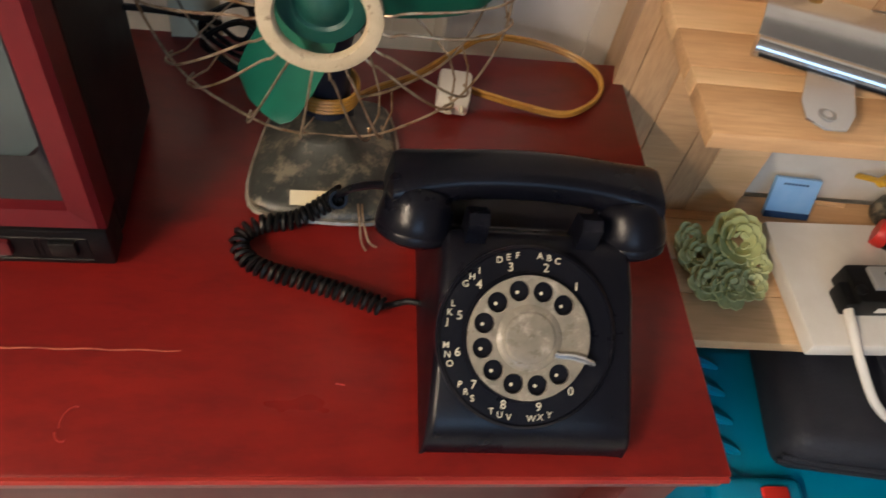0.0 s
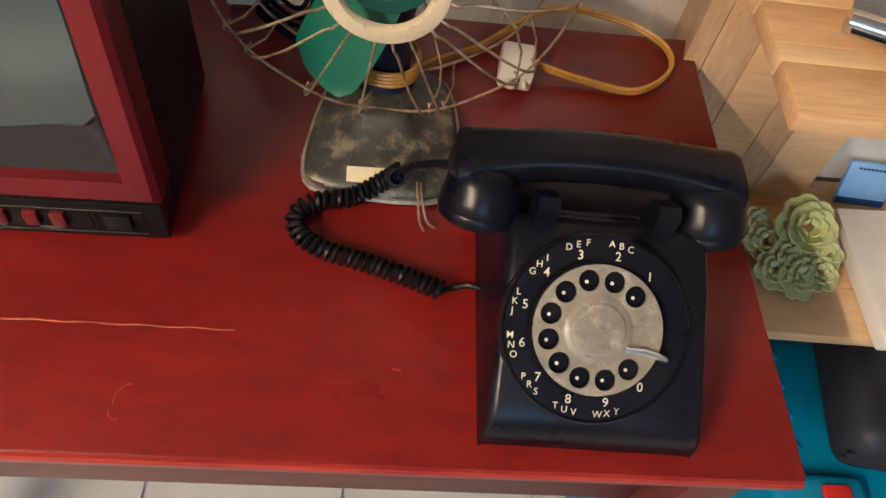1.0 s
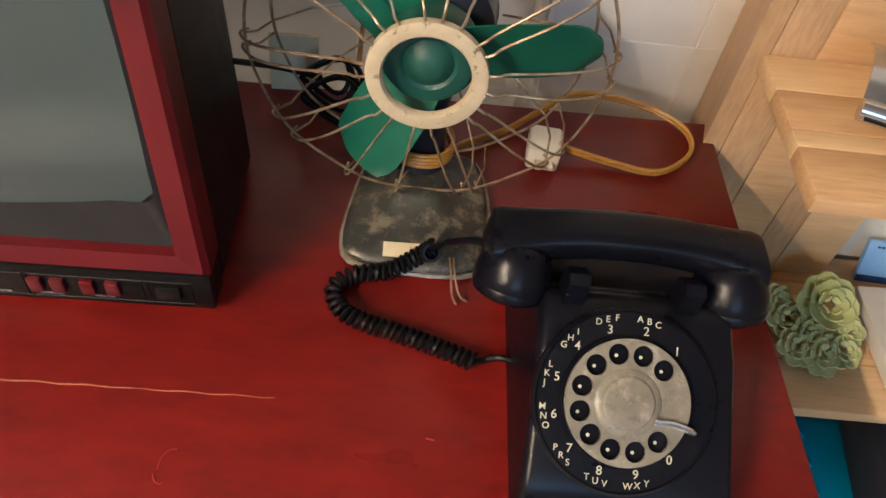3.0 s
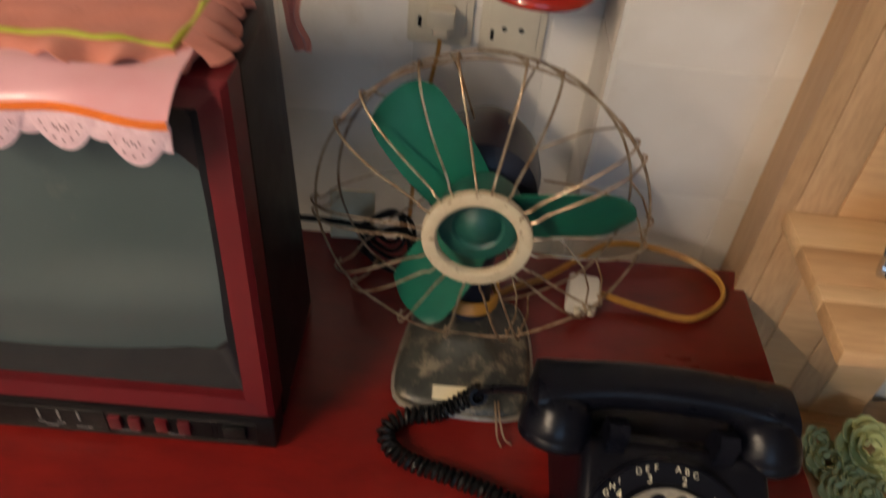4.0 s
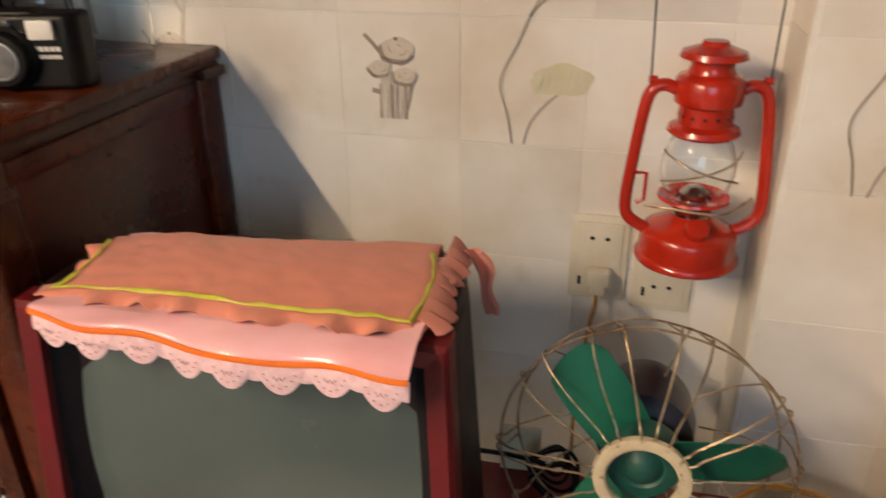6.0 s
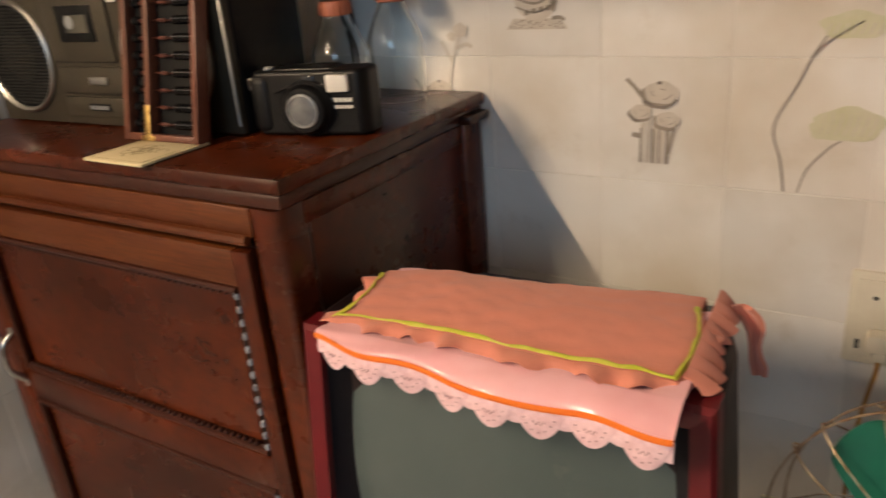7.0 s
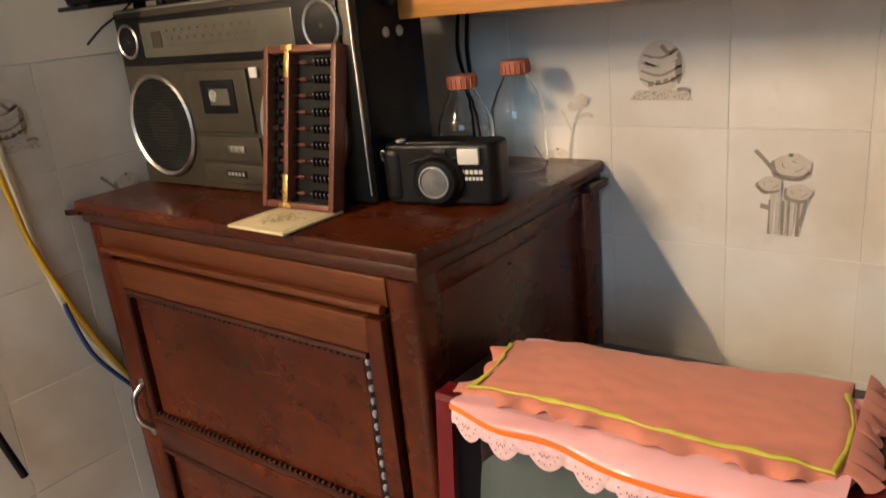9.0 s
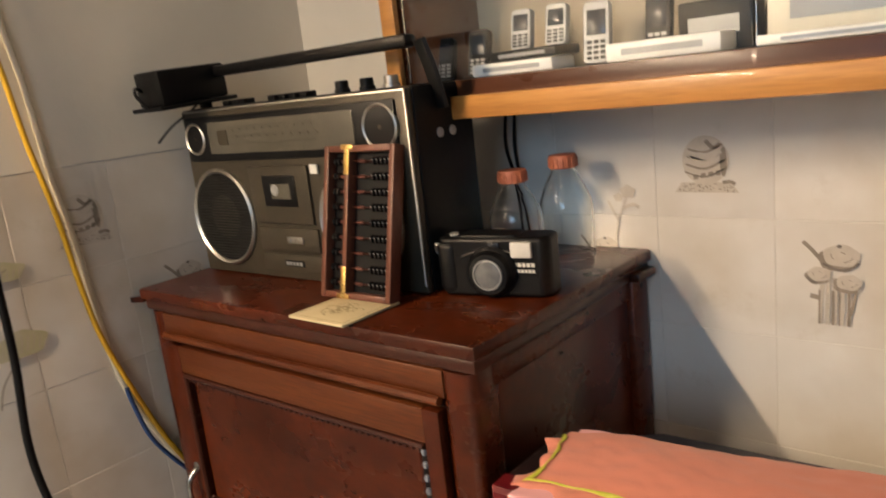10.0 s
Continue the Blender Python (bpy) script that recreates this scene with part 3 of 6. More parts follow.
    part("cord_loop", b, BLACK, t, "round end loop of the coiled cord")
    coil, dist = [], 0.0
    for i in range(0, len(path) - 1):
        d = (path[i + 1] - path[i])
        step = 12
        for k in range(step):
            p = path[i] + d * (k / step)
            dn = d.normalized()
            side = dn.cross(Vector((0, 0, 1))).normalized()
            up = side.cross(dn)
            dist += d.length / step
            a = dist / (0.0042 + 0.0012 * min(1.0, dist / 0.1)) * 2 * math.pi
            coil.append(p + 0.0058 * (math.cos(a) * side + math.sin(a) * up))
    b = bmnew()
    tube(b, coil, 0.0019, 5)
    part("coiled_cord", b, BLACKM, t, "black coiled handset cord")
    b = bmnew()
    tube(b, smooth_path([(-0.0945, 0.008, 0.0095), (-0.085, 0.013, 0.006), (-0.075, 0.012, 0.012), (-0.06, 0.008, 0.012)], 6), 0.0023, 8)
    part("cord_end", b, BLACKM, t)


build_phone()


# ---- desk fan ----
def build_fan():
    t = thing("desk_fan", pose(-0.275, -0.345, 0.75), "vintage desk fan with green blades and rusty wire guard", "fan")
    b = bmnew()
    out = [(-0.038, -0.066), (0.038, -0.068), (0.056, -0.050), (0.060, 0.0), (0.052, 0.050), (0.034, 0.064), (-0.028, 0.064), (-0.044, 0.050), (-0.054, 0.0), (-0.056, -0.048)]
    out = [(p.x, p.y) for p in smooth_path([(x, y, 0) for x, y in out], 3, True)]
    layers = []
    for z, s in ((0.0, 1.0), (0.006, 1.0), (0.011, 0.965), (0.0135, 0.90), (0.017, 0.74), (0.026, 0.42), (0.034, 0.30)):
        layers.append([b.verts.new((x * s, y * s + (1 - s) * 0.012, z)) for x, y in out])
    for a, c in zip(layers, layers[1:]):
        for k in range(len(out)):
            b.faces.new((a[k], a[(k + 1) % len(out)], c[(k + 1) % len(out)], c[k]))
    b.faces.new(layers[0][::-1]); b.faces.new(layers[-1])
    base = part("base", b, IRON, t, "worn grey cast iron base with rust spots")
    bv = base.modifiers.new("soft", "BEVEL")
    bv.width, bv.segments, bv.limit_method, bv.angle_limit = 0.006, 3, "ANGLE", radians(30)
    b = bmnew(); tube(b, [(x * 1.002, y * 1.002, 0.004) for x, y in out], 0.0025, 6, True)
    part("base_rim", b, IRONED, base, "chipped bright rim of the base")
    b = bmnew()
    for k in range(6):
        box(b, (-0.006, -0.034 + 0.0045 * k, 0.0175 + 0.0011 * k), (0.034, 0.0016, 0.002), 0.0004)
    part("speed_ribs", b, IRON, base)
    b = bmnew(); box(b, (0, 0, 0), (0.030, 0.012, 0.0008), m=pose(-0.008, -0.057, 0.0168, 20, 0, 2))
    tag = part("label_tag", b, PAPER, t, "yellowed paper tag stuck to the base")
    b = bmnew()
    b.free()
    letters("19", 0.0075, pose(0.000, -0.057, 0.0174, 20, 0, 2), CARDINK, tag, "tag_writing")
    b = bmnew()
    for k in range(5):
        lathe(b, [(0.0011, 0.0), (0.0011, 0.0006)], 8, Matrix.Translation((-0.016 + 0.005 * k, -0.042 + 0.002 * (k % 2), 0.0158)))
    part("vent_holes", b, BLACKM, base)
    b = bmnew()
    lathe(b, [(0.022, 0.028), (0.018, 0.045), (0.0165, 0.09), (0.02, 0.11), (0.022, 0.125)], 24, Matrix.Translation((0, 0.03, 0)))
    part("stand", b, NAVY, t, "dark enamelled fan stand")
    # head: axis leans up a little
    head = Matrix.Translation((-0.002, 0.0, 0.159)) @ pose(0, 0, 0, 86, 0, -1.0)
    b = bmnew()
    lathe(b, [(0.0001, -0.125), (0.02, -0.123), (0.038, -0.112), (0.045, -0.09), (0.047, -0.06), (0.044, -0.035), (0.034, -0.026), (0.012, -0.022), (0.010, 0.0)], 36, head)
    part("motor", b, NAVY, t, "dark blue-black motor housing")
    b = bmnew()
    lathe(b, [(0.0335, -0.014), (0.0335, 0.005), (0.030, 0.0115), (0.020, 0.0130), (0.0175, 0.0110), (0.0155, 0.0125), (0.0105, 0.0165), (0.006, 0.0185), (0.0001, 0.019)], 40, head)
    part("hub", b, DKGREEN, t, "dark green blade hub")
    for a0 in (127, 8, 245):
        b = bmnew()

        def blade(u, v, a0=a0):
            r = 0.020 + u * 0.097
            w = (v - 0.5) * 2
            half = 0.0265 + 0.002 * math.sin(u * 3.1)
            if u > 0.82:
                half *= math.sqrt(max(0.05, 1 - ((u - 0.82) / 0.19) ** 2)) * 0.45 + 0.55
            a = radians(a0) + w * math.atan2(half, r)
            rr = math.hypot(r, half * w * 0.6) - (0.010 * (w + 0.2) ** 2 * u * u if w < 0 else 0.004 * w * w * u)
            return head @ Vector((rr * math.cos(a), rr * math.sin(a), -0.006 + 0.013 * w * (0.6 + 0.4 * u) + 0.003 * math.sin(u * 3)))

        grid(b, blade, 14, 10, 0.0014)
        part("blade", b, GREEN, t, "green enamelled fan blade")
    # guard
    b = bmnew()
    lathe(b, [(0.0295, 0.024), (0.0295, 0.028), (0.0310, 0.0300), (0.038, 0.0305), (0.0405, 0.0295), (0.041, 0.027), (0.041, 0.024), (0.0295, 0.024)], 56, head, caps=False)
    part("guard_ring", b, CREAM, t, "cream painted ring with rust specks")
    R = 0.126
    for rr, z in ((R, -0.003), (R - 0.010, -0.040)):
        b = bmnew()
        tube(b, [head @ Vector((rr * math.cos(2 * math.pi * k / 72), rr * math.sin(2 * math.pi * k / 72), z + 0.0012 * math.sin(k * 0.9))) for k in range(72)], 0.00115, 6, True)
        part("guard_hoop", b, WIRE, t)
    for k in range(20):
        a = 2 * math.pi * (k + 0.5) / 20 + 0.05 * math.sin(k * 2.3)
        da = 0.055 * math.sin(k * 5.1) + (0.08 if k % 2 else -0.05)

        def pt(r, ang, z):
            return head @ Vector((r * math.cos(ang), r * math.sin(ang), z))

        b = bmnew()
        tube(b, smooth_path([pt(0.037, a, 0.027), pt(0.047, a, 0.0285), pt(0.055, a + da * 0.25, 0.025), pt(0.088, a + da * 0.6, 0.022), pt(0.114, a + da * 0.85, 0.014), pt(R + 0.001, a + da, 0.002), pt(R + 0.0035, a + da * 1.02, -0.006), pt(R - 0.001, a + da, -0.010)], 3), 0.00105, 5)
        part("guard_spoke", b, WIRE, t)
        b = bmnew()
        tube(b, [pt(R + 0.001, a + da, -0.004), pt(R - 0.003, a + da + 0.07, -0.022), pt(R - 0.010, a + da + 0.09, -0.041)] + ([pt(R - 0.035, a + da + 0.08, -0.058), pt(0.05, a + da + 0.05, -0.066)] if k % 2 else []), 0.00095, 5)
        part("guard_back_wire", b, WIRE, t)


build_fan()


# flex of the fan, its plug block and the wall plug
def build_flex():
    t = bpy.data.objects["desk_fan"]
    for dz in (0.0, 0.0032):
        b = bmnew()
        tube(b, smooth_path([(-0.26, -0.29, 0.012 + dz), (-0.235, -0.262, 0.006 + dz), (-0.200, -0.238, 0.004 + dz), (-0.165, -0.212, 0.012 + dz), (-0.135, -0.190, 0.016 + dz), (-0.095, -0.180, 0.010 + dz), (-0.05, -0.186, 0.004 + dz),
                             (-0.022, -0.212, 0.003 + dz), (-0.026, -0.245, 0.003 + dz), (-0.06, -0.272, 0.003 + dz), (-0.105, -0.266, 0.004 + dz), (-0.150, -0.258, 0.010 + dz)], 7), 0.0022, 7)
        part("power_cord", b, YCORD, t, "amber flex looping over the red table")
    for x0, x1, y1 in ((-0.246, -0.238, -0.438), (-0.243, -0.230, -0.434)):
        b = bmnew()
        tube(b, smooth_path([(x0, -0.404, 0.016), (x0 + 0.002, -0.418, 0.012), ((x0 + x1) / 2, -0.432, 0.006), (x1, y1, 0.0015)], 5), 0.0009, 5)
        part("loose_wire", b, WIRE, t, "thin rusty wire end")
    for k in range(4):
        b = bmnew()
        tube(b, [(-0.275 + 0.024 * math.cos(a), -0.315 + 0.024 * math.sin(a), 0.046 + 0.0036 * k + 0.001 * math.sin(a * 3)) for a in [2 * math.pi * i / 30 for i in range(30)]], 0.0019, 6, True)
        part("wound_turn", b, YCORD, t)
    b = bmnew(); box(b, (-0.166, -0.265, 0.0135), (0.030, 0.036, 0.024), 0.004, pose(-0.166, -0.265, 0, 0, 0, -6) @ Matrix.Translation((0.166, 0.265, 0)))
    part("plug_block", b, WHITEP, t, "white plug block on the table")
    b = bmnew(); box(b, (-0.172, -0.286, 0.013), (0.006, 0.012, 0.004), 0.0008); box(b, (-0.160, -0.286, 0.013), (0.003, 0.010, 0.004), 0.0006)
    part("plug_slots", b, OFFWHITE, t)
    for ob in bpy.data.objects:
        if ob.parent is t and ob.name.split(".")[0] in ("power_cord", "loose_wire", "wound_turn", "plug_block", "plug_slots"):
            ob.location = (0.275, 0.345, 0.0)


build_flex()


# ---- television ----
def frame_ring(b, outer, inner):
    """A closed band between two loops of points."""
    n = len(outer)
    o = [b.verts.new(p) for p in outer]
    i = [b.verts.new(p) for p in inner]
    for k in range(n):
        b.faces.new((o[k], o[(k + 1) % n], i[(k + 1) % n], i[k]))


def build_tv():
    t = thing("television", pose(-0.602, -0.470, 0.751, 0, 0, 2.0), "old red portable tube television with grey-green screen", "television")
    W, H, D = 0.382, 0.292, 0.30
    lean = 0.055 / 0.245

    def front(x, z, out=0.0):
        return Vector((x - 0.085 * max(0.0, z - 0.045), max(0.0, z - 0.045) * lean - out, z))

    b = bmnew()
    w2 = W / 2
    # shell, drawn in towards the back
    a = [front(-w2, 0.006), front(w2, 0.006), front(w2, H), front(-w2, H)]
    mid = [Vector((x * 0.99 - 0.085 * max(0.0, z - 0.045), 0.15, z)) for x, z in ((-w2, 0.006), (w2, 0.006), (w2, H), (-w2, H))]
    back = [Vector((x * 0.72, D, z)) for x, z in ((-w2, 0.03), (w2, 0.03), (w2, H * 0.86), (-w2, H * 0.86))]
    off = Vector((0, 0.022, 0))
    loops = [[b.verts.new(p + (off if q is a else Vector())) for p in q] for q in (a, mid, back)]
    for u, v in zip(loops, loops[1:]):
        for k in range(4):
            b.faces.new((u[k], u[(k + 1) % 4], v[(k + 1) % 4], v[k]))
    b.faces.new(loops[0]); b.faces.new(loops[-1])
    shell = part("shell", b, TVDARK, t, "dark red-black plastic television shell")
    bv = shell.modifiers.new("soft", "BEVEL"); bv.width, bv.segments = 0.006, 2
    # red frame
    zb, zt = 0.045, H
    RW = 0.020

    def rect(x0, x1, z0, z1, out):
        return [front(x0, z0, out), front(x1, z0, out), front(x1, z1, out), front(x0, z1, out)]

    b = bmnew()
    frame_ring(b, rect(-w2, w2, zb, zt, -0.024), rect(-w2, w2, zb, zt, 0.001))
    frame_ring(b, rect(-w2, w2, zb, zt, 0.001), rect(-w2 + 0.004, w2 - 0.004, zb + 0.004, zt - 0.004, 0.005))
    frame_ring(b, rect(-w2 + 0.004, w2 - 0.004, zb + 0.004, zt - 0.004, 0.005), rect(-w2 + RW, w2 - RW, zb + 0.016, zt - 0.018, 0.003))
    frame_ring(b, rect(-w2 + RW, w2 - RW, zb + 0.016, zt - 0.018, 0.003), rect(-w2 + RW + 0.001, w2 - RW - 0.001, zb + 0.017, zt - 0.019, -0.012))
    part("frame", b, TVRED, t, "dull red plastic screen frame", smooth=False)
    # dark funnel towards the tube
    sx, s0, s1 = w2 - RW - 0.017, zb + 0.031, zt - 0.034
    b = bmnew()
    n = 12

    def loop(x, z0, z1, out, r):
        pts = []
        for qx, qz, a0 in ((1, 1, 0), (-1, 1, 90), (-1, -1, 180), (1, -1, 270)):
            for k in range(n + 1):
                ang = radians(a0 + 90 * k / n)
                cx, cz = qx * (x - r), (z1 - r if qz > 0 else z0 + r)
                px, pz = cx + r * math.cos(ang), cz + r * math.sin(ang)
                pts.append(front(px, pz, out))
        return pts

    o = loop(w2 - RW, zb + 0.016, zt - 0.018, -0.004, 0.003)
    i = loop(sx, s0, s1, -0.026, 0.010)
    frame_ring(b, o, i)
    part("bezel", b, BEZEL, t, "dusty dark funnel bezel round the tube", smooth=False)
    b = bmnew()

    def tube_face(u, v):
        x, z = (u * 2 - 1), (v * 2 - 1)
        px = x * (sx + 0.004)
        pz = (s0 + s1) / 2 + z * ((s1 - s0) / 2 + 0.004)
        p = front(px, pz, -0.031)
        p.y -= 0.020 * (1 - 0.55 * x * x - 0.45 * z * z)
        return p

    grid(b, tube_face, 24, 18)
    part("screen", b, SCREEN, t, "dusty bulging grey-green picture tube")
    b = bmnew(); box(b, (0, 0.010, 0.0245), (W - 0.002, 0.026, 0.037), 0.002)
    panel = part("control_panel", b, BLACKP, t, "black control strip with red rocker keys")
    for x0, x1 in ((-0.17, 0.062), (0.066, 0.146), (0.142, 0.176)):
        b = bmnew()
        tube(b, [(x0, -0.0033, 0.012), (x1, -0.0033, 0.012), (x1, -0.0033, 0.036), (x0, -0.0033, 0.036)], 0.0004, 4, True)
        part("key_outline", b, GRILLE, panel)
    for k, x in enumerate((0.070, 0.085, 0.105, 0.122)):
        b = bmnew(); box(b, (x, -0.0045, 0.0265), (0.0095, 0.005, 0.014), 0.0012, pose(0, 0, 0, 0, 0, 0))
        part("rocker_key", b, KEYRED if k != 2 else TVRED, panel)
    b = bmnew(); box(b, (0.160, -0.0045, 0.0265), (0.017, 0.005, 0.014), 0.001)
    part("power_button", b, BLACKP, panel)
    for x in (0.012, 0.027, 0.042):
        b = bmnew(); box(b, (x, -0.0036, 0.028), (0.0012, 0.001, 0.010))
        part("indicator", b, GREYP, panel)
    for s, x, z in (("CHANNEL", 0.0775, 0.0155), ("VOLUME", 0.1135, 0.0155), ("ON", 0.012, 0.018), ("OFF", 0.027, 0.018), ("TIMER", 0.019, 0.0145), ("POWER", 0.044, 0.0145)):
        letters(s, 0.0036, Matrix.Translation((x, -0.0037, z)) @ pose(0, 0, 0, 90, 0, 0), GREYP, panel)
    b = bmnew()
    for k, (z, y) in enumerate(((0.228, 0.034), (0.236, 0.037), (0.243, 0.036), (0.219, 0.035), (0.211, 0.032))):
        box(b, (w2 - 0.0012 - 0.085 * (z - 0.033), y + 0.018 + 0.004 * (k % 2), z + 0.012), (0.0016, 0.0018, 0.0028 + 0.001 * (k % 2)), 0.0004)
    part("paint_chip", b, WHITEP, t, "white chip marks on the side of the frame")


build_tv()


# ---- cloths on the television ----
def build_cloths():
    m = pose(-0.614, -0.457, 1.047, 0, 0, 2.5)
    W = 0.345

    # lower cloth: satin flap, ribbon, lace scallops
    t = thing("lace_cloth", m, "pink satin cloth with orange ribbon and scalloped lace hem", "cloth")
    X0, X1 = -0.166, 0.160

    def drop(u):
        """How the front fold runs: it sags lower on one side."""
        return 0.0012 * math.sin(u * 9) + 0.0014 * math.sin(u * 23 + 1)

    def satin(u, v):
        x = X0 + (X1 - X0) * u
        pull = max(0.0, 1 - u / 0.75) ** 1.2
        if v < 0.35:
            k = v / 0.35
            return Vector((x, 0.17 - 0.14 * k + 0.003 * math.sin(u * 14), 0.004 + 0.002 * math.sin(u * 20)))
        k = (v - 0.35) / 0.65
        return Vector((x, 0.03 + 0.016 * pull * k - 0.018 * math.sin(k * math.pi / 2) - 0.012 * k + 0.004 * math.sin(u * 16 + 2 * k) * k, 0.006 - 0.002 * k - 0.009 * k ** 1.4 - 0.002 * k * k * min(1.0, u / 0.45) + drop(u) * k + 0.008 * pull * k + 0.0014 * k * math.sin(u * 21 + 4 * k) * math.sin(3 * k)))

    b = bmnew(); grid(b, satin, 60, 24, 0.001)
    part("satin", b, SATIN, t, "shiny pink satin flap")

    def ribbon(u, v):
        p = satin(u, 1.0)
        return Vector((p.x, p.y - 0.0018 - 0.0006 * math.sin(v * math.pi), p.z - 0.0055 * (v - 0.2) + 0.0))

    b = bmnew(); grid(b, ribbon, 60, 4, 0.0008)
    part("ribbon", b, ORANGE, t, "bright orange ribbon")
    n = 8
    cells = (X1 - X0) / n
    for layer in (0, 1):
        for k in range(n + layer):
            u0 = (k - 0.5 * layer) / n

            def scallop(u, v, u0=u0, layer=layer):
                uu = min(1.0, max(0.0, u0 + u / n))
                p = satin(uu, 1.0)
                s = math.sin(math.pi * u) ** 0.7 if 0 < u < 1 else 0.0
                depth = 0.003 + (0.0225 - 0.009 * layer) * s
                return Vector((p.x, p.y + 0.001 + 0.0025 * layer - 0.004 * math.sin(v * 2.2) * s, p.z - 0.004 - depth * v))

            b = bmnew(); grid(b, scallop, 14, 7, 0.0008)
            part("lace_scallop", b, LACE, t)
            if layer == 0:
                b = bmnew()
                for j in range(7):
                    a = math.pi * (j + 0.5) / 7
                    u, v = 0.5 + 0.30 * math.cos(a), 0.30 + 0.42 * math.sin(a)
                    p = scallop(u, v)
                    box(b, (p.x, p.y - 0.0009, p.z), (0.0013, 0.0008, 0.0013), 0.0003, seg=1)
                for j in range(5):
                    p = scallop(0.4 + 0.05 * j, 0.38 + 0.06 * (j % 2))
                    box(b, (p.x, p.y - 0.0009, p.z), (0.0009, 0.0008, 0.0022), 0.0003, seg=1)
                part("eyelets", b, LACEH, t)
    # upper cloth: padded, with piping and a frilled edge
    t = thing("salmon_cloth", m, "folded salmon cotton cloth with lime piping and frilled edge", "cloth")
    A0, A1, B0, B1 = -0.166, 0.150, 0.046, 0.196

    def top(u, v):
        x = A0 + (A1 - A0) * u
        y = B0 + (B1 - 0.040 * (1 - u) - B0) * v
        puff = (math.sin(math.pi * min(1, max(0, u)))) ** 0.35 * (math.sin(math.pi * min(1, max(0, v * 0.9 + 0.06)))) ** 0.5
        wr = 0.0022 * noise.noise(Vector((x * 20, y * 26, 0.3))) + 0.0016 * noise.noise(Vector((x * 60, y * 70, 2.3)))
        return Vector((x + 0.006 * math.sin(v * 5), y + 0.004 * math.sin(u * 7), 0.006 + 0.011 * puff + wr))

    b = bmnew(); grid(b, top, 60, 40, 0.0015)
    part("top", b, SALMON, t, "padded salmon cotton top")

    def skirt(u, v):
        p = top(u, 1.0)
        return Vector((p.x, p.y + 0.012 * v, p.z - 0.05 * v * v))

    b = bmnew(); grid(b, skirt, 40, 6, 0.001)
    part("back_hem", b, SALMON, t)

    def edge(s):
        """Runs from the back left corner round the front to the back right corner."""
        if s < 0.22:
            return top(0.0, 0.85 - 0.85 * s / 0.22)
        if s < 0.78:
            return top((s - 0.22) / 0.56, 0.0)
        return top(1.0, 0.8 * (s - 0.78) / 0.22)

    def outward(s):
        return Vector((-1, 0, 0)) if s < 0.2 else Vector((-0.7, -0.7, 0)) if s < 0.24 else Vector((0, -1, 0)) if s < 0.76 else Vector((0.7, -0.7, 0)) if s < 0.8 else Vector((1, 0, 0))

    b = bmnew()

    def piped(s, v):
        d = 0.0048 * v * (1 + 0.7 * noise.noise(Vector((s * 30, 0.5, 0))))
        du, dv = d / (A1 - A0), d / (B1 - B0)
        lift = Vector((0, 0, 0.0022 + 0.001 * math.sin(v * math.pi)))
        if s < 0.22:
            return top(du, max(dv, 0.85 - 0.85 * s / 0.22)) + lift
        if s < 0.78:
            return top(min(1 - du, max(du, (s - 0.22) / 0.56)), dv) + lift
        return top(1 - du, max(dv, 0.8 * (s - 0.78) / 0.22)) + lift

    grid(b, piped, 200, 4, 0.0008)
    part("piping", b, LIME, t, "lime yellow piping")

    def frill(u, v):
        p, o = edge(u), outward(u)
        right = max(0.0, (u - 0.78) / 0.22)
        wid = 0.018 + 0.003 * right + 0.004 * math.sin(u * 47) + 0.0025 * math.sin(u * 131)
        wave = math.sin(u * 70 + 1.5 * math.sin(u * 17))
        return p + o * (wid * v * (0.75 + 0.12 * wave)) + Vector((0, 0, -0.005 * v * v + 0.0048 * wave * v * (1 - 0.6 * right)))

    b = bmnew(); grid(b, frill, 240, 6, 0.0009)
    part("frill", b, SALMON, t, "ruffled salmon frill")
    b = bmnew()

    def ruffle(u, v):
        lobe = abs(math.sin(u * math.pi * 8)) ** 0.4
        y = 0.050 + 0.155 * u + 0.003 * math.sin(u * 40)
        reach = (0.013 + 0.009 * lobe + 0.003 * math.sin(u * 11)) * (1 - 0.2 * u)
        return Vector((0.155 + reach * v * 1.1, y, 0.012 - 0.011 * v * v - 0.003 * v + 0.0016 * math.sin(u * 19) * v))

    grid(b, ruffle, 160, 7, 0.001)
    part("side_frill", b, SALMON, t, "scalloped salmon side frill")
    b = bmnew()

    def tip(u, v):
        w = 0.018 * (1 - 0.35 * v) * (1 + 0.25 * math.sin(v * 9))
        return Vector((0.172 + 0.010 * min(1.0, 3 * v) + w * (u - 0.3) + 0.010 * v, 0.190 + 0.010 * math.sin(u * 3.1) + 0.004 * math.sin(v * 8), 0.004 - 0.070 * v + 0.008 * (u - 0.5) ** 2))

    grid(b, tip, 10, 14, 0.004)
    part("hanging_corner", b, SALMON, t, "cloth corner hanging behind the television")


build_cloths()


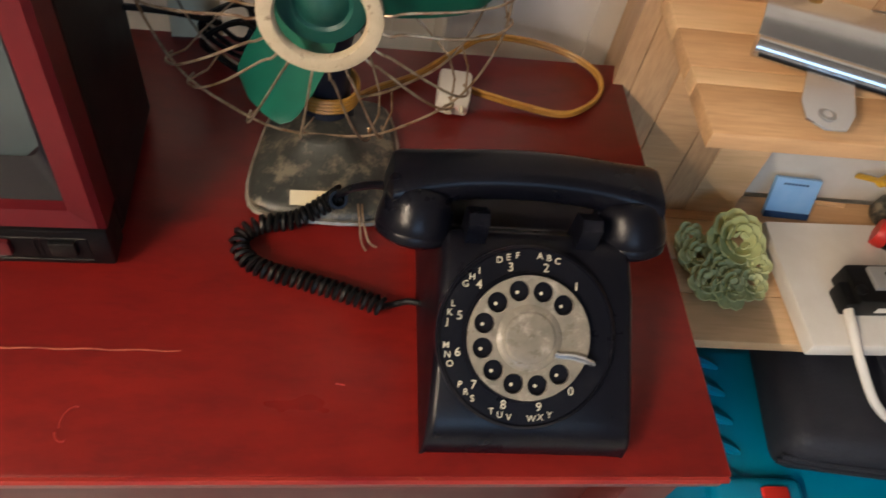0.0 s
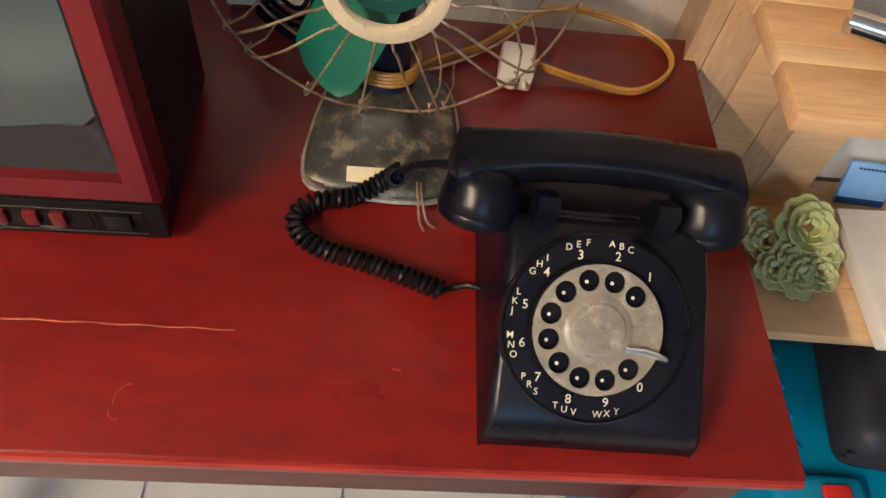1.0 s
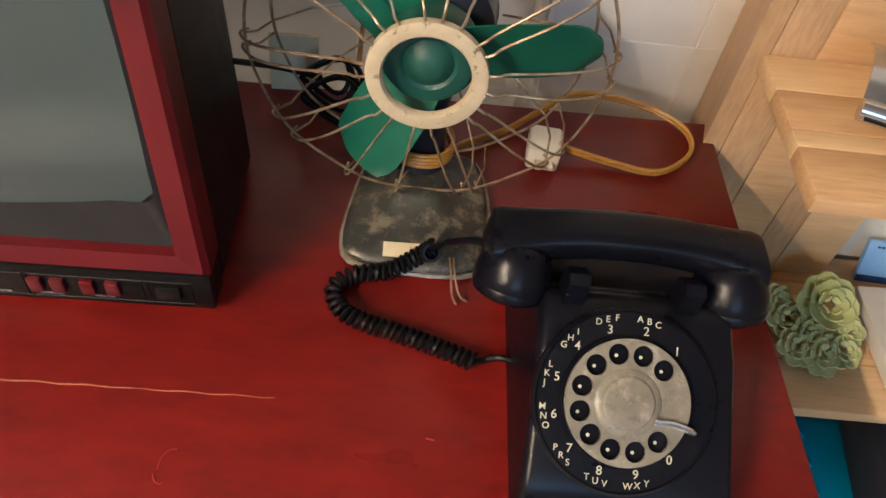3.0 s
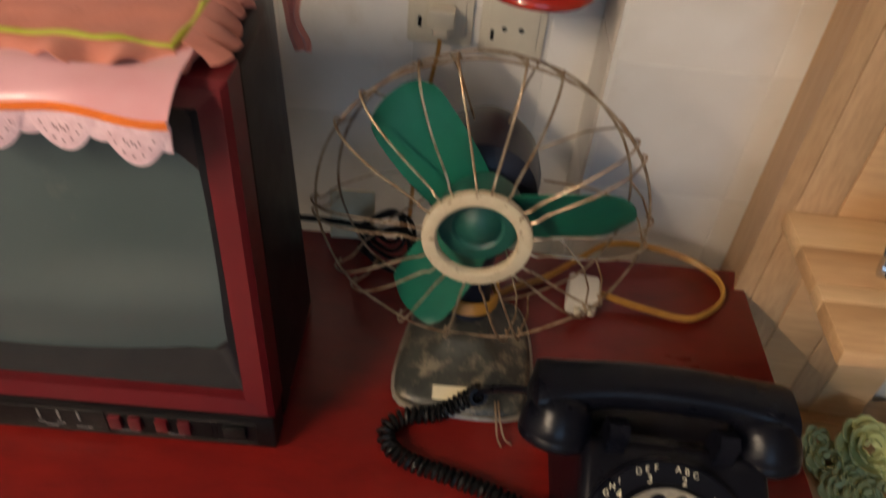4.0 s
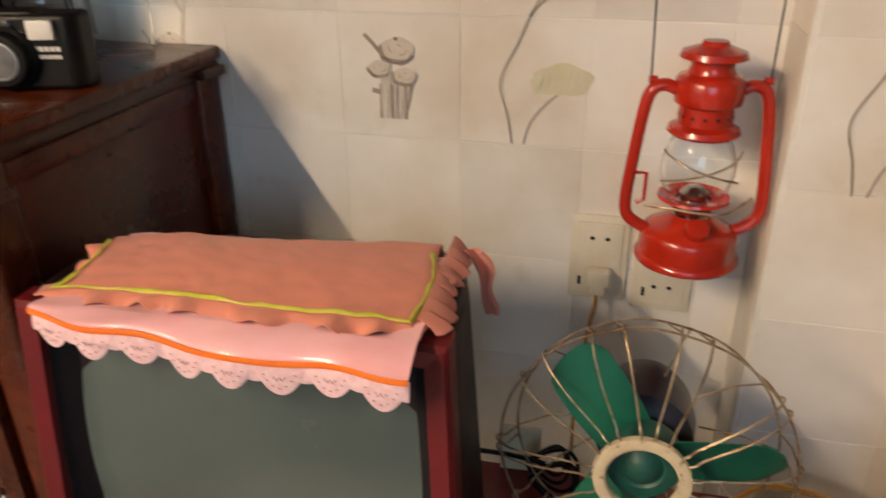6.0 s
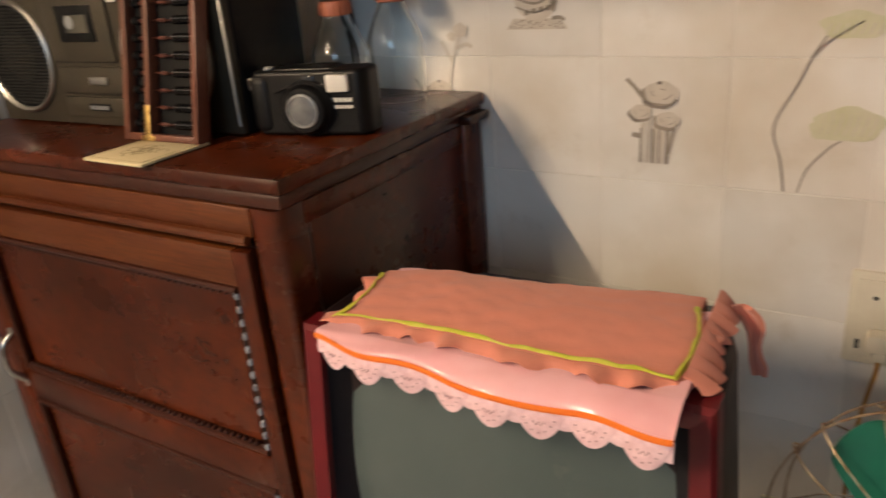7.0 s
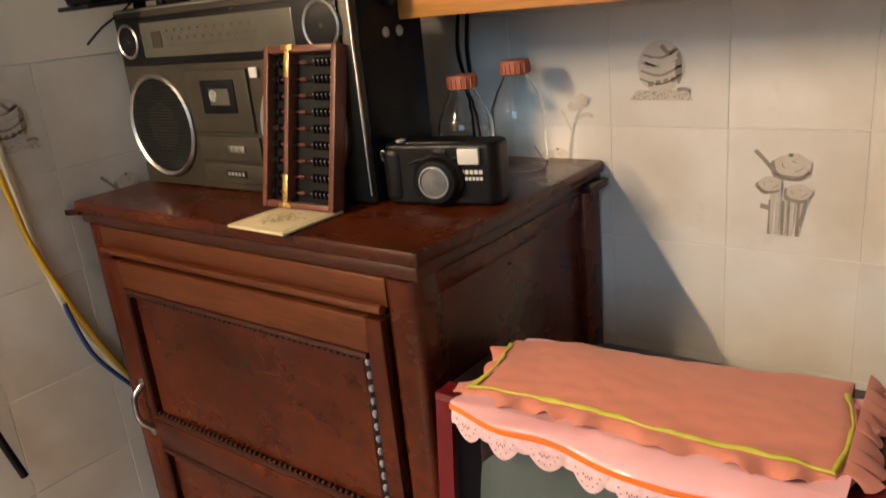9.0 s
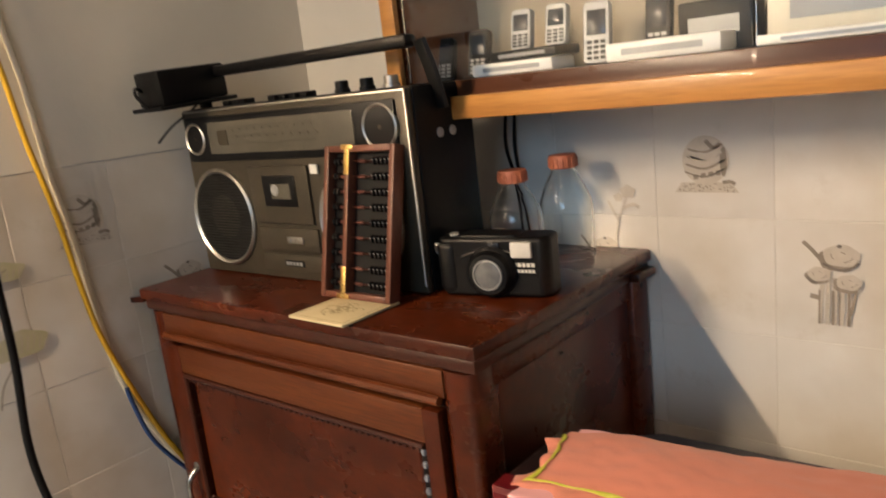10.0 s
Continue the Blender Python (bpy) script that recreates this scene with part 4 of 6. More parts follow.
# ---- dark cabinet ----
def build_cabinet():
    X0, X1, Y0, Y1 = -1.455, -0.841, -0.402, -0.012
    t = thing("wooden_cabinet", pose(0, 0, 0), "dark varnished wooden cabinet with panelled door and metal handle", "cabinet")
    w = X1 - X0
    cx, cy = (X0 + X1) / 2, (Y0 + Y1) / 2

    def bit(name, c, s, material, bevel=0.003, label="", parent=t):
        b = bmnew(); box(b, c, s, bevel)
        return part(name, b, material, parent, label)

    bit("top", (cx - 0.001, cy - 0.003, 1.1735), (w + 0.026, Y1 - Y0 + 0.016, 0.017), WOOD, 0.004, "glossy dark red-brown cabinet top with dents")
    bit("top_moulding", (cx, cy - 0.001, 1.157), (w + 0.014, Y1 - Y0 + 0.012, 0.016), WOODDK, 0.004)
    # left end of the top board runs on to a splintered tip
    b = bmnew(); prism(b, [(X0 - 0.010, -0.411), (X0 - 0.030, -0.420), (X0 - 0.010, -0.385)], 1.160, 1.168)
    part("splinter", b, WOODDK, t)
    bit("back_ledge", (X1 + 0.012, Y1 - 0.03, 1.155), (0.02, 0.05, 0.012), WOODDK, 0.003)
    bit("side_panel", (X1 - 0.012, cy, 0.59), (0.016, Y1 - Y0 - 0.05, 1.11), WOOD, 0.002)
    bit("side_panel", (X0 + 0.012, cy, 0.59), (0.016, Y1 - Y0 - 0.05, 1.11), WOOD, 0.002)
    for y in (Y1 - 0.022,):
        bit("side_stile", (X1 - 0.004, y, 0.575), (0.02, 0.045, 1.145), WOOD)
        bit("side_stile", (X0 + 0.004, y, 0.575), (0.02, 0.045, 1.145), WOOD)
    bit("side_rail", (X1 - 0.006, cy, 1.135), (0.016, Y1 - Y0 - 0.06, 0.025), WOOD)
    bit("back_panel", (cx, Y1 - 0.006, 0.6), (w - 0.04, 0.008, 1.1), WOODDK, 0.001)
    bit("bottom", (cx, cy, 0.09), (w - 0.03, Y1 - Y0 - 0.02, 0.02), WOODDK)
    # rounded front corner posts
    for x in (X1 - 0.022, X0 + 0.014):
        b = bmnew()
        wd = 0.044 if x > -1 else 0.030
        prism(b, rounded(wd, 0.05, 0.012, 5, x, Y0 + 0.020), 0.0, 1.147)
        part("corner_post", b, WOOD, t)
    bit("frieze", (cx - 0.004, Y0 + 0.003, 1.131), (w - 0.070, 0.016, 0.032), WOODLT, 0.002, "lighter worn brown rail under the top")
    b = bmnew()
    tube(b, [(X0 + 0.035, Y0 - 0.008, 1.113), (X1 - 0.044, Y0 - 0.008, 1.113)], 0.0055, 8)
    part("rail_moulding", b, WOODLT, t)
    # door
    dx0, dx1 = X0 + 0.022, X1 - 0.047
    door = part("door", (lambda b: (box(b, ((dx0 + dx1) / 2, Y0 + 0.012, 0.60), (dx1 - dx0, 0.010, 1.0), 0.001), b)[1])(bmnew()), WOODDK, t, "panelled door with bead trim")
    ix0, ix1 = dx0 + 0.044, dx1 - 0.028
    za, zb, zc, zd = 1.058, 0.842, 0.795, 0.16
    for c, s, mm in (((dx0 + 0.022, 0.6), (0.044, 1.0), WOOD), ((dx1 - 0.012, 0.6), (0.024, 1.0), WOOD)):
        bit("door_stile", (c[0], Y0 - 0.001, c[1]), (s[0], 0.018, s[1]), mm, 0.003, parent=door)
    for z0, z1, mm in ((za, 1.10, WOODLT), (zc, zb, WOOD), (0.1, zd, WOOD)):
        bit("door_rail", ((dx0 + dx1) / 2 - 0.001, Y0 - 0.001, (z0 + z1) / 2), (dx1 - dx0 - 0.045, 0.016, z1 - z0), mm, 0.003, parent=door)
    for z0, z1 in ((zb, za), (zd, zc)):
        b = bmnew()
        prism(b, rounded(ix1 - ix0 - 0.024, z1 - z0 - 0.022, 0.004, 3, (ix0 + ix1) / 2 - 0.002, -(z0 + z1) / 2), Y0 + 0.0, Y0 + 0.008, pose(0, 0, 0, -90, 0, 0))
        pn = part("panel", b, WOOD, door, "cloudy varnished red-brown panel")
        pn.modifiers.new("soft", "BEVEL").width = 0.006
        # moulding with beads round the panel
        b = bmnew()
        for p, q in (((ix0, z0 + 0.006), (ix0, z1 - 0.006)), ((ix0, z1 - 0.005), (ix1, z1 - 0.005)), ((ix0, z0 + 0.005), (ix1, z0 + 0.005))):
            tube(b, [(p[0], Y0 - 0.006, p[1]), (q[0], Y0 - 0.006, q[1])], 0.0042, 8)
        part("panel_moulding", b, WOODDK, door)
        b = bmnew()
        for k in range(46):
            x = ix0 + 0.01 + (ix1 - ix0 - 0.02) * k / 45
            for z in (z1 - 0.011, z0 + 0.011):
                box(b, (x, Y0 - 0.004, z), (0.005, 0.006, 0.006), 0.0012, seg=1)
        tagged(part("beading", b, WOODDK, door), kind="stuff")
        b = bmnew()
        box(b, (ix1 - 0.002, Y0 + 0.001, (z0 + z1) / 2), (0.015, 0.008, z1 - z0 - 0.006), 0.001)
        part("bead_groove", b, BLACKM, door)
        nb = int((z1 - z0) / 0.0165)
        b = bmnew()
        for k in range(nb):
            lathe(b, [(0.0001, -0.0048), (0.0026, -0.0034), (0.0035, 0.0), (0.0026, 0.0034), (0.0001, 0.0048)], 8, Matrix.Translation((ix1 - 0.002, Y0 - 0.006, z0 + 0.012 + (z1 - z0 - 0.024) * k / (nb - 1))))
        tagged(part("bead_strip", b, PEARL, door, "row of small shiny beads"), kind="stuff")
    # handle
    hx = dx0 + 0.034
    b = bmnew()
    tube(b, smooth_path([(hx, Y0 - 0.008, 0.902), (hx + 0.001, Y0 - 0.014, 0.899), (hx - 0.001, Y0 - 0.026, 0.888), (hx, Y0 - 0.030, 0.868), (hx + 0.001, Y0 - 0.028, 0.848), (hx, Y0 - 0.016, 0.832), (hx, Y0 - 0.009, 0.824)], 5), lambda s: 0.0038 + 0.0018 * abs(math.cos(s * math.pi)), 10)
    hd = part("handle", b, STEEL, door, "tarnished curved metal handle")
    for z in (0.905, 0.820):
        b = bmnew(); lathe(b, [(0.0072, 0.0), (0.0066, 0.003), (0.003, 0.005)], 14, Matrix.Translation((hx, Y0 - 0.009, z)) @ pose(0, 0, 0, 90, 0, 0))
        part("handle_rose", b, STEEL, hd)
    b = bmnew()
    for x, y, z in ((X1 - 0.0035, -0.233, 1.108), (X1 - 0.0035, -0.229, 1.108)):
        lathe(b, [(0.0014, -0.001), (0.0012, 0.001)], 8, Matrix.Translation((x, y, z)) @ pose(0, 0, 0, 0, 90, 0))
    part("nail_holes", b, BLACKM, t)
    for x in (X0 + 0.03, X1 - 0.03):
        bit("foot", (x, Y1 - 0.03, 0.04), (0.04, 0.04, 0.08), WOODDK)


build_cabinet()
CT = 1.182


# ---- boombox ----
def build_boombox():
    w, h, d = 0.415, 0.254, 0.115
    KX = 1.128
    ROUND = Matrix.Diagonal((1 / KX, 1, 1, 1))
    t = thing("boombox", pose(-1.222, -0.291, CT, 0, 0, 1.0) @ Matrix.Diagonal((KX, 1, 1, 1)), "old grey-brown radio cassette player with twin round speakers", "radio")
    b = bmnew(); box(b, (0, d / 2 + 0.008, h / 2), (w, d, h), 0.006)
    part("shell", b, BLACKP, t, "black back and sides of the radio")
    b = bmnew(); box(b, (0, 0.004, h / 2), (w - 0.004, 0.012, h - 0.002), 0.004)
    part("front_panel", b, BROWNGREY, t, "dusty grey-brown metal front")
    b = bmnew()
    tube(b, [(w / 2 - 0.004, -0.003, 0.012), (w / 2 - 0.004, -0.003, h - 0.004), (-w / 2 + 0.01, -0.003, h - 0.004)], 0.0019, 8)
    part("trim", b, CHROME, t)
    b = bmnew(); box(b, (-0.003, -0.0035, h - 0.046), (w - 0.03, 0.005, 0.066), 0.002)
    part("upper_band", b, BLACKP, t)
    b = bmnew(); box(b, (-0.008, -0.0055, h - 0.045), (0.272, 0.005, 0.048), 0.002)
    dial = part("tuning_dial", b, DIALW, t, "dusty tuning scale window")
    b = bmnew()
    for k in range(22):
        box(b, (-0.09 + 0.0075 * k, -0.0083, h - 0.034 - 0.011 * (k % 2)), (0.004, 0.0006, 0.0022))
    for k in range(3):
        box(b, (-0.02, -0.0083, h - 0.030 - 0.012 * k), (0.17, 0.0004, 0.0008))
    box(b, (-0.112, -0.0083, h - 0.045), (0.02, 0.0005, 0.022))
    part("scale_marks", b, BROWNGREY, dial)
    for x, r in ((-0.176, 0.0225), (0.166, 0.0270)):
        b = bmnew()
        lathe(b, [(r + 0.002, -0.004), (r + 0.002, 0.003), (r, 0.0045), (r - 0.002, 0.003), (r - 0.002, -0.004)], 40, Matrix.Translation((x, -0.004, h - 0.045)) @ ROUND @ pose(0, 0, 0, 90, 0, 0), caps=False)
        tw = part("tweeter_ring", b, CHROME, t, "chrome ring round a small speaker")
        b = bmnew(); lathe(b, [(r - 0.002, -0.003), (r - 0.002, 0.0005), (0.0001, 0.0022)], 36, Matrix.Translation((x, -0.004, h - 0.045)) @ ROUND @ pose(0, 0, 0, 90, 0, 0))
        part("tweeter_cloth", b, BROWNGREY, tw)
    for x in (-0.143, 0.116):
        r, z = 0.0715, 0.089
        b = bmnew()
        mm = Matrix.Translation((x, -0.003, z)) @ ROUND @ pose(0, 0, 0, 90, 0, 0)
        lathe(b, [(r + 0.003, -0.004), (r + 0.003, 0.003), (r, 0.006), (r - 0.004, 0.003), (r - 0.004, -0.004)], 56, mm, caps=False)
        ring = part("speaker_ring", b, CHROME, t, "dull chrome ring round a big speaker")
        for k in range(-14, 15):
            zz = k * 0.0044
            half = math.sqrt(max(0, (r - 0.005) ** 2 - zz * zz))
            if half > 0.004:
                b = bmnew(); box(b, (x, -0.0035, z + zz), (2 * half / KX, 0.003, 0.0026), 0.0006, seg=1)
                part("grille_bar", b, GRILLE, ring)
        b = bmnew(); lathe(b, [(r - 0.004, -0.003), (r - 0.004, -0.0005), (0.0001, -0.0015)], 40, mm)
        part("cone", b, BLACKM, ring)
    b = bmnew(); box(b, (-0.018, -0.0035, 0.124), (0.112, 0.006, 0.082), 0.002)
    deck = part("cassette_door", b, BROWNGREY, t, "smoked cassette door")
    b = bmnew(); box(b, (-0.016, -0.0066, 0.130), (0.062, 0.003, 0.044), 0.002)
    part("cassette_window", b, BLACKP, deck)
    b = bmnew(); box(b, (-0.012, -0.0085, 0.130), (0.036, 0.002, 0.022), 0.001)
    part("cassette_label", b, DIALW, deck)
    b = bmnew(); lathe(b, [(0.008, 0), (0.008, 0.002), (0.005, 0.0025), (0.003, 0.0015)], 18, Matrix.Translation((-0.022, -0.0085, 0.132)) @ ROUND @ pose(0, 0, 0, 90, 0, 0))
    part("spool", b, GREYP, deck)
    b = bmnew(); box(b, (-0.014, -0.0035, 0.060), (0.112, 0.005, 0.034), 0.002)
    part("lower_panel", b, BROWNGREY, t)
    b = bmnew(); box(b, (-0.014, -0.0035, 0.026), (0.112, 0.005, 0.026), 0.002)
    part("lower_panel", b, BROWNGREY, t)
    b = bmnew(); box(b, (0.0, -0.0070, 0.060), (0.030, 0.003, 0.010), 0.001)
    for k in range(4):
        box(b, (-0.009 + 0.006 * k, -0.0084, 0.060), (0.004, 0.002, 0.008), 0.0005, seg=1)
    part("counter", b, CHROME, t, "small silver tape counter")
    b = bmnew(); box(b, (-0.008, -0.0066, 0.026), (0.036, 0.0015, 0.009), 0.0005)
    part("badge", b, BLACKP, t)
    b = bmnew()
    for k in range(5):
        box(b, (-0.021 + 0.0065 * k, -0.0078, 0.026), (0.0045, 0.0006, 0.005))
    part("badge_marks", b, GREYP, t)
    b = bmnew(); box(b, (0.052, -0.006, 0.160), (0.013, 0.003, 0.013), 0.001)
    part("white_sticker", b, WHITEP, t)
    # top: controls and handle
    for k, x in enumerate((-0.135, -0.115, -0.10, -0.04, -0.02, 0.0, 0.02)):
        b = bmnew(); box(b, (x, 0.035, h + 0.003), (0.013, 0.02, 0.009), 0.0015)
        part("top_key", b, BLACKP, t)
    for x in (0.085, 0.125, 0.162):
        b = bmnew(); lathe(b, [(0.0105, 0), (0.0105, 0.004), (0.009, 0.005), (0.009, 0.014), (0.008, 0.015)], 20, Matrix.Translation((x, 0.03, h)) @ ROUND)
        part("knob", b, BLACKP if x < 0.15 else CHROME, t)
    b = bmnew()
    tube(b, smooth_path([(-w / 2 - 0.004, 0.055, h - 0.03), (-w / 2 + 0.004, 0.045, h + 0.012), (-w / 2 + 0.04, 0.035, h + 0.050)], 5), 0.010, 8, flat=0.5)
    tube(b, smooth_path([(w / 2 + 0.004, 0.055, h - 0.03), (w / 2 + 0.002, 0.045, h + 0.012), (w / 2 - 0.006, 0.038, h + 0.052)], 5), 0.010, 8, flat=0.5)
    box(b, (0.012, 0.036, h + 0.052), (w - 0.055, 0.024, 0.016), 0.005)
    part("carrying_handle", b, BLACKP, t, "folded black plastic carrying handle")
    b = bmnew()
    for y, z in ((0.05, h - 0.06), (0.075, h - 0.06)):
        lathe(b, [(0.006, 0), (0.006, 0.0015), (0.003, 0.0025)], 14, Matrix.Translation((w / 2, y, z)) @ pose(0, 0, 0, 0, 90, 0))
    part("side_jack", b, GREYP, t)


build_boombox()


# power adapter that hangs beside the radio
t = thing("power_adapter", pose(-1.420, -0.305, 1.447, 0, 3, -88), "black mains adapter with cable standing beside the radio", "adapter")
b = bmnew(); box(b, (0, 0, 0.026), (0.115, 0.062, 0.050), 0.004)
part("body", b, BLACKP, t)
b = bmnew()
for k in range(4):
    box(b, (0.012, -0.0314, 0.036 - 0.007 * k), (0.05 - 0.006 * k, 0.0006, 0.003))
part("label_print", b, GRILLE, t)
b = bmnew(); box(b, (0, 0.0, -0.002), (0.135, 0.075, 0.006), 0.002)
part("bracket", b, BLACKM, t)
b = bmnew(); tube(b, smooth_path([(-0.055, -0.02, 0.006), (-0.066, -0.022, 0.014), (-0.065, -0.02, 0.026), (-0.056, -0.02, 0.022)], 5), 0.0025, 6)
tube(b, smooth_path([(0.05, -0.02, 0.02), (0.068, -0.012, 0.03), (0.078, 0.0, 0.02), (0.07, 0.01, 0.0)], 5), 0.0025, 6)
tube(b, smooth_path([(-0.05, -0.03, 0.0), (-0.02, -0.028, -0.016), (0.02, -0.02, -0.032), (0.06, 0.0, -0.05)], 5), 0.0016, 6)
part("lead", b, BLACKM, t)


# ---- abacus ----
def build_abacus():
    w, h = 0.120, 0.190
    t = thing("abacus", pose(-1.062, -0.340, CT + 0.003, -13, 0, 1.0), "upright brown wooden abacus with black beads and brass mounts", "abacus")
    b = bmnew()
    for x in (-w / 2 + 0.004, w / 2 - 0.004):
        box(b, (x, 0, h / 2), (0.008, 0.019, h), 0.0012)
    for z in (0.004, h - 0.004):
        box(b, (0, 0, z), (w - 0.0165, 0.0185, 0.008), 0.0012)
    box(b, (-w / 2 + 0.041, -0.001, h / 2), (0.007, 0.017, h - 0.017), 0.001)
    part("frame", b, ABWOOD, t, "dark brown wooden frame")
    b = bmnew(); box(b, (0, 0.006, h / 2), (w - 0.014, 0.002, h - 0.014))
    part("back_board", b, BLACKM, t)
    rows = 9
    for k in range(rows):
        z = 0.019 + (h - 0.038) * k / (rows - 1)
        b = bmnew(); tube(b, [(-w / 2 + 0.007, 0.0, z), (w / 2 - 0.007, 0.0, z)], 0.0011, 6)
        part("rod", b, WOODDK, t)
        if k == 0:
            b = bmnew(); lathe(b, [(0.0016, -0.0029), (0.0052, -0.0008), (0.0052, 0.0008), (0.0016, 0.0029)], 12, pose(0, 0, 0, 0, 90, 0))
            bead_mesh = mesh("bead", b, BEAD, True)
        for x in [-w / 2 + 0.014 + 0.0065 * j for j in range(2)] + [w / 2 - 0.012 - 0.0068 * j for j in range(5)]:
            ob = new("bead", bead_mesh)
            ob.parent, ob.location = t, (x, 0, z)
        b = bmnew()
        for x in (-w / 2 + 0.030, w / 2 - 0.060):
            lathe(b, [(0.0015, -0.006), (0.0022, -0.004), (0.0022, 0.004), (0.0015, 0.006)], 8, Matrix.Translation((x, -0.001, z)) @ pose(0, 0, 0, 0, 90, 0))
        part("spacer", b, BEADR, t)
        b = bmnew()
        for x in [w / 2 - 0.012 - 0.0068 * j for j in range(5)]:
            box(b, (x, -0.0052, z + 0.001), (0.0018, 0.0012, 0.0016), 0.0004, seg=1)
        part("bead_caps", b, GREYP, t)
    for z, hh in ((h - 0.018, 0.036), (0.020, 0.040)):
        b = bmnew(); box(b, (-w / 2 + 0.041, -0.0100, z), (0.0085, 0.0016, hh), 0.0006)
        box(b, (-w / 2 + 0.041, -0.0098, h - 0.002 if z > 0.1 else 0.003), (0.020, 0.0022, 0.006), 0.0006)
        part("brass_mount", b, BRASS, t, "engraved brass mount")


build_abacus()

# printed card under the abacus
t = thing("printed_card", pose(-1.050, -0.377, CT + 0.001, 0, 0, -1), "yellowed printed card overhanging the cabinet edge", "card")
b = bmnew(); box(b, (0, 0, 0.0016), (0.096, 0.092, 0.003), 0.0006)
part("sheet", b, CARD, t)
b = bmnew()
rnd = random.Random(3)
for k in range(16):
    a, r = rnd.random() * 6.28, rnd.random() * 0.026
    cx, cy = r * math.cos(a), r * math.sin(a) * 0.9
    tube(b, [(cx + 0.007 * math.cos(j) * (1 + 0.3 * math.sin(3 * j)), cy + 0.007 * math.sin(j), 0.0033) for j in [0.7 * i for i in range(8)]], 0.0005, 4, flat=0.4)
tube(b, [(-0.042, -0.040, 0.0033), (0.042, -0.040, 0.0033), (0.042, 0.040, 0.0033), (-0.042, 0.040, 0.0033)], 0.0005, 4, True, flat=0.4)
part("ornament", b, CARDINK, t)


# ---- compact camera ----
def build_compact():
    t = thing("compact_camera", pose(-0.906, -0.266, CT, 0, 0, 13) @ Matrix.Scale(1.06, 4), "black compact film camera with flash and zoom lens", "camera")
    b = bmnew()
    out = [(-0.066, 0.004), (-0.060, -0.002), (-0.03, -0.003), (0.03, -0.003), (0.058, -0.003), (0.066, 0.006), (0.066, 0.034), (0.058, 0.040), (-0.058, 0.040), (-0.066, 0.034)]
    prism(b, out, 0.001, 0.068)
    body = part("body", b, BLACKP, t, "matt black camera body")
    bv = body.modifiers.new("soft", "BEVEL"); bv.width, bv.segments = 0.006, 3
    b = bmnew(); box(b, (-0.055, 0.012, 0.034), (0.026, 0.034, 0.062), 0.010, seg=4)
    part("grip", b, BLACKM, t)
    b = bmnew(); box(b, (-0.006, 0.018, 0.0655), (0.070, 0.034, 0.010), 0.004)
    part("top_housing", b, BLACKP, t)
    mm = Matrix.Translation((0.0, -0.003, 0.030)) @ pose(0, 0, 0, 90, 0, 0)
    b = bmnew(); lathe(b, [(0.030, -0.002), (0.029, 0.003), (0.0255, 0.006), (0.0245, 0.012), (0.0225, 0.014), (0.018, 0.0145)], 44, mm)
    barrel = part("lens_barrel", b, BLACKP, t, "ribbed black lens barrel")
    b = bmnew(); lathe(b, [(0.0175, 0.0145), (0.0172, 0.0165), (0.0158, 0.0168), (0.0150, 0.0148)], 40, mm, caps=False)
    part("lens_ring", b, GREYP, barrel)
    b = bmnew(); lathe(b, [(0.0152, 0.0145), (0.010, 0.0160), (0.0001, 0.0166)], 32, mm)
    part("lens_glass", b, LENSG, barrel, "grey lens cover")
    b = bmnew(); box(b, (0.036, -0.0045, 0.055), (0.024, 0.006, 0.017), 0.0015)
    part("flash", b, WHITEP, t, "bright white flash window")
    b = bmnew(); box(b, (0.004, -0.0035, 0.058), (0.013, 0.004, 0.010), 0.001)
    part("viewfinder", b, DKSCR, t)
    b = bmnew(); tube(b, [(-0.035, -0.0042, 0.047), (-0.020, -0.0046, 0.052), (-0.002, -0.0046, 0.0535), (0.022, -0.0046, 0.053)], 0.0016, 6)
    part("brow", b, BLACKM, t)
    b = bmnew()
    for k in range(5):
        box(b, (0.027 + 0.0052 * k, -0.0034, 0.038), (0.0038, 0.0006, 0.0042))
    for k in range(6):
        box(b, (0.027 + 0.0042 * k, -0.0034, 0.031), (0.0030, 0.0006, 0.0034))
    part("print_bars", b, WHITEP, t)
    b = bmnew(); lathe(b, [(0.006, 0), (0.006, 0.003), (0.005, 0.004)], 18, Matrix.Translation((-0.05, 0.014, 0.0665)))
    part("shutter_button", b, GREYP, t)
    b = bmnew(); tube(b, smooth_path([(-0.066, 0.012, 0.055), (-0.073, 0.01, 0.058), (-0.074, 0.012, 0.048), (-0.066, 0.014, 0.046)], 4), 0.0018, 6)
    part("strap_lug", b, CHROME, t)


build_compact()


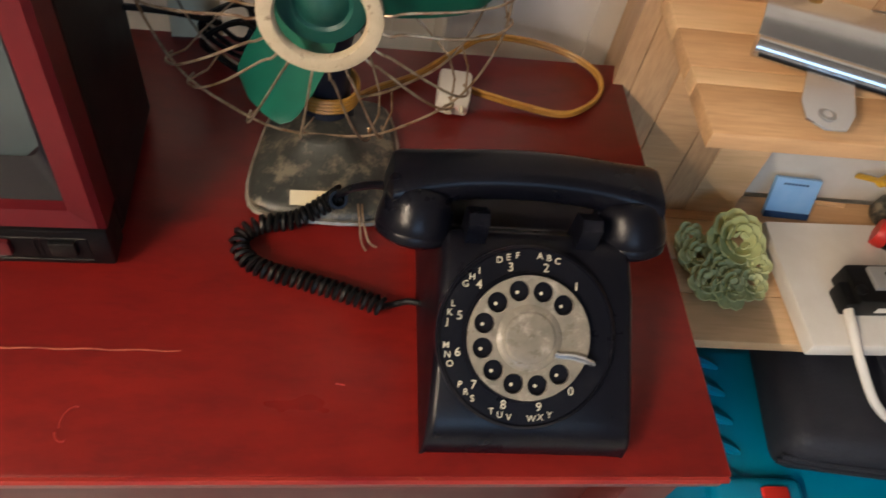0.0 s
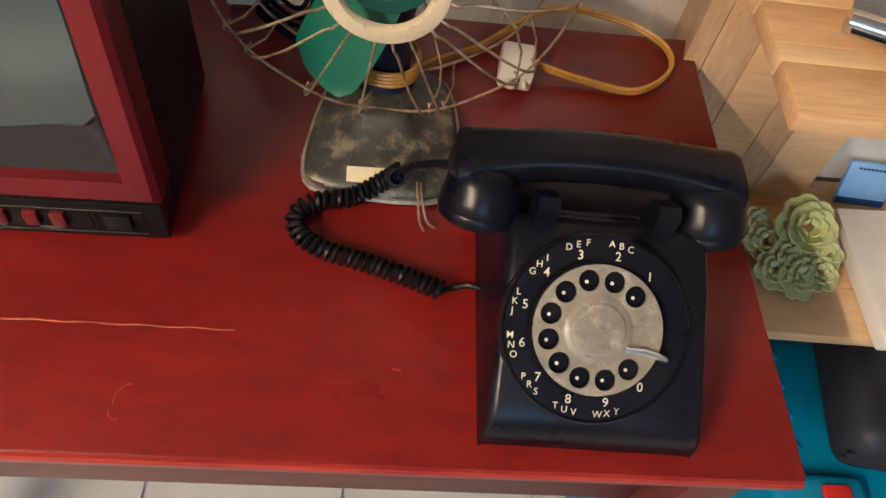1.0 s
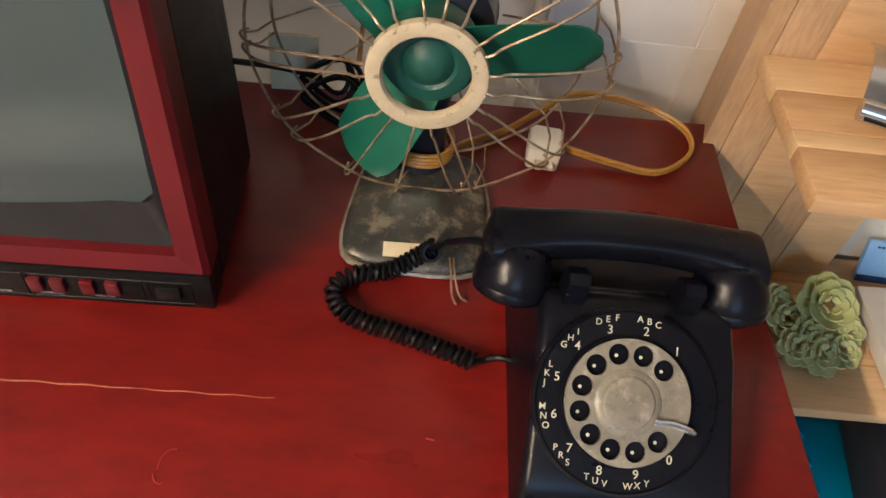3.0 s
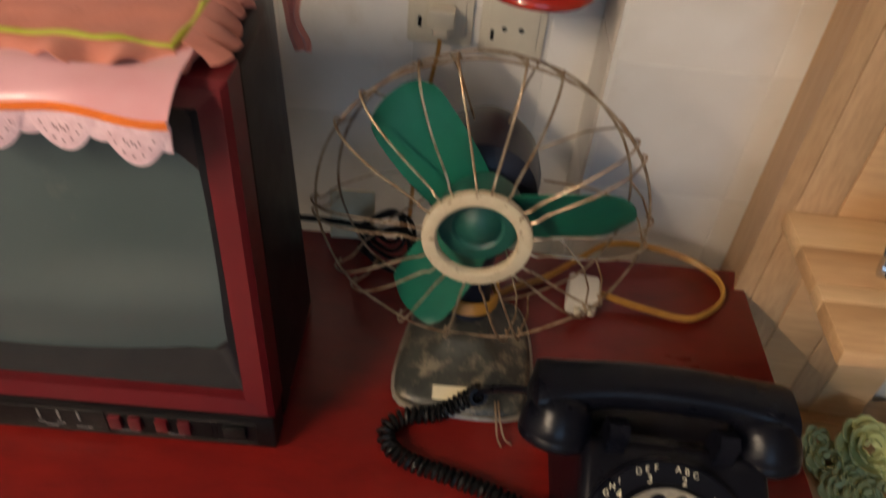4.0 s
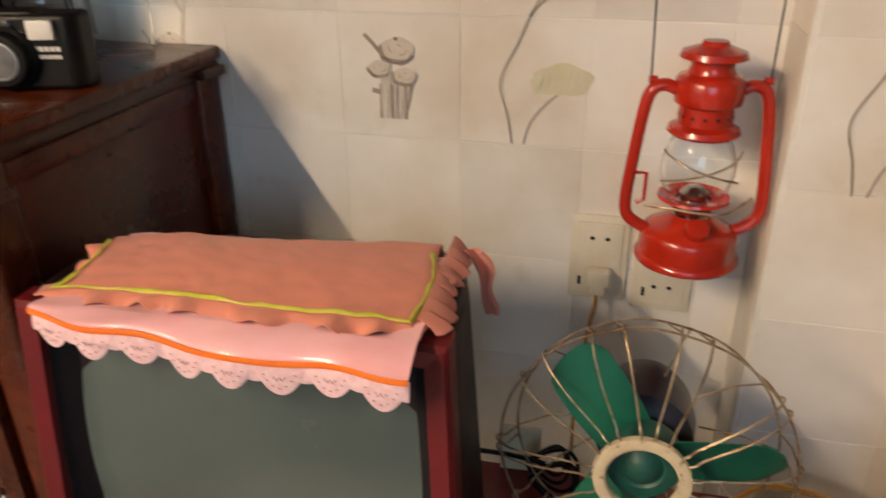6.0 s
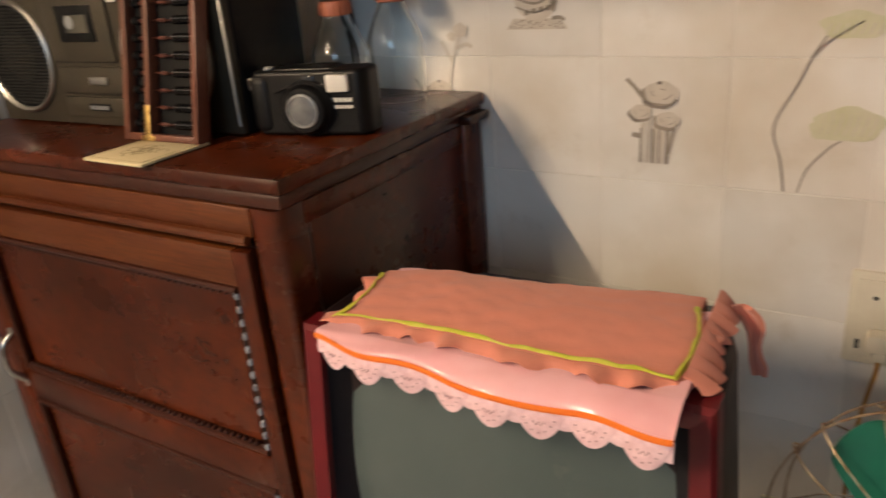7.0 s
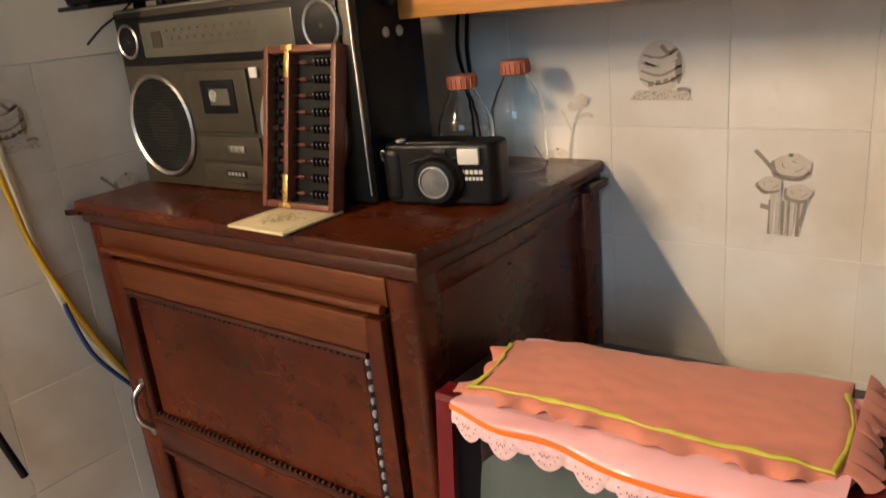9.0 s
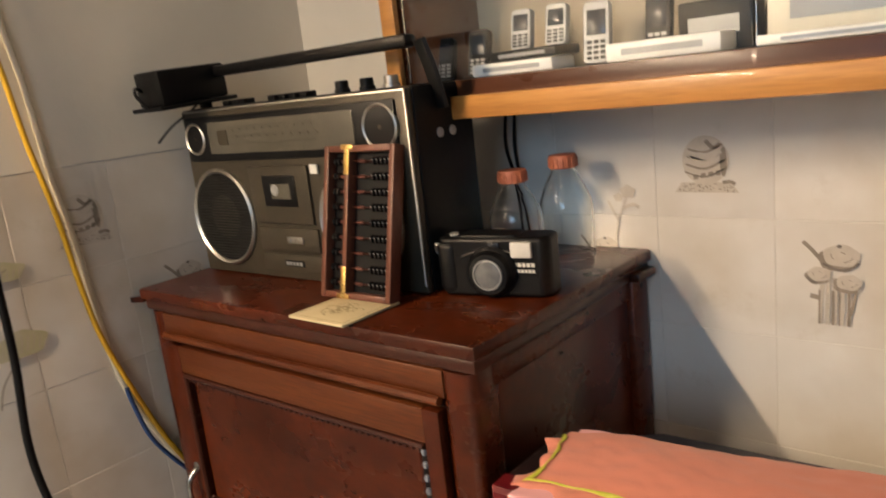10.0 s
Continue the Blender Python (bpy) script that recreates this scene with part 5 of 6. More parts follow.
# ---- milk bottles ----
def build_bottle(m, h, r, label):
    t = thing("glass_bottle", m, label, "bottle", "capped bottles on the cabinet")
    s = h / 0.135
    prof = [(r * 0.9, 0.001), (r, 0.004), (r, 0.068 * s), (r * 0.96, 0.078 * s), (r * 0.72, 0.098 * s), (r * 0.48, 0.113 * s), (r * 0.42, 0.122 * s), (r * 0.44, 0.128 * s)]
    b = bmnew(); lathe(b, prof + [(pr - 0.0022, pz + (0.004 if k == len(prof) - 1 else 0)) for k, (pr, pz) in reversed(list(enumerate(prof)))], 40, caps=False)
    g = part("glass", b, GLASS, t, "clear glass")
    g.visible_shadow = False
    b = bmnew(); lathe(b, [(r * 0.47, 0.118 * s), (r * 0.52, 0.119 * s), (r * 0.53, 0.132 * s), (r * 0.50, 0.135 * s), (0.0001, 0.1355 * s)], 30)
    cap = part("cap", b, CORK, t, "orange plastic cap")
    b = bmnew()
    for k in range(18):
        a = 2 * math.pi * k / 18
        box(b, (r * 0.53 * math.cos(a), r * 0.53 * math.sin(a), 0.1255 * s), (0.0014, 0.0014, 0.011 * s))
    part("cap_ribs", b, CORK, cap)


build_bottle(pose(-0.914, -0.080, CT), 0.142, 0.036, "tall clear glass bottle with orange cap on the cabinet")
build_bottle(pose(-0.950, -0.148, CT), 0.133, 0.036, "clear glass bottle with orange cap behind the camera")



# ---- sockets on the wall ----
def build_socket(x, zc, name_label):
    t = thing("wall_socket", pose(x, -0.003, zc), name_label, "socket", "pair of wall sockets")
    b = bmnew(); box(b, (0, -0.004, 0), (0.072, 0.008, 0.116), 0.003)
    part("plate", b, OFFWHITE, t)
    b = bmnew(); box(b, (0, -0.0085, 0), (0.056, 0.003, 0.098), 0.002)
    part("insert", b, OFFWHITE, t)
    for z in (0.026, -0.026):
        for dx in (-0.0093, 0.0093):
            b = bmnew(); box(b, (dx, -0.0102, z + 0.002), (0.0062, 0.0012, 0.0022), 0.0004, seg=1)
            lathe(b, [(0.0026, 0), (0.0026, 0.001)], 12, Matrix.Translation((dx, -0.0097, z + 0.002)) @ pose(0, 0, 0, 90, 0, 0))
            part("slot", b, BLACKM, t)
    b = bmnew(); box(b, (-0.022, -0.0102, -0.032), (0.004, 0.001, 0.012), 0.0003, seg=1)
    part("indicator", b, BLACKM, t)


build_socket(-0.336, 0.937, "yellowed white double wall socket with a plug pushed in")
build_socket(-0.256, 0.930, "yellowed white double wall socket under the lantern")

t = thing("wall_plug", pose(-0.334, -0.013, 0.913), "cream plug in the wall socket with amber flex", "plug")
b = bmnew(); box(b, (0, -0.011, 0.004), (0.030, 0.022, 0.022), 0.004); box(b, (0, -0.012, -0.012), (0.018, 0.016, 0.014), 0.004)
part("body", b, OFFWHITE, t)
b = bmnew(); tube(b, smooth_path([(0, -0.014, -0.016), (-0.001, -0.018, -0.035), (-0.008, -0.022, -0.08), (-0.014, -0.05, -0.14), (-0.01, -0.16, -0.152)], 6), 0.0024, 8)
part("flex", b, YCORD, t)


# ---- hurricane lantern ----
def build_lantern():
    t = thing("hurricane_lantern", pose(-0.2415, -0.092, 0.988, 0, 0, 8), "glossy red hurricane lantern hanging from a wire on the wall", "lantern")
    b = bmnew()
    lathe(b, [(0.0001, 0.002), (0.050, 0.002), (0.0540, 0.0), (0.0560, 0.003), (0.0555, 0.007), (0.0525, 0.010), (0.0515, 0.022), (0.0510, 0.032), (0.0480, 0.037), (0.039, 0.042), (0.029, 0.047), (0.022, 0.052), (0.020, 0.055)], 48)
    part("fuel_tank", b, LANT, t, "round red fuel tank")
    b = bmnew(); lathe(b, [(0.013, 0.0), (0.013, 0.006), (0.011, 0.009), (0.0001, 0.0095)], 22, pose(0.0, -0.033, 0.045, 38, 0, 0))
    part("filler_cap", b, LANT, t)
    b = bmnew(); lathe(b, [(0.021, 0.054), (0.021, 0.060), (0.024, 0.064), (0.025, 0.067), (0.022, 0.069), (0.014, 0.071), (0.015, 0.078), (0.009, 0.084), (0.0001, 0.086)], 36)
    part("burner", b, STEEL, t, "tinned burner")
    b = bmnew(); lathe(b, [(0.018, 0.0685), (0.034, 0.0695), (0.038, 0.072), (0.037, 0.075), (0.033, 0.074), (0.018, 0.0715)], 36, caps=False)
    part("gallery", b, LANT, t)
    b = bmnew()
    prof = [(0.026, 0.074), (0.034, 0.084), (0.0385, 0.100), (0.0385, 0.114), (0.033, 0.130), (0.027, 0.142)]
    lathe(b, prof + [(r - 0.0015, z) for r, z in reversed(prof)], 40, caps=False)
    g = part("globe", b, GLASS, t, "clear glass globe")
    g.visible_shadow = False
    for sy in (-1,):
        b = bmnew()
        tube(b, [(0.041 * math.sin(a) * 1.0, sy * 0.041 * math.cos(a), 0.094 + 0.034 * (a / 1.25 + 1) / 2) for a in [-1.25 + 2.5 * k / 16 for k in range(17)]], 0.0012, 6)
        tube(b, [(0.041 * math.sin(a) * 1.0, sy * 0.041 * math.cos(a), 0.128 - 0.034 * (a / 1.25 + 1) / 2) for a in [-1.25 + 2.5 * k / 16 for k in range(17)]], 0.0012, 6)
        part("globe_guard", b, WIRE, t)
    b = bmnew()
    lathe(b, [(0.034, 0.142), (0.037, 0.145), (0.035, 0.150), (0.028, 0.154), (0.027, 0.172), (0.033, 0.175), (0.034, 0.179), (0.034, 0.197), (0.031, 0.202), (0.024, 0.205), (0.021, 0.212), (0.022, 0.216), (0.033, 0.220), (0.031, 0.226), (0.014, 0.232), (0.012, 0.236), (0.0001, 0.237)], 40)
    chim = part("chimney", b, LANT, t, "red ventilated chimney top")
    b = bmnew()
    for k in range(14):
        a = 2 * math.pi * k / 14
        lathe(b, [(0.0018, 0), (0.0018, 0.0006)], 8, Matrix.Translation((0.0274 * math.cos(a), 0.0274 * math.sin(a), 0.163)) @ Matrix.Rotation(a, 4, "Z") @ Matrix.Rotation(math.pi / 2, 4, "Y"))
    part("vent_holes", b, BLACKM, chim)
    for s in (-1, 1):
        b = bmnew()
        tube(b, smooth_path([(s * 0.030, 0, 0.187), (s * 0.044, 0, 0.192), (s * 0.056, 0, 0.186), (s * 0.062, 0, 0.165), (s * 0.067, 0, 0.12), (s * 0.071, 0, 0.075), (s * 0.069, 0, 0.052), (s * 0.058, 0, 0.041), (s * 0.046, 0, 0.035)], 6), 0.0082, 12, flat=0.8)
        part("side_tube", b, LANT, t, "bent red side tube")
        b = bmnew(); lathe(b, [(0.004, -0.004), (0.004, 0.004)], 12, Matrix.Translation((s * 0.056, 0, 0.197)) @ pose(0, 0, 0, 0, 90, 0))
        part("bail_eye", b, LANT, t)
    b = bmnew(); tube(b, [(-0.064, -0.006, 0.100), (-0.053, -0.006, 0.100), (-0.053, -0.006, 0.070), (-0.061, -0.006, 0.066)], 0.0022, 6)
    part("lift_lever", b, LANT, t)
    b = bmnew(); tube(b, smooth_path([(-0.052, -0.008, 0.064), (-0.03, -0.02, 0.066), (0.02, -0.034, 0.066), (0.052, -0.008, 0.07), (0.060, 0, 0.072)], 5), 0.0014, 6)
    part("crank_wire", b, WIRE, t)
    b = bmnew()
    for s in (-1, 1):
        tube(b, [(s * 0.058, 0, 0.197), (s * 0.061, 0.01, 0.30), (s * 0.062, 0.035, 0.402)], 0.0011, 5)
    part("hanging_wire", b, BLACKM, t, "thin hanging wire")


build_lantern()


# ---- clutter behind the fan ----
t = thing("cable_bundle", pose(-0.368, -0.238, 0.752), "tangle of black cables standing behind the fan", "cables")
b = bmnew()
rnd = random.Random(5)
for k in range(5):
    b = bmnew()
    r = 0.018 + 0.010 * rnd.random()
    cx, cz, sq = 0.012 * rnd.random(), 0.028 + 0.008 * rnd.random(), 0.35 + 0.3 * rnd.random()
    tube(b, [(cx + r * math.cos(a), 0.02 * (k - 2) * 0.5 + 0.008 * math.sin(a * 2), cz + r * math.sin(a) * 0.95) for a in [2 * math.pi * i / 24 for i in range(24)]], 0.0023, 6, True)
    part("loop", b, BLACKM, t)
b = bmnew()
tube(b, smooth_path([(0.0, -0.01, 0.05), (-0.03, -0.03, 0.072), (-0.065, -0.045, 0.085)], 6), 0.0026, 6)
part("loose_end", b, BLACKM, t)
b = bmnew(); box(b, (-0.03, 0.022, 0.030), (0.045, 0.004, 0.056), 0.0006)
solid("white_paper", b, PAPER, "white paper leaning behind the cables", "paper", m=pose(-0.368, -0.226, 0.753, -8, 0, 4))


# ---- motifs printed on the tiles ----
def flat(b, pts, m):
    b.faces.new([b.verts.new(m @ Vector((x, -0.0005, z))) for x, z in pts])


def disc(b, cx, cz, rx, rz, m, n=20, wob=0.0, a0=0.0):
    flat(b, [(cx + rx * math.cos(a) * (1 + wob * math.sin(5 * a + a0)), cz + rz * math.sin(a) * (1 + wob * math.sin(5 * a + a0))) for a in [2 * math.pi * k / n for k in range(n)]], m)


def strip(b, pts, w, m):
    pts = smooth_path([(x, 0, z) for x, z in pts], 6)
    for p, q in zip(pts, pts[1:]):
        d = (q - p).normalized()
        s = Vector((-d.z, 0, d.x)) * w / 2
        b.faces.new([b.verts.new(m @ (v + Vector((0, -0.0005, 0)))) for v in (p - s, q - s, q + s, p + s)])


def lift(m, k):
    return m @ Matrix.Translation((0, -0.0003 * k, 0))


def rose(m, parent):
    """Three pale roses with shaded undersides over a bunch of straight stems."""
    heads = ((0.007, 0.030, 1.0), (-0.016, 0.007, 0.66), (0.016, -0.001, 0.70))
    b = bmnew()
    for k in range(5):
        x = -0.015 + 0.0078 * k
        strip(b, [(x, -0.055), (x + 0.001, -0.02), (x * 0.75, 0.004)], 0.0052, m)
    for k, (cx, cz, s) in enumerate(heads):
        disc(b, cx + 0.001 * s, cz + 0.0015 * s, 0.0200 * s, 0.0135 * s, lift(m, 4 + 2 * k), 26, 0.05, cx * 90)
    part("rose_pale", b, INKLT, parent, smooth=False)
    b = bmnew()
    for x, w in ((-0.016, 0.0022), (-0.001, 0.0034), (0.006, 0.0020), (0.016, 0.0036)):
        strip(b, [(x, -0.055), (x + 0.0004, -0.012)], w, lift(m, 1))
    strip(b, [(-0.034, 0.047), (-0.024, 0.037), (-0.013, 0.024)], 0.0048, lift(m, 1))
    strip(b, [(0.024, -0.010), (0.021, -0.028), (0.018, -0.042)], 0.0034, lift(m, 1))
    strip(b, [(-0.026, -0.020), (-0.016, -0.022)], 0.0060, lift(m, 1))
    for k, (cx, cz, s) in enumerate(heads):
        disc(b, cx - 0.0025 * s, cz - 0.0032 * s, 0.0215 * s, 0.0150 * s, lift(m, 3 + 2 * k), 26, 0.06, cx * 90)
        for r, a in ((0.006, 0.5), (0.010, 2.9), (0.0135, 5.0)):
            strip(b, [(cx + s * r * math.cos(a + j * 0.35), cz + s * (0.002 + r * 0.65 * math.sin(a + j * 0.35))) for j in range(4)], 0.0012 * s, lift(m, 5 + 2 * k))
    part("rose_shade", b, INKMID, parent, smooth=False)
    b = bmnew()
    strip(b, [(-0.012, 0.021), (0.004, 0.0145), (0.018, 0.0165), (0.027, 0.024)], 0.0024, lift(m, 4))
    disc(b, 0.006, 0.043, 0.0028, 0.0022, lift(m, 6), 10)
    strip(b, [(-0.029, 0.004), (-0.025, -0.001), (-0.018, -0.003)], 0.0022, lift(m, 6))
    part("rose_lines", b, INKGREY, parent, smooth=False)


def pot(m, parent):
    b = bmnew()
    flat(b, [(-0.047, -0.045), (0.047, -0.045), (0.036, -0.030), (-0.036, -0.030)], m)
    disc(b, 0.0, 0.002, 0.034, 0.036, lift(m, 1), 28)
    part("pot_body", b, INKLT, parent, smooth=False)
    b = bmnew()
    rnd = random.Random(8)
    for k in range(60):
        x, z = rnd.uniform(-0.042, 0.042), rnd.uniform(-0.044, -0.032)
        disc(b, x * (1 - 0.15 * (z + 0.045) / 0.015), z, 0.0012, 0.0009, lift(m, 2), 6)
    for k in range(4):
        strip(b, [(-0.031 + 0.002 * k, -0.014 + 0.011 * k), (0.0, -0.022 + 0.012 * k), (0.031 - 0.002 * k, -0.008 + 0.011 * k)], 0.0024 + 0.001 * (k % 2), lift(m, 2))
    for k in range(4):
        x = -0.018 + 0.011 * k
        flat(b, [(x, -0.026 + 0.002 * k), (x + 0.007, -0.025 + 0.002 * k), (x + 0.007, -0.018 + 0.002 * k), (x, -0.019 + 0.002 * k)], lift(m, 2))
    strip(b, [(0.001, 0.031), (0.012, 0.020), (0.022, 0.026)], 0.006, lift(m, 2))
    strip(b, [(0.024, -0.030), (0.036, -0.029), (0.042, -0.033)], 0.005, lift(m, 2))
    disc(b, 0.026, 0.0, 0.005, 0.022, lift(m, 2), 14)
    part("pot_lines", b, INKMID, parent, smooth=False)
    b = bmnew()
    disc(b, -0.010, 0.008, 0.013, 0.006, lift(m, 3), 14)
    strip(b, [(-0.026, 0.010), (0.0, 0.002), (0.024, 0.014)], 0.003, lift(m, 3))
    part("pot_light", b, INKLT, parent, smooth=False)


def lotus(m, parent):
    """A tall stem over two tiles; the origin is the stem's foot."""
    b = bmnew()
    strip(b, [(0.0, 0.0), (-0.006, 0.035), (-0.016, 0.075), (0.004, 0.120), (0.016, 0.150), (0.028, 0.172)], 0.0022, m)
    strip(b, [(0.014, 0.0), (0.022, 0.028), (0.040, 0.052), (0.052, 0.062)], 0.0018, m)
    strip(b, [(0.016, 0.150), (0.030, 0.166), (0.060, 0.186)], 0.0018, m)
    part("lotus_stems", b, INKMID, parent, smooth=False)
    b = bmnew()
    disc(b, 0.058, 0.080, 0.034, 0.019, m, 22, 0.08)
    disc(b, 0.034, 0.074, 0.014, 0.012, lift(m, 1), 16, 0.1)
    disc(b, 0.052, 0.182, 0.032, 0.014, m, 20, 0.1)
    part("lotus_leaf", b, INKGRN, parent, smooth=False)
    b = bmnew()
    for k in range(7):
        strip(b, [(0.030 + 0.008 * k, 0.068), (0.034 + 0.008 * k, 0.082), (0.033 + 0.0085 * k, 0.094 - 0.001 * k)], 0.0012, lift(m, 1))
        strip(b, [(0.026 + 0.008 * k, 0.173), (0.030 + 0.008 * k, 0.184)], 0.0014, lift(m, 1))
    part("lotus_veins", b, INKLT, parent, smooth=False)


MB = lambda x, z: pose(x, -0.0065, z)
ML = lambda y, z: Matrix.Translation((XL + 0.0065, y, z)) @ pose(0, 0, 0, 0, 0, 90)
MP = lambda x, z: pose(x, COLY - 0.0065, z)
rose(MB(-0.601, 1.155), wall_back)
rose(MB(-0.903, 1.155) @ Matrix.Scale(0.9, 4), wall_back)
pot(MB(-0.750, 1.300) @ Matrix.Scale(0.88, 4), wall_back)
pot(MB(-0.295, 1.306) @ Matrix.Scale(0.88, 4), wall_back)
lotus(MB(-0.452, 1.078), wall_back)
lotus(MP(-0.095, 1.080), wall_pier)
pot(ML(-0.468, 1.303) @ Matrix.Scale(0.88, 4), wall_left)
rose(ML(-0.322, 1.155), wall_left)
# a pale sprig on the tile behind the bottles
b = bmnew()
SP = MB(-0.865, 1.235)
strip(b, [(-0.016, -0.045), (-0.008, -0.010), (0.006, 0.022)], 0.0025, SP)
strip(b, [(-0.010, -0.015), (-0.020, 0.004), (-0.024, 0.012)], 0.004, lift(SP, 1))
strip(b, [(-0.004, 0.002), (0.014, 0.008), (0.022, 0.004)], 0.005, lift(SP, 2))
disc(b, 0.006, 0.026, 0.011, 0.009, lift(SP, 3), 18, 0.12)
disc(b, -0.008, 0.018, 0.007, 0.006, lift(SP, 4), 16, 0.12)
part("flower_sprig", b, INKLT, wall_back, smooth=False)
lotus(ML(-0.640, 1.07), wall_left)


# ---- glass display case on the wall ----
def build_case():
    X0, X1, Y0, Z0 = -1.092, -0.165, -0.200, 1.388
    t = thing("display_case", pose(0, 0, 0), "wall-hung wooden display case with honey edge strip and glass front", "cabinet")
    b = bmnew(); box(b, ((X0 + X1) / 2, Y0 / 2 - 0.006, Z0 + 0.024), (X1 - X0, -Y0 - 0.024, 0.046), 0.001)
    part("shelf", b, SHELFBR, t, "brown wooden case floor")
    b = bmnew(); box(b, ((X0 + X1) / 2, Y0 - 0.004, Z0 + 0.014), (X1 - X0 + 0.01, 0.010, 0.028), 0.002)
    part("edge_strip", b, GOLDW, t, "honey-coloured wooden edge strip")
    for x in (X0 + 0.012, X1 - 0.012):
        b = bmnew(); box(b, (x, Y0 - 0.004, Z0 + 0.230), (0.024, 0.010, 0.40), 0.002)
        part("post", b, GOLDW, t)
        b = bmnew(); box(b, (x, Y0 / 2 - 0.004, Z0 + 0.230), (0.016, -Y0 - 0.03, 0.40), 0.001)
        part("side", b, SHELFBR, t)
    b = bmnew(); box(b, ((X0 + X1) / 2, -0.017, Z0 + 0.23), (X1 - X0 - 0.03, 0.008, 0.40))
    part("back_board", b, CASEBACK, t, "cream painted back of the case")
    b = bmnew(); box(b, ((X0 + X1) / 2, Y0 / 2 - 0.006, Z0 + 0.445), (X1 - X0, -Y0 - 0.01, 0.022), 0.002)
    part("roof", b, SHELFBR, t)
    for x0, x1 in ((X0 + 0.026, (X0 + X1) / 2 - 0.002), ((X0 + X1) / 2 + 0.002, X1 - 0.026)):
        b = bmnew(); box(b, ((x0 + x1) / 2, Y0 + 0.008, Z0 + 0.232), (x1 - x0, 0.004, 0.400))
        g = part("glass_pane", b, GLASS, t, "clear sliding glass pane")
        g.visible_shadow = False


build_case()
SZ = 1.4355


def mobile(m, body, h=0.10, w=0.045, label="silver mobile phone standing in the display case"):
    m = m @ Matrix.Scale(0.68, 4)
    t = thing("mobile_phone", m, label, "phone", "old phones in the display case")
    b = bmnew(); prism(b, rounded(w, h, 0.009, 5, 0, -h / 2), -0.009, 0.009, pose(0, 0, 0, -90, 0, 0))
    bd = part("body", b, body, t)
    bd.modifiers.new("soft", "BEVEL").width = 0.002
    b = bmnew(); box(b, (0, -0.0094, h * 0.66), (w * 0.72, 0.002, h * 0.40), 0.001)
    part("display", b, DKSCR, t)
    b = bmnew()
    for i in range(3):
        for j in range(4):
            box(b, (-0.012 + 0.012 * i, -0.0096, h * 0.09 + h * 0.085 * j), (0.009, 0.0016, h * 0.055), 0.0005, seg=1)
    part("keys", b, BLACKP if body is not BLACKP else GREYP, t)


def slab(name, m, s, material, label, category, trim=None):
    t = thing(name, m, label, category)
    b = bmnew(); box(b, (0, 0, s[2] / 2), s, min(0.003, s[2] / 4))
    part("body", b, material, t)
    if trim:
        b = bmnew(); box(b, (0, -s[1] / 2 - 0.0002, s[2] * 0.5), (s[0] * 0.7, 0.001, s[2] * 0.35))
        part("trim", b, trim, t)


mobile(pose(-1.065, -0.120, SZ, -14, 0, 10), BLACKP, 0.085, 0.044, "black mobile phone leaning in the display case")
mobile(pose(-1.010, -0.115, SZ, -14, 0, 6), BLACKP, 0.092, 0.046, "black slim phone leaning in the display case")
mobile(pose(-0.945, -0.105, SZ + 0.028, -12, 0, 4), GREYP, 0.075, 0.043)
mobile(pose(-0.893, -0.105, SZ + 0.028, -12, 0, 6), GREYP, 0.075, 0.043)
mobile(pose(-0.836, -0.110, SZ, -10, 0, 10), GREYP, 0.108, 0.048, "grey mobile phone with keypad standing in the display case")
mobile(pose(-0.772, -0.08, SZ, -8, 0, 0), BLACKP, 0.11, 0.046, "dark mobile phone standing in the display case")
slab("stacked_device", pose(-0.93, -0.130, SZ, 0, 0, 3), (0.115, 0.06, 0.015), WHITEP, "white flat device lying in a stack", "gadget", GREYP)
slab("stacked_device", pose(-0.915, -0.125, SZ + 0.016, 0, 0, -3), (0.10, 0.055, 0.012), BLACKP, "black flat device on the stack", "gadget", GREYP)
slab("white_device", pose(-0.735, -0.135, SZ, 0, 0, 4), (0.125, 0.06, 0.020), WHITEP, "white flat device with black end", "gadget", GREYP)
slab("black_device", pose(-0.70, -0.075, SZ, 0, 0, 0), (0.08, 0.05, 0.055), BLACKP, "black rounded device in the case", "gadget", GREYP)
slab("beige_radio", pose(-0.570, -0.08, SZ, 0, 0, 3), (0.150, 0.035, 0.072), OFFWHITE, "beige transistor radio with pale front", "radio", GREYP)
slab("flat_handset", pose(-0.560, -0.145, SZ, 0, 0, 6), (0.155, 0.03, 0.010), WHITEP, "thin white device lying at the glass", "gadget", GREYP)
slab("teal_box", pose(-0.455, -0.06, SZ, 0, 0, 0), (0.055, 0.05, 0.078), TEALB, "teal cardboard box in the case", "box", None)
slab("black_box", pose(-0.365, -0.07, SZ, 0, 0, 0), (0.10, 0.06, 0.085), BLACKP, "black boxed gadget in the case", "box", BRASS)
slab("notebook", pose(-0.39, -0.145, SZ, 0, 0, 8), (0.125, 0.045, 0.012), WHITEP, "slim white gadget lying flat", "gadget", BRASS)


# cables hanging below the case, behind the radio
t = thing("hanging_cables", pose(0, 0, 0), "two thin black cables hanging under the display case", "cables")
for dx in (0.0, 0.016):
    b = bmnew(); tube(b, smooth_path([(-1.045 + dx, -0.012, 1.386), (-1.05 + dx, -0.014, 1.33), (-1.035 + dx * 0.5, -0.014, 1.27), (-1.03 + dx, -0.014, 1.19)], 6), 0.0026, 7)
    part("cable", b, BLACKM, t)


# ---- cables on the left wall ----
def wall_cable(name, pts, r, material, label):
    b = bmnew(); tube(b, smooth_path(pts, 8), r, 10)
    solid(name, b, material, label, "cable", "cables on the side wall")


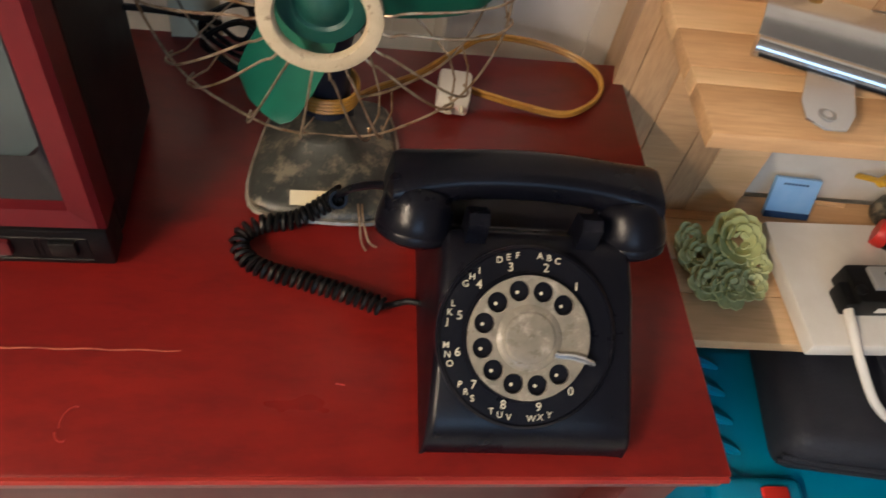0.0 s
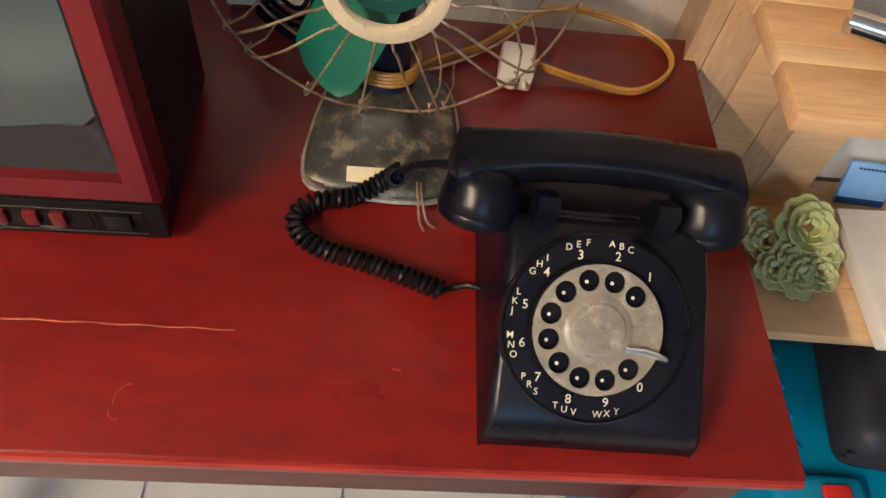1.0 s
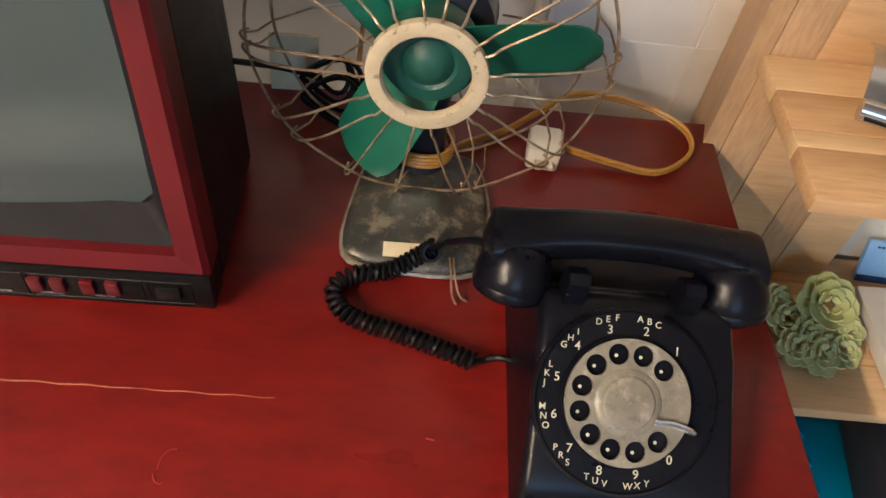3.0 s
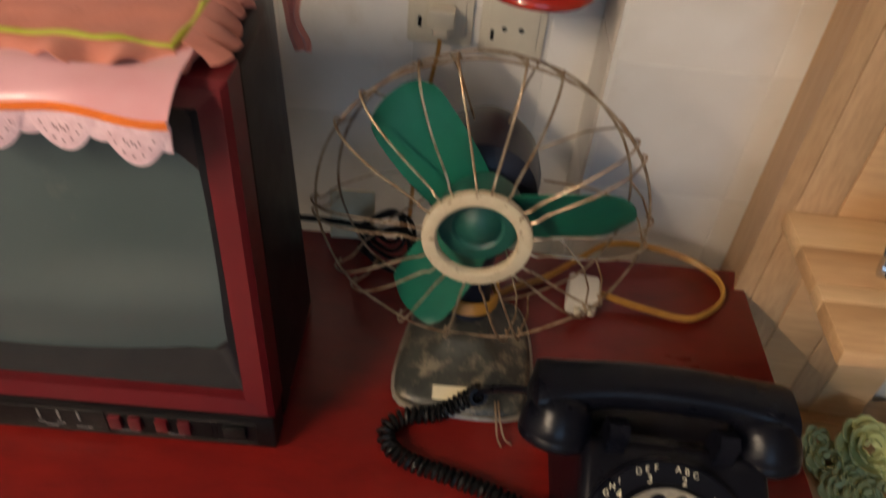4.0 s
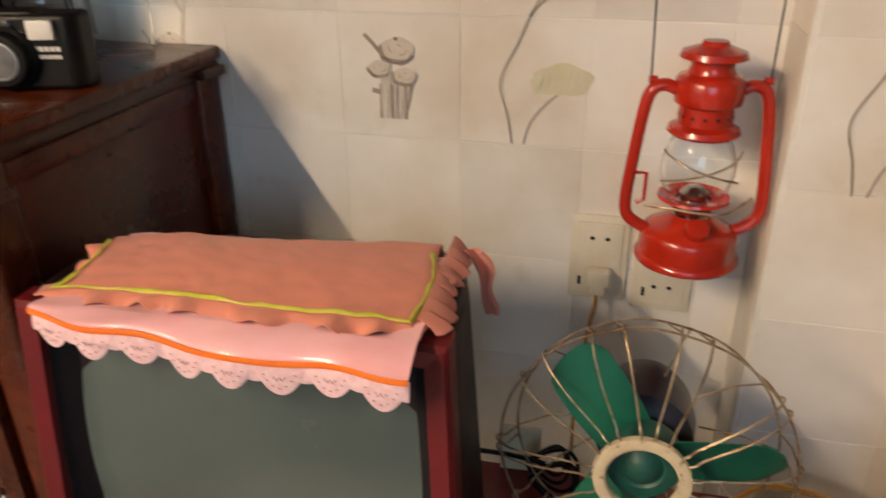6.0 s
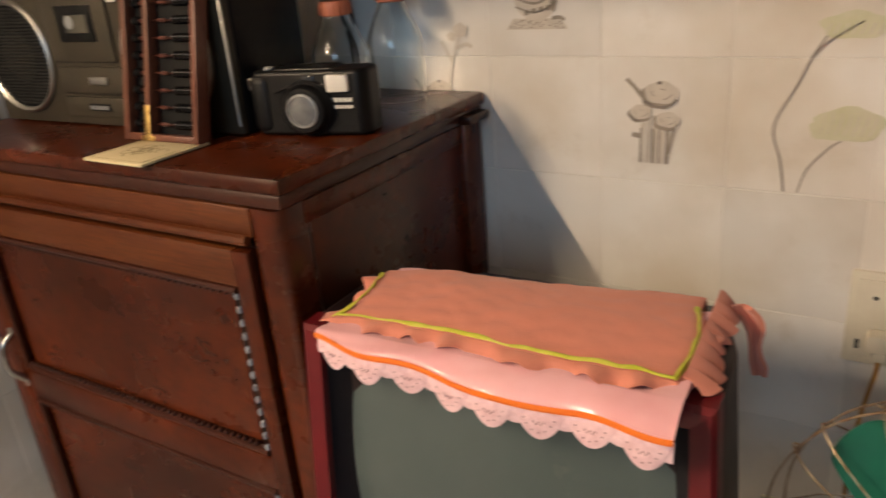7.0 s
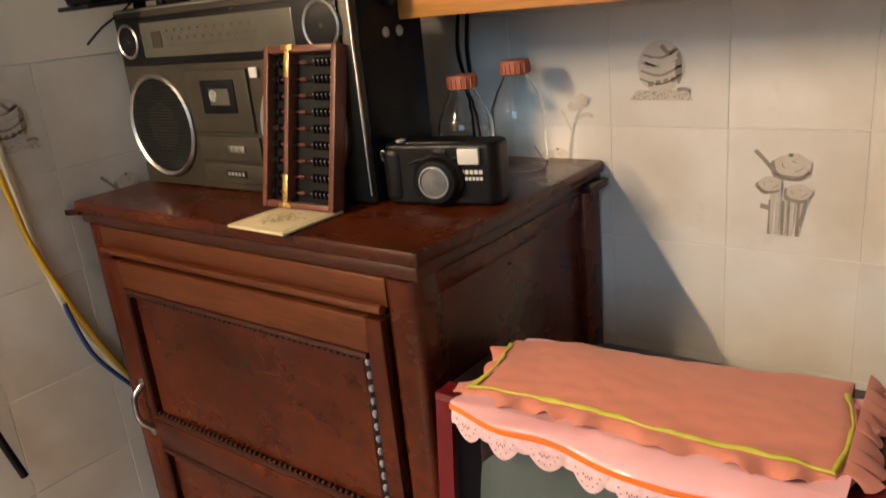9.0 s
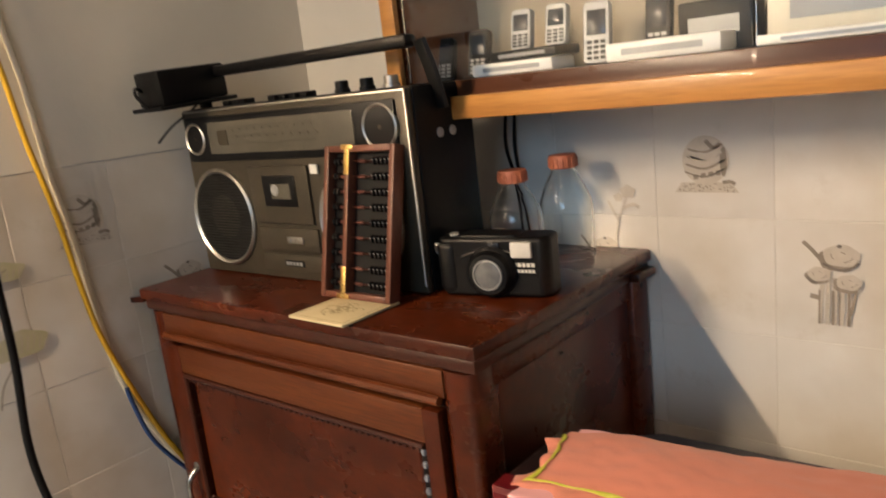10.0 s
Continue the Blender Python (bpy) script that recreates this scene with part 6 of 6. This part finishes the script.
X = XL + 0.016
wall_cable("yellow_cable", [(X, -0.57, 1.75), (X, -0.546, 1.60), (X, -0.532, 1.515), (X, -0.521, 1.418), (X, -0.504, 1.314), (X, -0.493, 1.211), (X, -0.480, 1.128), (X, -0.454, 1.043), (X, -0.412, 0.929), (X, -0.36, 0.83)], 0.0040, YELLOW, "yellow cable hanging down the side wall")
wall_cable("tan_cable", [(X - 0.008, -0.54, 1.78), (X - 0.008, -0.517, 1.581), (X - 0.008, -0.505, 1.491), (X - 0.008, -0.497, 1.374), (X - 0.008, -0.487, 1.30), (X - 0.008, -0.474, 1.16), (X - 0.008, -0.462, 1.06), (X - 0.008, -0.440, 0.985), (X - 0.008, -0.40, 0.90)], 0.0045, OFFWHITE, "tan cable beside the yellow one")
wall_cable("blue_cable", [(X + 0.007, -0.462, 1.04), (X + 0.007, -0.459, 1.018), (X + 0.007, -0.443, 0.954), (X + 0.006, -0.415, 0.903), (X, -0.37, 0.84)], 0.0034, BLUEW, "blue cable end beside the cabinet")
wall_cable("black_cable", [(X + 0.01, -0.62, 1.40), (X + 0.01, -0.603, 1.29), (X + 0.01, -0.601, 1.225), (X + 0.01, -0.603, 1.129), (X + 0.01, -0.611, 1.019), (X + 0.01, -0.604, 0.933), (X + 0.01, -0.58, 0.82)], 0.0055, BLACKM, "black cable hanging on the side wall")


# ---- pale wooden shelf unit beside the table ----
def build_unit():
    t = thing("wooden_shelf_unit", pose(0, 0, 0), "pale laminated wooden shelf unit with open boards", "shelf")

    def board(name, c, s, material, label=""):
        b = bmnew(); box(b, c, s, 0.0015)
        return part(name, b, material, t, label)

    # upper board glued up from strips
    y = -0.391
    for k, w in enumerate((0.055, 0.02, 0.048, 0.047)):
        board("strip", (0.327, y + w / 2, 0.849), (0.64, w - 0.0006, 0.016), PINE2 if k in (1, 3) else PINE)
        y += w
    y = -0.397
    for k, w in enumerate((0.06, 0.045, 0.06, 0.043)):
        board("strip", (0.33, y + w / 2, 0.562), (0.62, w - 0.0006, 0.016), PINE if k % 2 else PINE2)
        y += w
    # closed box behind the boards, its front glued up from upright planks
    b = bmnew(); prism(b, [(-0.006, -0.219), (0.0135, -0.219), (0.040, -0.1125), (0.0215, -0.1125)], 0.30, 1.5)
    part("side_panel", b, PINEV, t, "upright side of the unit", smooth=False)
    x = 0.0145
    for k, w in enumerate((0.040, 0.052, 0.034, 0.060, 0.048, 0.052, 0.06)):
        low = 0.30 if k < 4 else 0.858
        board("plank", (x + w / 2, -0.2115, (low + 1.036) / 2), (w - 0.0006, 0.014 + 0.0004 * (k % 2), 1.036 - low), (PINEV, PINE, PINEV, PINE2, PINEV, PINE, PINEV)[k])
        x += w
    board("back_panel", (0.420, -0.181, 0.706), (0.42, 0.008, 0.27), WHITEP, "white back panel between the boards")
    board("side_panel", (0.64, -0.25, 0.6), (0.016, 0.28, 1.2), PINEV)
    board("ledge", (0.185, -0.168, 1.043), (0.34, 0.112, 0.014), PINE)
    board("shelf", (0.33, -0.25, 0.12), (0.62, 0.28, 0.016), PINE)


build_unit()


# ---- things on the shelf unit ----
def build_succulent():
    t = thing("succulent_plant", Matrix.Translation((0.160, -0.300, 0.5705)) @ Matrix.Scale(0.82, 4), "clump of pale green succulent rosettes on the wooden board", "plant")
    rnd = random.Random(11)

    def rosette(c, r, n, tilt, material, rows=4):
        b = bmnew()
        for row in range(rows):
            rr = r * (1 - row / (rows + 0.6))
            cnt = max(4, int(n * (1 - 0.14 * row)))
            for k in range(cnt):
                a = 2 * math.pi * (k + 0.5 * (row % 2)) / cnt + rnd.uniform(-0.1, 0.1)
                lift_ = 0.15 + 0.28 * row
                L, Wd = rr * 0.62, rr * 0.42

                def leaf(u, v, a=a, lift_=lift_, L=L, Wd=Wd, rr=rr, row=row):
                    s = (u - 0.5) * 2
                    w = Wd * math.sin(math.pi * min(1, v * 0.82 + 0.12)) ** 0.7
                    x = rr * 0.38 + L * v * math.cos(lift_ * v)
                    z = 0.30 * r * row / rows + L * v * math.sin(lift_ * (0.6 + v)) + 0.22 * w * s * s
                    p = Vector((x, s * w, z))
                    p.rotate(Euler((0, 0, a)))
                    return c + (tilt @ p)

                grid(b, leaf, 4, 5, 0.0022)
        part("rosette", b, material, t)

    rosette(Vector((0.012, 0.015, 0.040)), 0.044, 8, pose(0, 0, 0, 30, 5, 0).to_3x3(), SUCC2, 4)
    for c, r in (((-0.035, 0.0, 0.020), 0.028), ((-0.030, -0.040, 0.016), 0.027), ((0.0, -0.046, 0.016), 0.030), ((0.028, -0.040, 0.018), 0.026), ((0.044, -0.008, 0.020), 0.026), ((-0.042, 0.030, 0.022), 0.024), ((-0.012, -0.022, 0.022), 0.026)):
        rosette(Vector(c), r, 6, pose(0, 0, 0, rnd.uniform(10, 35), rnd.uniform(-15, 15), 0).to_3x3(), SUCC, 3)
    b = bmnew()
    for k in range(14):
        lathe(b, [(0.0001, 0), (0.012, 0.003), (0.014, 0.008), (0.008, 0.015), (0.0001, 0.017)], 10, Matrix.Translation((rnd.uniform(-0.045, 0.045), rnd.uniform(-0.05, 0.035), 0)))
    part("lower_leaves", b, SUCC, t)


build_succulent()

t = thing("blue_card_box", pose(0.268, -0.222, 0.5705, -22, 0, -3), "small blue card packet leaning at the back of the shelf", "packet")
b = bmnew(); box(b, (0, 0.004, 0.026), (0.056, 0.007, 0.052), 0.0008)
part("packet", b, BLUEC, t)
b = bmnew(); box(b, (0, 0.0002, 0.004), (0.056, 0.0012, 0.008)); part("band", b, BLUEW, t)
b = bmnew()
for k in range(7):
    box(b, (-0.016 + 0.0045 * k, 0.0000, 0.045), (0.0030, 0.0008, 0.0022))
part("print_bars", b, BLUEW, t)

t = thing("white_board", pose(0.335, -0.325, 0.5705, 0, 0, 2), "white plastic board on the lower shelf", "board")
b = bmnew(); box(b, (0, 0, 0.012), (0.22, 0.165, 0.022), 0.004)
part("slab", b, WHITEP, t)

t = thing("breaker_switch", pose(0.288, -0.350, 0.595, 0, 0, 3), "black circuit breaker with grey toggle and white cable", "switch")
b = bmnew(); box(b, (0.03, 0, 0.015), (0.085, 0.048, 0.030), 0.003)
part("body", b, BLACKP, t)
b = bmnew(); box(b, (0.035, 0.004, 0.032), (0.052, 0.028, 0.006), 0.001)
part("face", b, GREYP, t)
b = bmnew(); box(b, (0.038, 0.004, 0.038), (0.026, 0.012, 0.010), 0.002)
part("toggle", b, BLACKP, t)
b = bmnew(); box(b, (0.034, -0.0243, 0.013), (0.040, 0.001, 0.008)); part("label", b, WHITEP, t)
b = bmnew(); lathe(b, [(0.006, 0), (0.006, 0.004), (0.004, 0.005)], 14, Matrix.Translation((-0.008, -0.01, 0.029)))
box(b, (-0.012, -0.008, 0.012), (0.022, 0.030, 0.022), 0.003)
part("terminal", b, BLACKM, t)
b = bmnew(); tube(b, smooth_path([(-0.016, -0.018, 0.012), (-0.018, -0.040, 0.008), (-0.010, -0.075, -0.012), (0.015, -0.105, -0.045), (0.055, -0.115, -0.07), (0.11, -0.105, -0.075), (0.2, -0.09, -0.06)], 7), 0.0052, 10)
part("white_cable", b, WHITEP, t, "thick white cable")

t = thing("torch", pose(0.375, -0.280, 0.606, 90, 0, 55), "black and red torch with yellow strap", "torch")
b = bmnew(); lathe(b, [(0.014, -0.03), (0.015, -0.025), (0.015, 0.01), (0.012, 0.016), (0.012, 0.07), (0.010, 0.075)], 22)
part("barrel", b, BLACKP, t)
b = bmnew(); lathe(b, [(0.0155, -0.032), (0.0165, -0.028), (0.0165, -0.02), (0.0155, -0.018)], 22)
part("collar", b, REDP, t)
b = bmnew(); tube(b, smooth_path([(0.40, -0.305, 0.615), (0.385, -0.268, 0.635), (0.365, -0.225, 0.640), (0.345, -0.19, 0.62)], 6), 0.0065, 8, flat=0.35)
tube(b, [(0.352, -0.215, 0.634), (0.385, -0.195, 0.632), (0.40, -0.19, 0.63)], 0.006, 8, flat=0.4)
solid("yellow_strap", b, YELLOW, "flat yellow strap across the white board", "strap")
b = bmnew(); tube(b, [(0.30, -0.195, 0.574), (0.345, -0.205, 0.582)], 0.003, 7)
solid("wooden_stick", b, PINE, "thin wooden stick on the lower shelf", "stick")
b = bmnew(); lathe(b, [(0.022, 0), (0.024, 0.004), (0.022, 0.02), (0.014, 0.03), (0.006, 0.034), (0.0001, 0.035)], 24, pose(0.405, -0.212, 0.571))
solid("pebble_pot", b, IRON, "grey rounded pot at the back of the shelf", "pot")


def build_clip():
    t = thing("spring_clip", Matrix.Translation((0.110, -0.325, 0.8575)) @ pose(0, 0, 0, 0, 0, -20) @ Matrix.Scale(1.25, 4), "shiny chrome bulldog spring clip lying on the upper board", "clip")
    b = bmnew()
    grid(b, lambda u, v: Vector((-0.048 + 0.11 * u, 0.06 * (v - 0.15) + 0.004, 0.020 + 0.016 * math.sin(v * 2.4) - 0.004 * v)), 10, 10, 0.0012)
    part("jaw", b, CLIPM, t, "polished curved clip jaw")
    b = bmnew(); tube(b, [(-0.048, -0.008, 0.018), (0.062, -0.008, 0.018)], 0.007, 12)
    part("roll", b, CLIPM, t)
    b = bmnew(); prism(b, [(-0.014, 0.0), (0.014, 0.0), (0.016, -0.035), (0.012, -0.048), (0.0, -0.052), (-0.012, -0.048), (-0.016, -0.035)], 0.001, 0.0025, pose(0, -0.008, 0.016, 6, 0, 0))
    lever = part("lever", b, CLIPM, t, "grey steel clip lever with a hole")
    b = bmnew(); lathe(b, [(0.0055, 0.0), (0.0055, 0.0016), (0.003, 0.0018), (0.003, 0.0005)], 18, Matrix.Translation((0.0, -0.048, 0.013)))
    part("hole_rim", b, GREYP, lever)
    b = bmnew(); box(b, (0.0, -0.0155, 0.017), (0.09, 0.002, 0.002), 0.0005)
    part("slot", b, BLACKM, t)
    b = bmnew(); lathe(b, [(0.006, 0), (0.007, 0.002), (0.005, 0.004), (0.002, 0.005)], 22, Matrix.Translation((-0.02, 0.036, 0.030)))
    part("rivet", b, BRASS, t)


build_clip()

t = thing("plastic_bag", Matrix.Translation((0.040, -0.180, 1.051)) @ Matrix.Scale(0.72, 4), "crumpled clear plastic bag on the top board", "bag")
b = bmnew()
rnd = random.Random(4)
vs = bmesh.ops.create_icosphere(b, subdivisions=3, radius=0.05)["verts"]
for v in vs:
    k = 1 + 0.35 * noise.noise(v.co * 40) + 0.2 * noise.noise(v.co * 90)
    v.co = Vector((v.co.x * k * 1.2, v.co.y * k, max(0.0, (v.co.z + 0.035) * k * 0.9)))
bagob = part("film", b, GLASS, t)
bagob.visible_shadow = False


# ---- cases on the floor side of the unit ----
def build_toolbox():
    t = thing("teal_toolbox", pose(0.27, -0.47, 0.0), "teal plastic power tool case with red latch", "toolbox")
    b = bmnew(); box(b, (0, 0, 0.22), (0.44, 0.30, 0.44), 0.02, seg=3)
    part("shell", b, TEAL, t, "ribbed teal plastic shell")
    for k in range(5):
        b = bmnew(); tube(b, smooth_path([(-0.215, 0.12 - 0.036 * k, 0.438), (-0.16, 0.126 - 0.036 * k, 0.443), (-0.10, 0.122 - 0.036 * k, 0.443), (-0.065, 0.112 - 0.036 * k, 0.440)], 4), lambda s: 0.010 * math.sin(math.pi * (0.1 + 0.8 * s)), 8)
        part("rib", b, TEAL, t)
    b = bmnew(); box(b, (-0.065, -0.048, 0.446), (0.105, 0.038, 0.030), 0.010, seg=3)
    part("handle_boss", b, TEAL, t)
    b = bmnew(); box(b, (-0.050, -0.070, 0.462), (0.030, 0.055, 0.010), 0.003)
    part("latch", b, REDP, t, "bright red latch")
    b = bmnew(); tube(b, smooth_path([(-0.03, -0.085, 0.444), (0.04, -0.095, 0.450), (0.12, -0.095, 0.450), (0.2, -0.085, 0.444)], 5), 0.013, 10)
    part("handle", b, TEAL, t)
    t = thing("black_case", pose(0.385, -0.405, 0.4435, 0, 0, -6), "dark blue-black moulded tool case lying on the teal box", "case")
    b = bmnew(); box(b, (0.02, 0, 0.040), (0.34, 0.20, 0.078), 0.022, seg=4)
    part("shell", b, CASEBLK, t)
    b = bmnew()
    for z in (0.030, 0.042):
        tube(b, [(-0.15, -0.098, z), (-0.10, -0.101, z), (0.17, -0.101, z)], 0.0035, 8)
    part("rib", b, CASEBLK, t)
    b = bmnew(); lathe(b, [(0.062, 0.0), (0.060, 0.004), (0.052, 0.006), (0.050, 0.003)], 40, Matrix.Translation((0.03, 0.02, 0.078)), caps=False)
    part("moulded_ring", b, CASEBLK, t)


build_toolbox()


# ---- lamp fitting that gives the warm light ----
t = thing("tube_lamp", Matrix.Translation(LAMP), "warm fluorescent tube lamp hanging from two cords", "lamp")
b = bmnew(); box(b, (0, 0, 0.045), (0.05, 1.36, 0.028), 0.003)
part("batten", b, WHITEP, t)
b = bmnew(); tube(b, [(0, -0.62, 0), (0, 0.62, 0)], 0.013, 14)
part("tube", b, BULB, t, "glowing warm tube")
for y in (-0.64, 0.64):
    b = bmnew(); box(b, (0, y, 0.012), (0.036, 0.03, 0.05), 0.004)
    part("end_cap", b, WHITEP, t)
    b = bmnew(); tube(b, [(0, y * 0.8, 0.055), (0, y * 0.8, TOP - LAMP.z)], 0.003, 6)
    part("cord", b, WHITEP, t)


# ---- pieces of the walls and the floor ----
ZB = [z for z in ZS if z > 0.6]
tiles("tile", wall_back, (0, 0, 0), (1, 0, 0), (0, -1, 0), XB, ZB, TILE)
tiles("tile", wall_pier, (0, COLY, 0), (1, 0, 0), (0, -1, 0), [COLX + 0.001 + S * k for k in range(6)], [z + 0.006 for z in ZB] + [1.535, 1.686, 1.837], TILE)
tiles("tile", wall_left, (XL, 0, 0), (0, 1, 0), (1, 0, 0), [y for y in YL if y < -0.01], ZB, TILE)
tiles("tile", wall_pier, (COLX, 0, 0), (0, -1, 0), (-1, 0, 0), [0.0, 0.098], [z + 0.006 for z in ZB] + [1.535, 1.686, 1.837], TILE)
for i in range(6):
    for j in range(6):
        b = bmnew() if (i, j) == (0, 0) else None
        if b:
            box(b, (0, 0, 0), (0.297, 0.297, 0.008), 0.0015, seg=1)
            fm = mesh("floor_tile", b, FLOORM)
        ob = new("floor_tile", fm)
        ob.location = (-1.35 + 0.3 * i, -0.55 - 0.3 * j, 0.004)
        ob.parent = floor
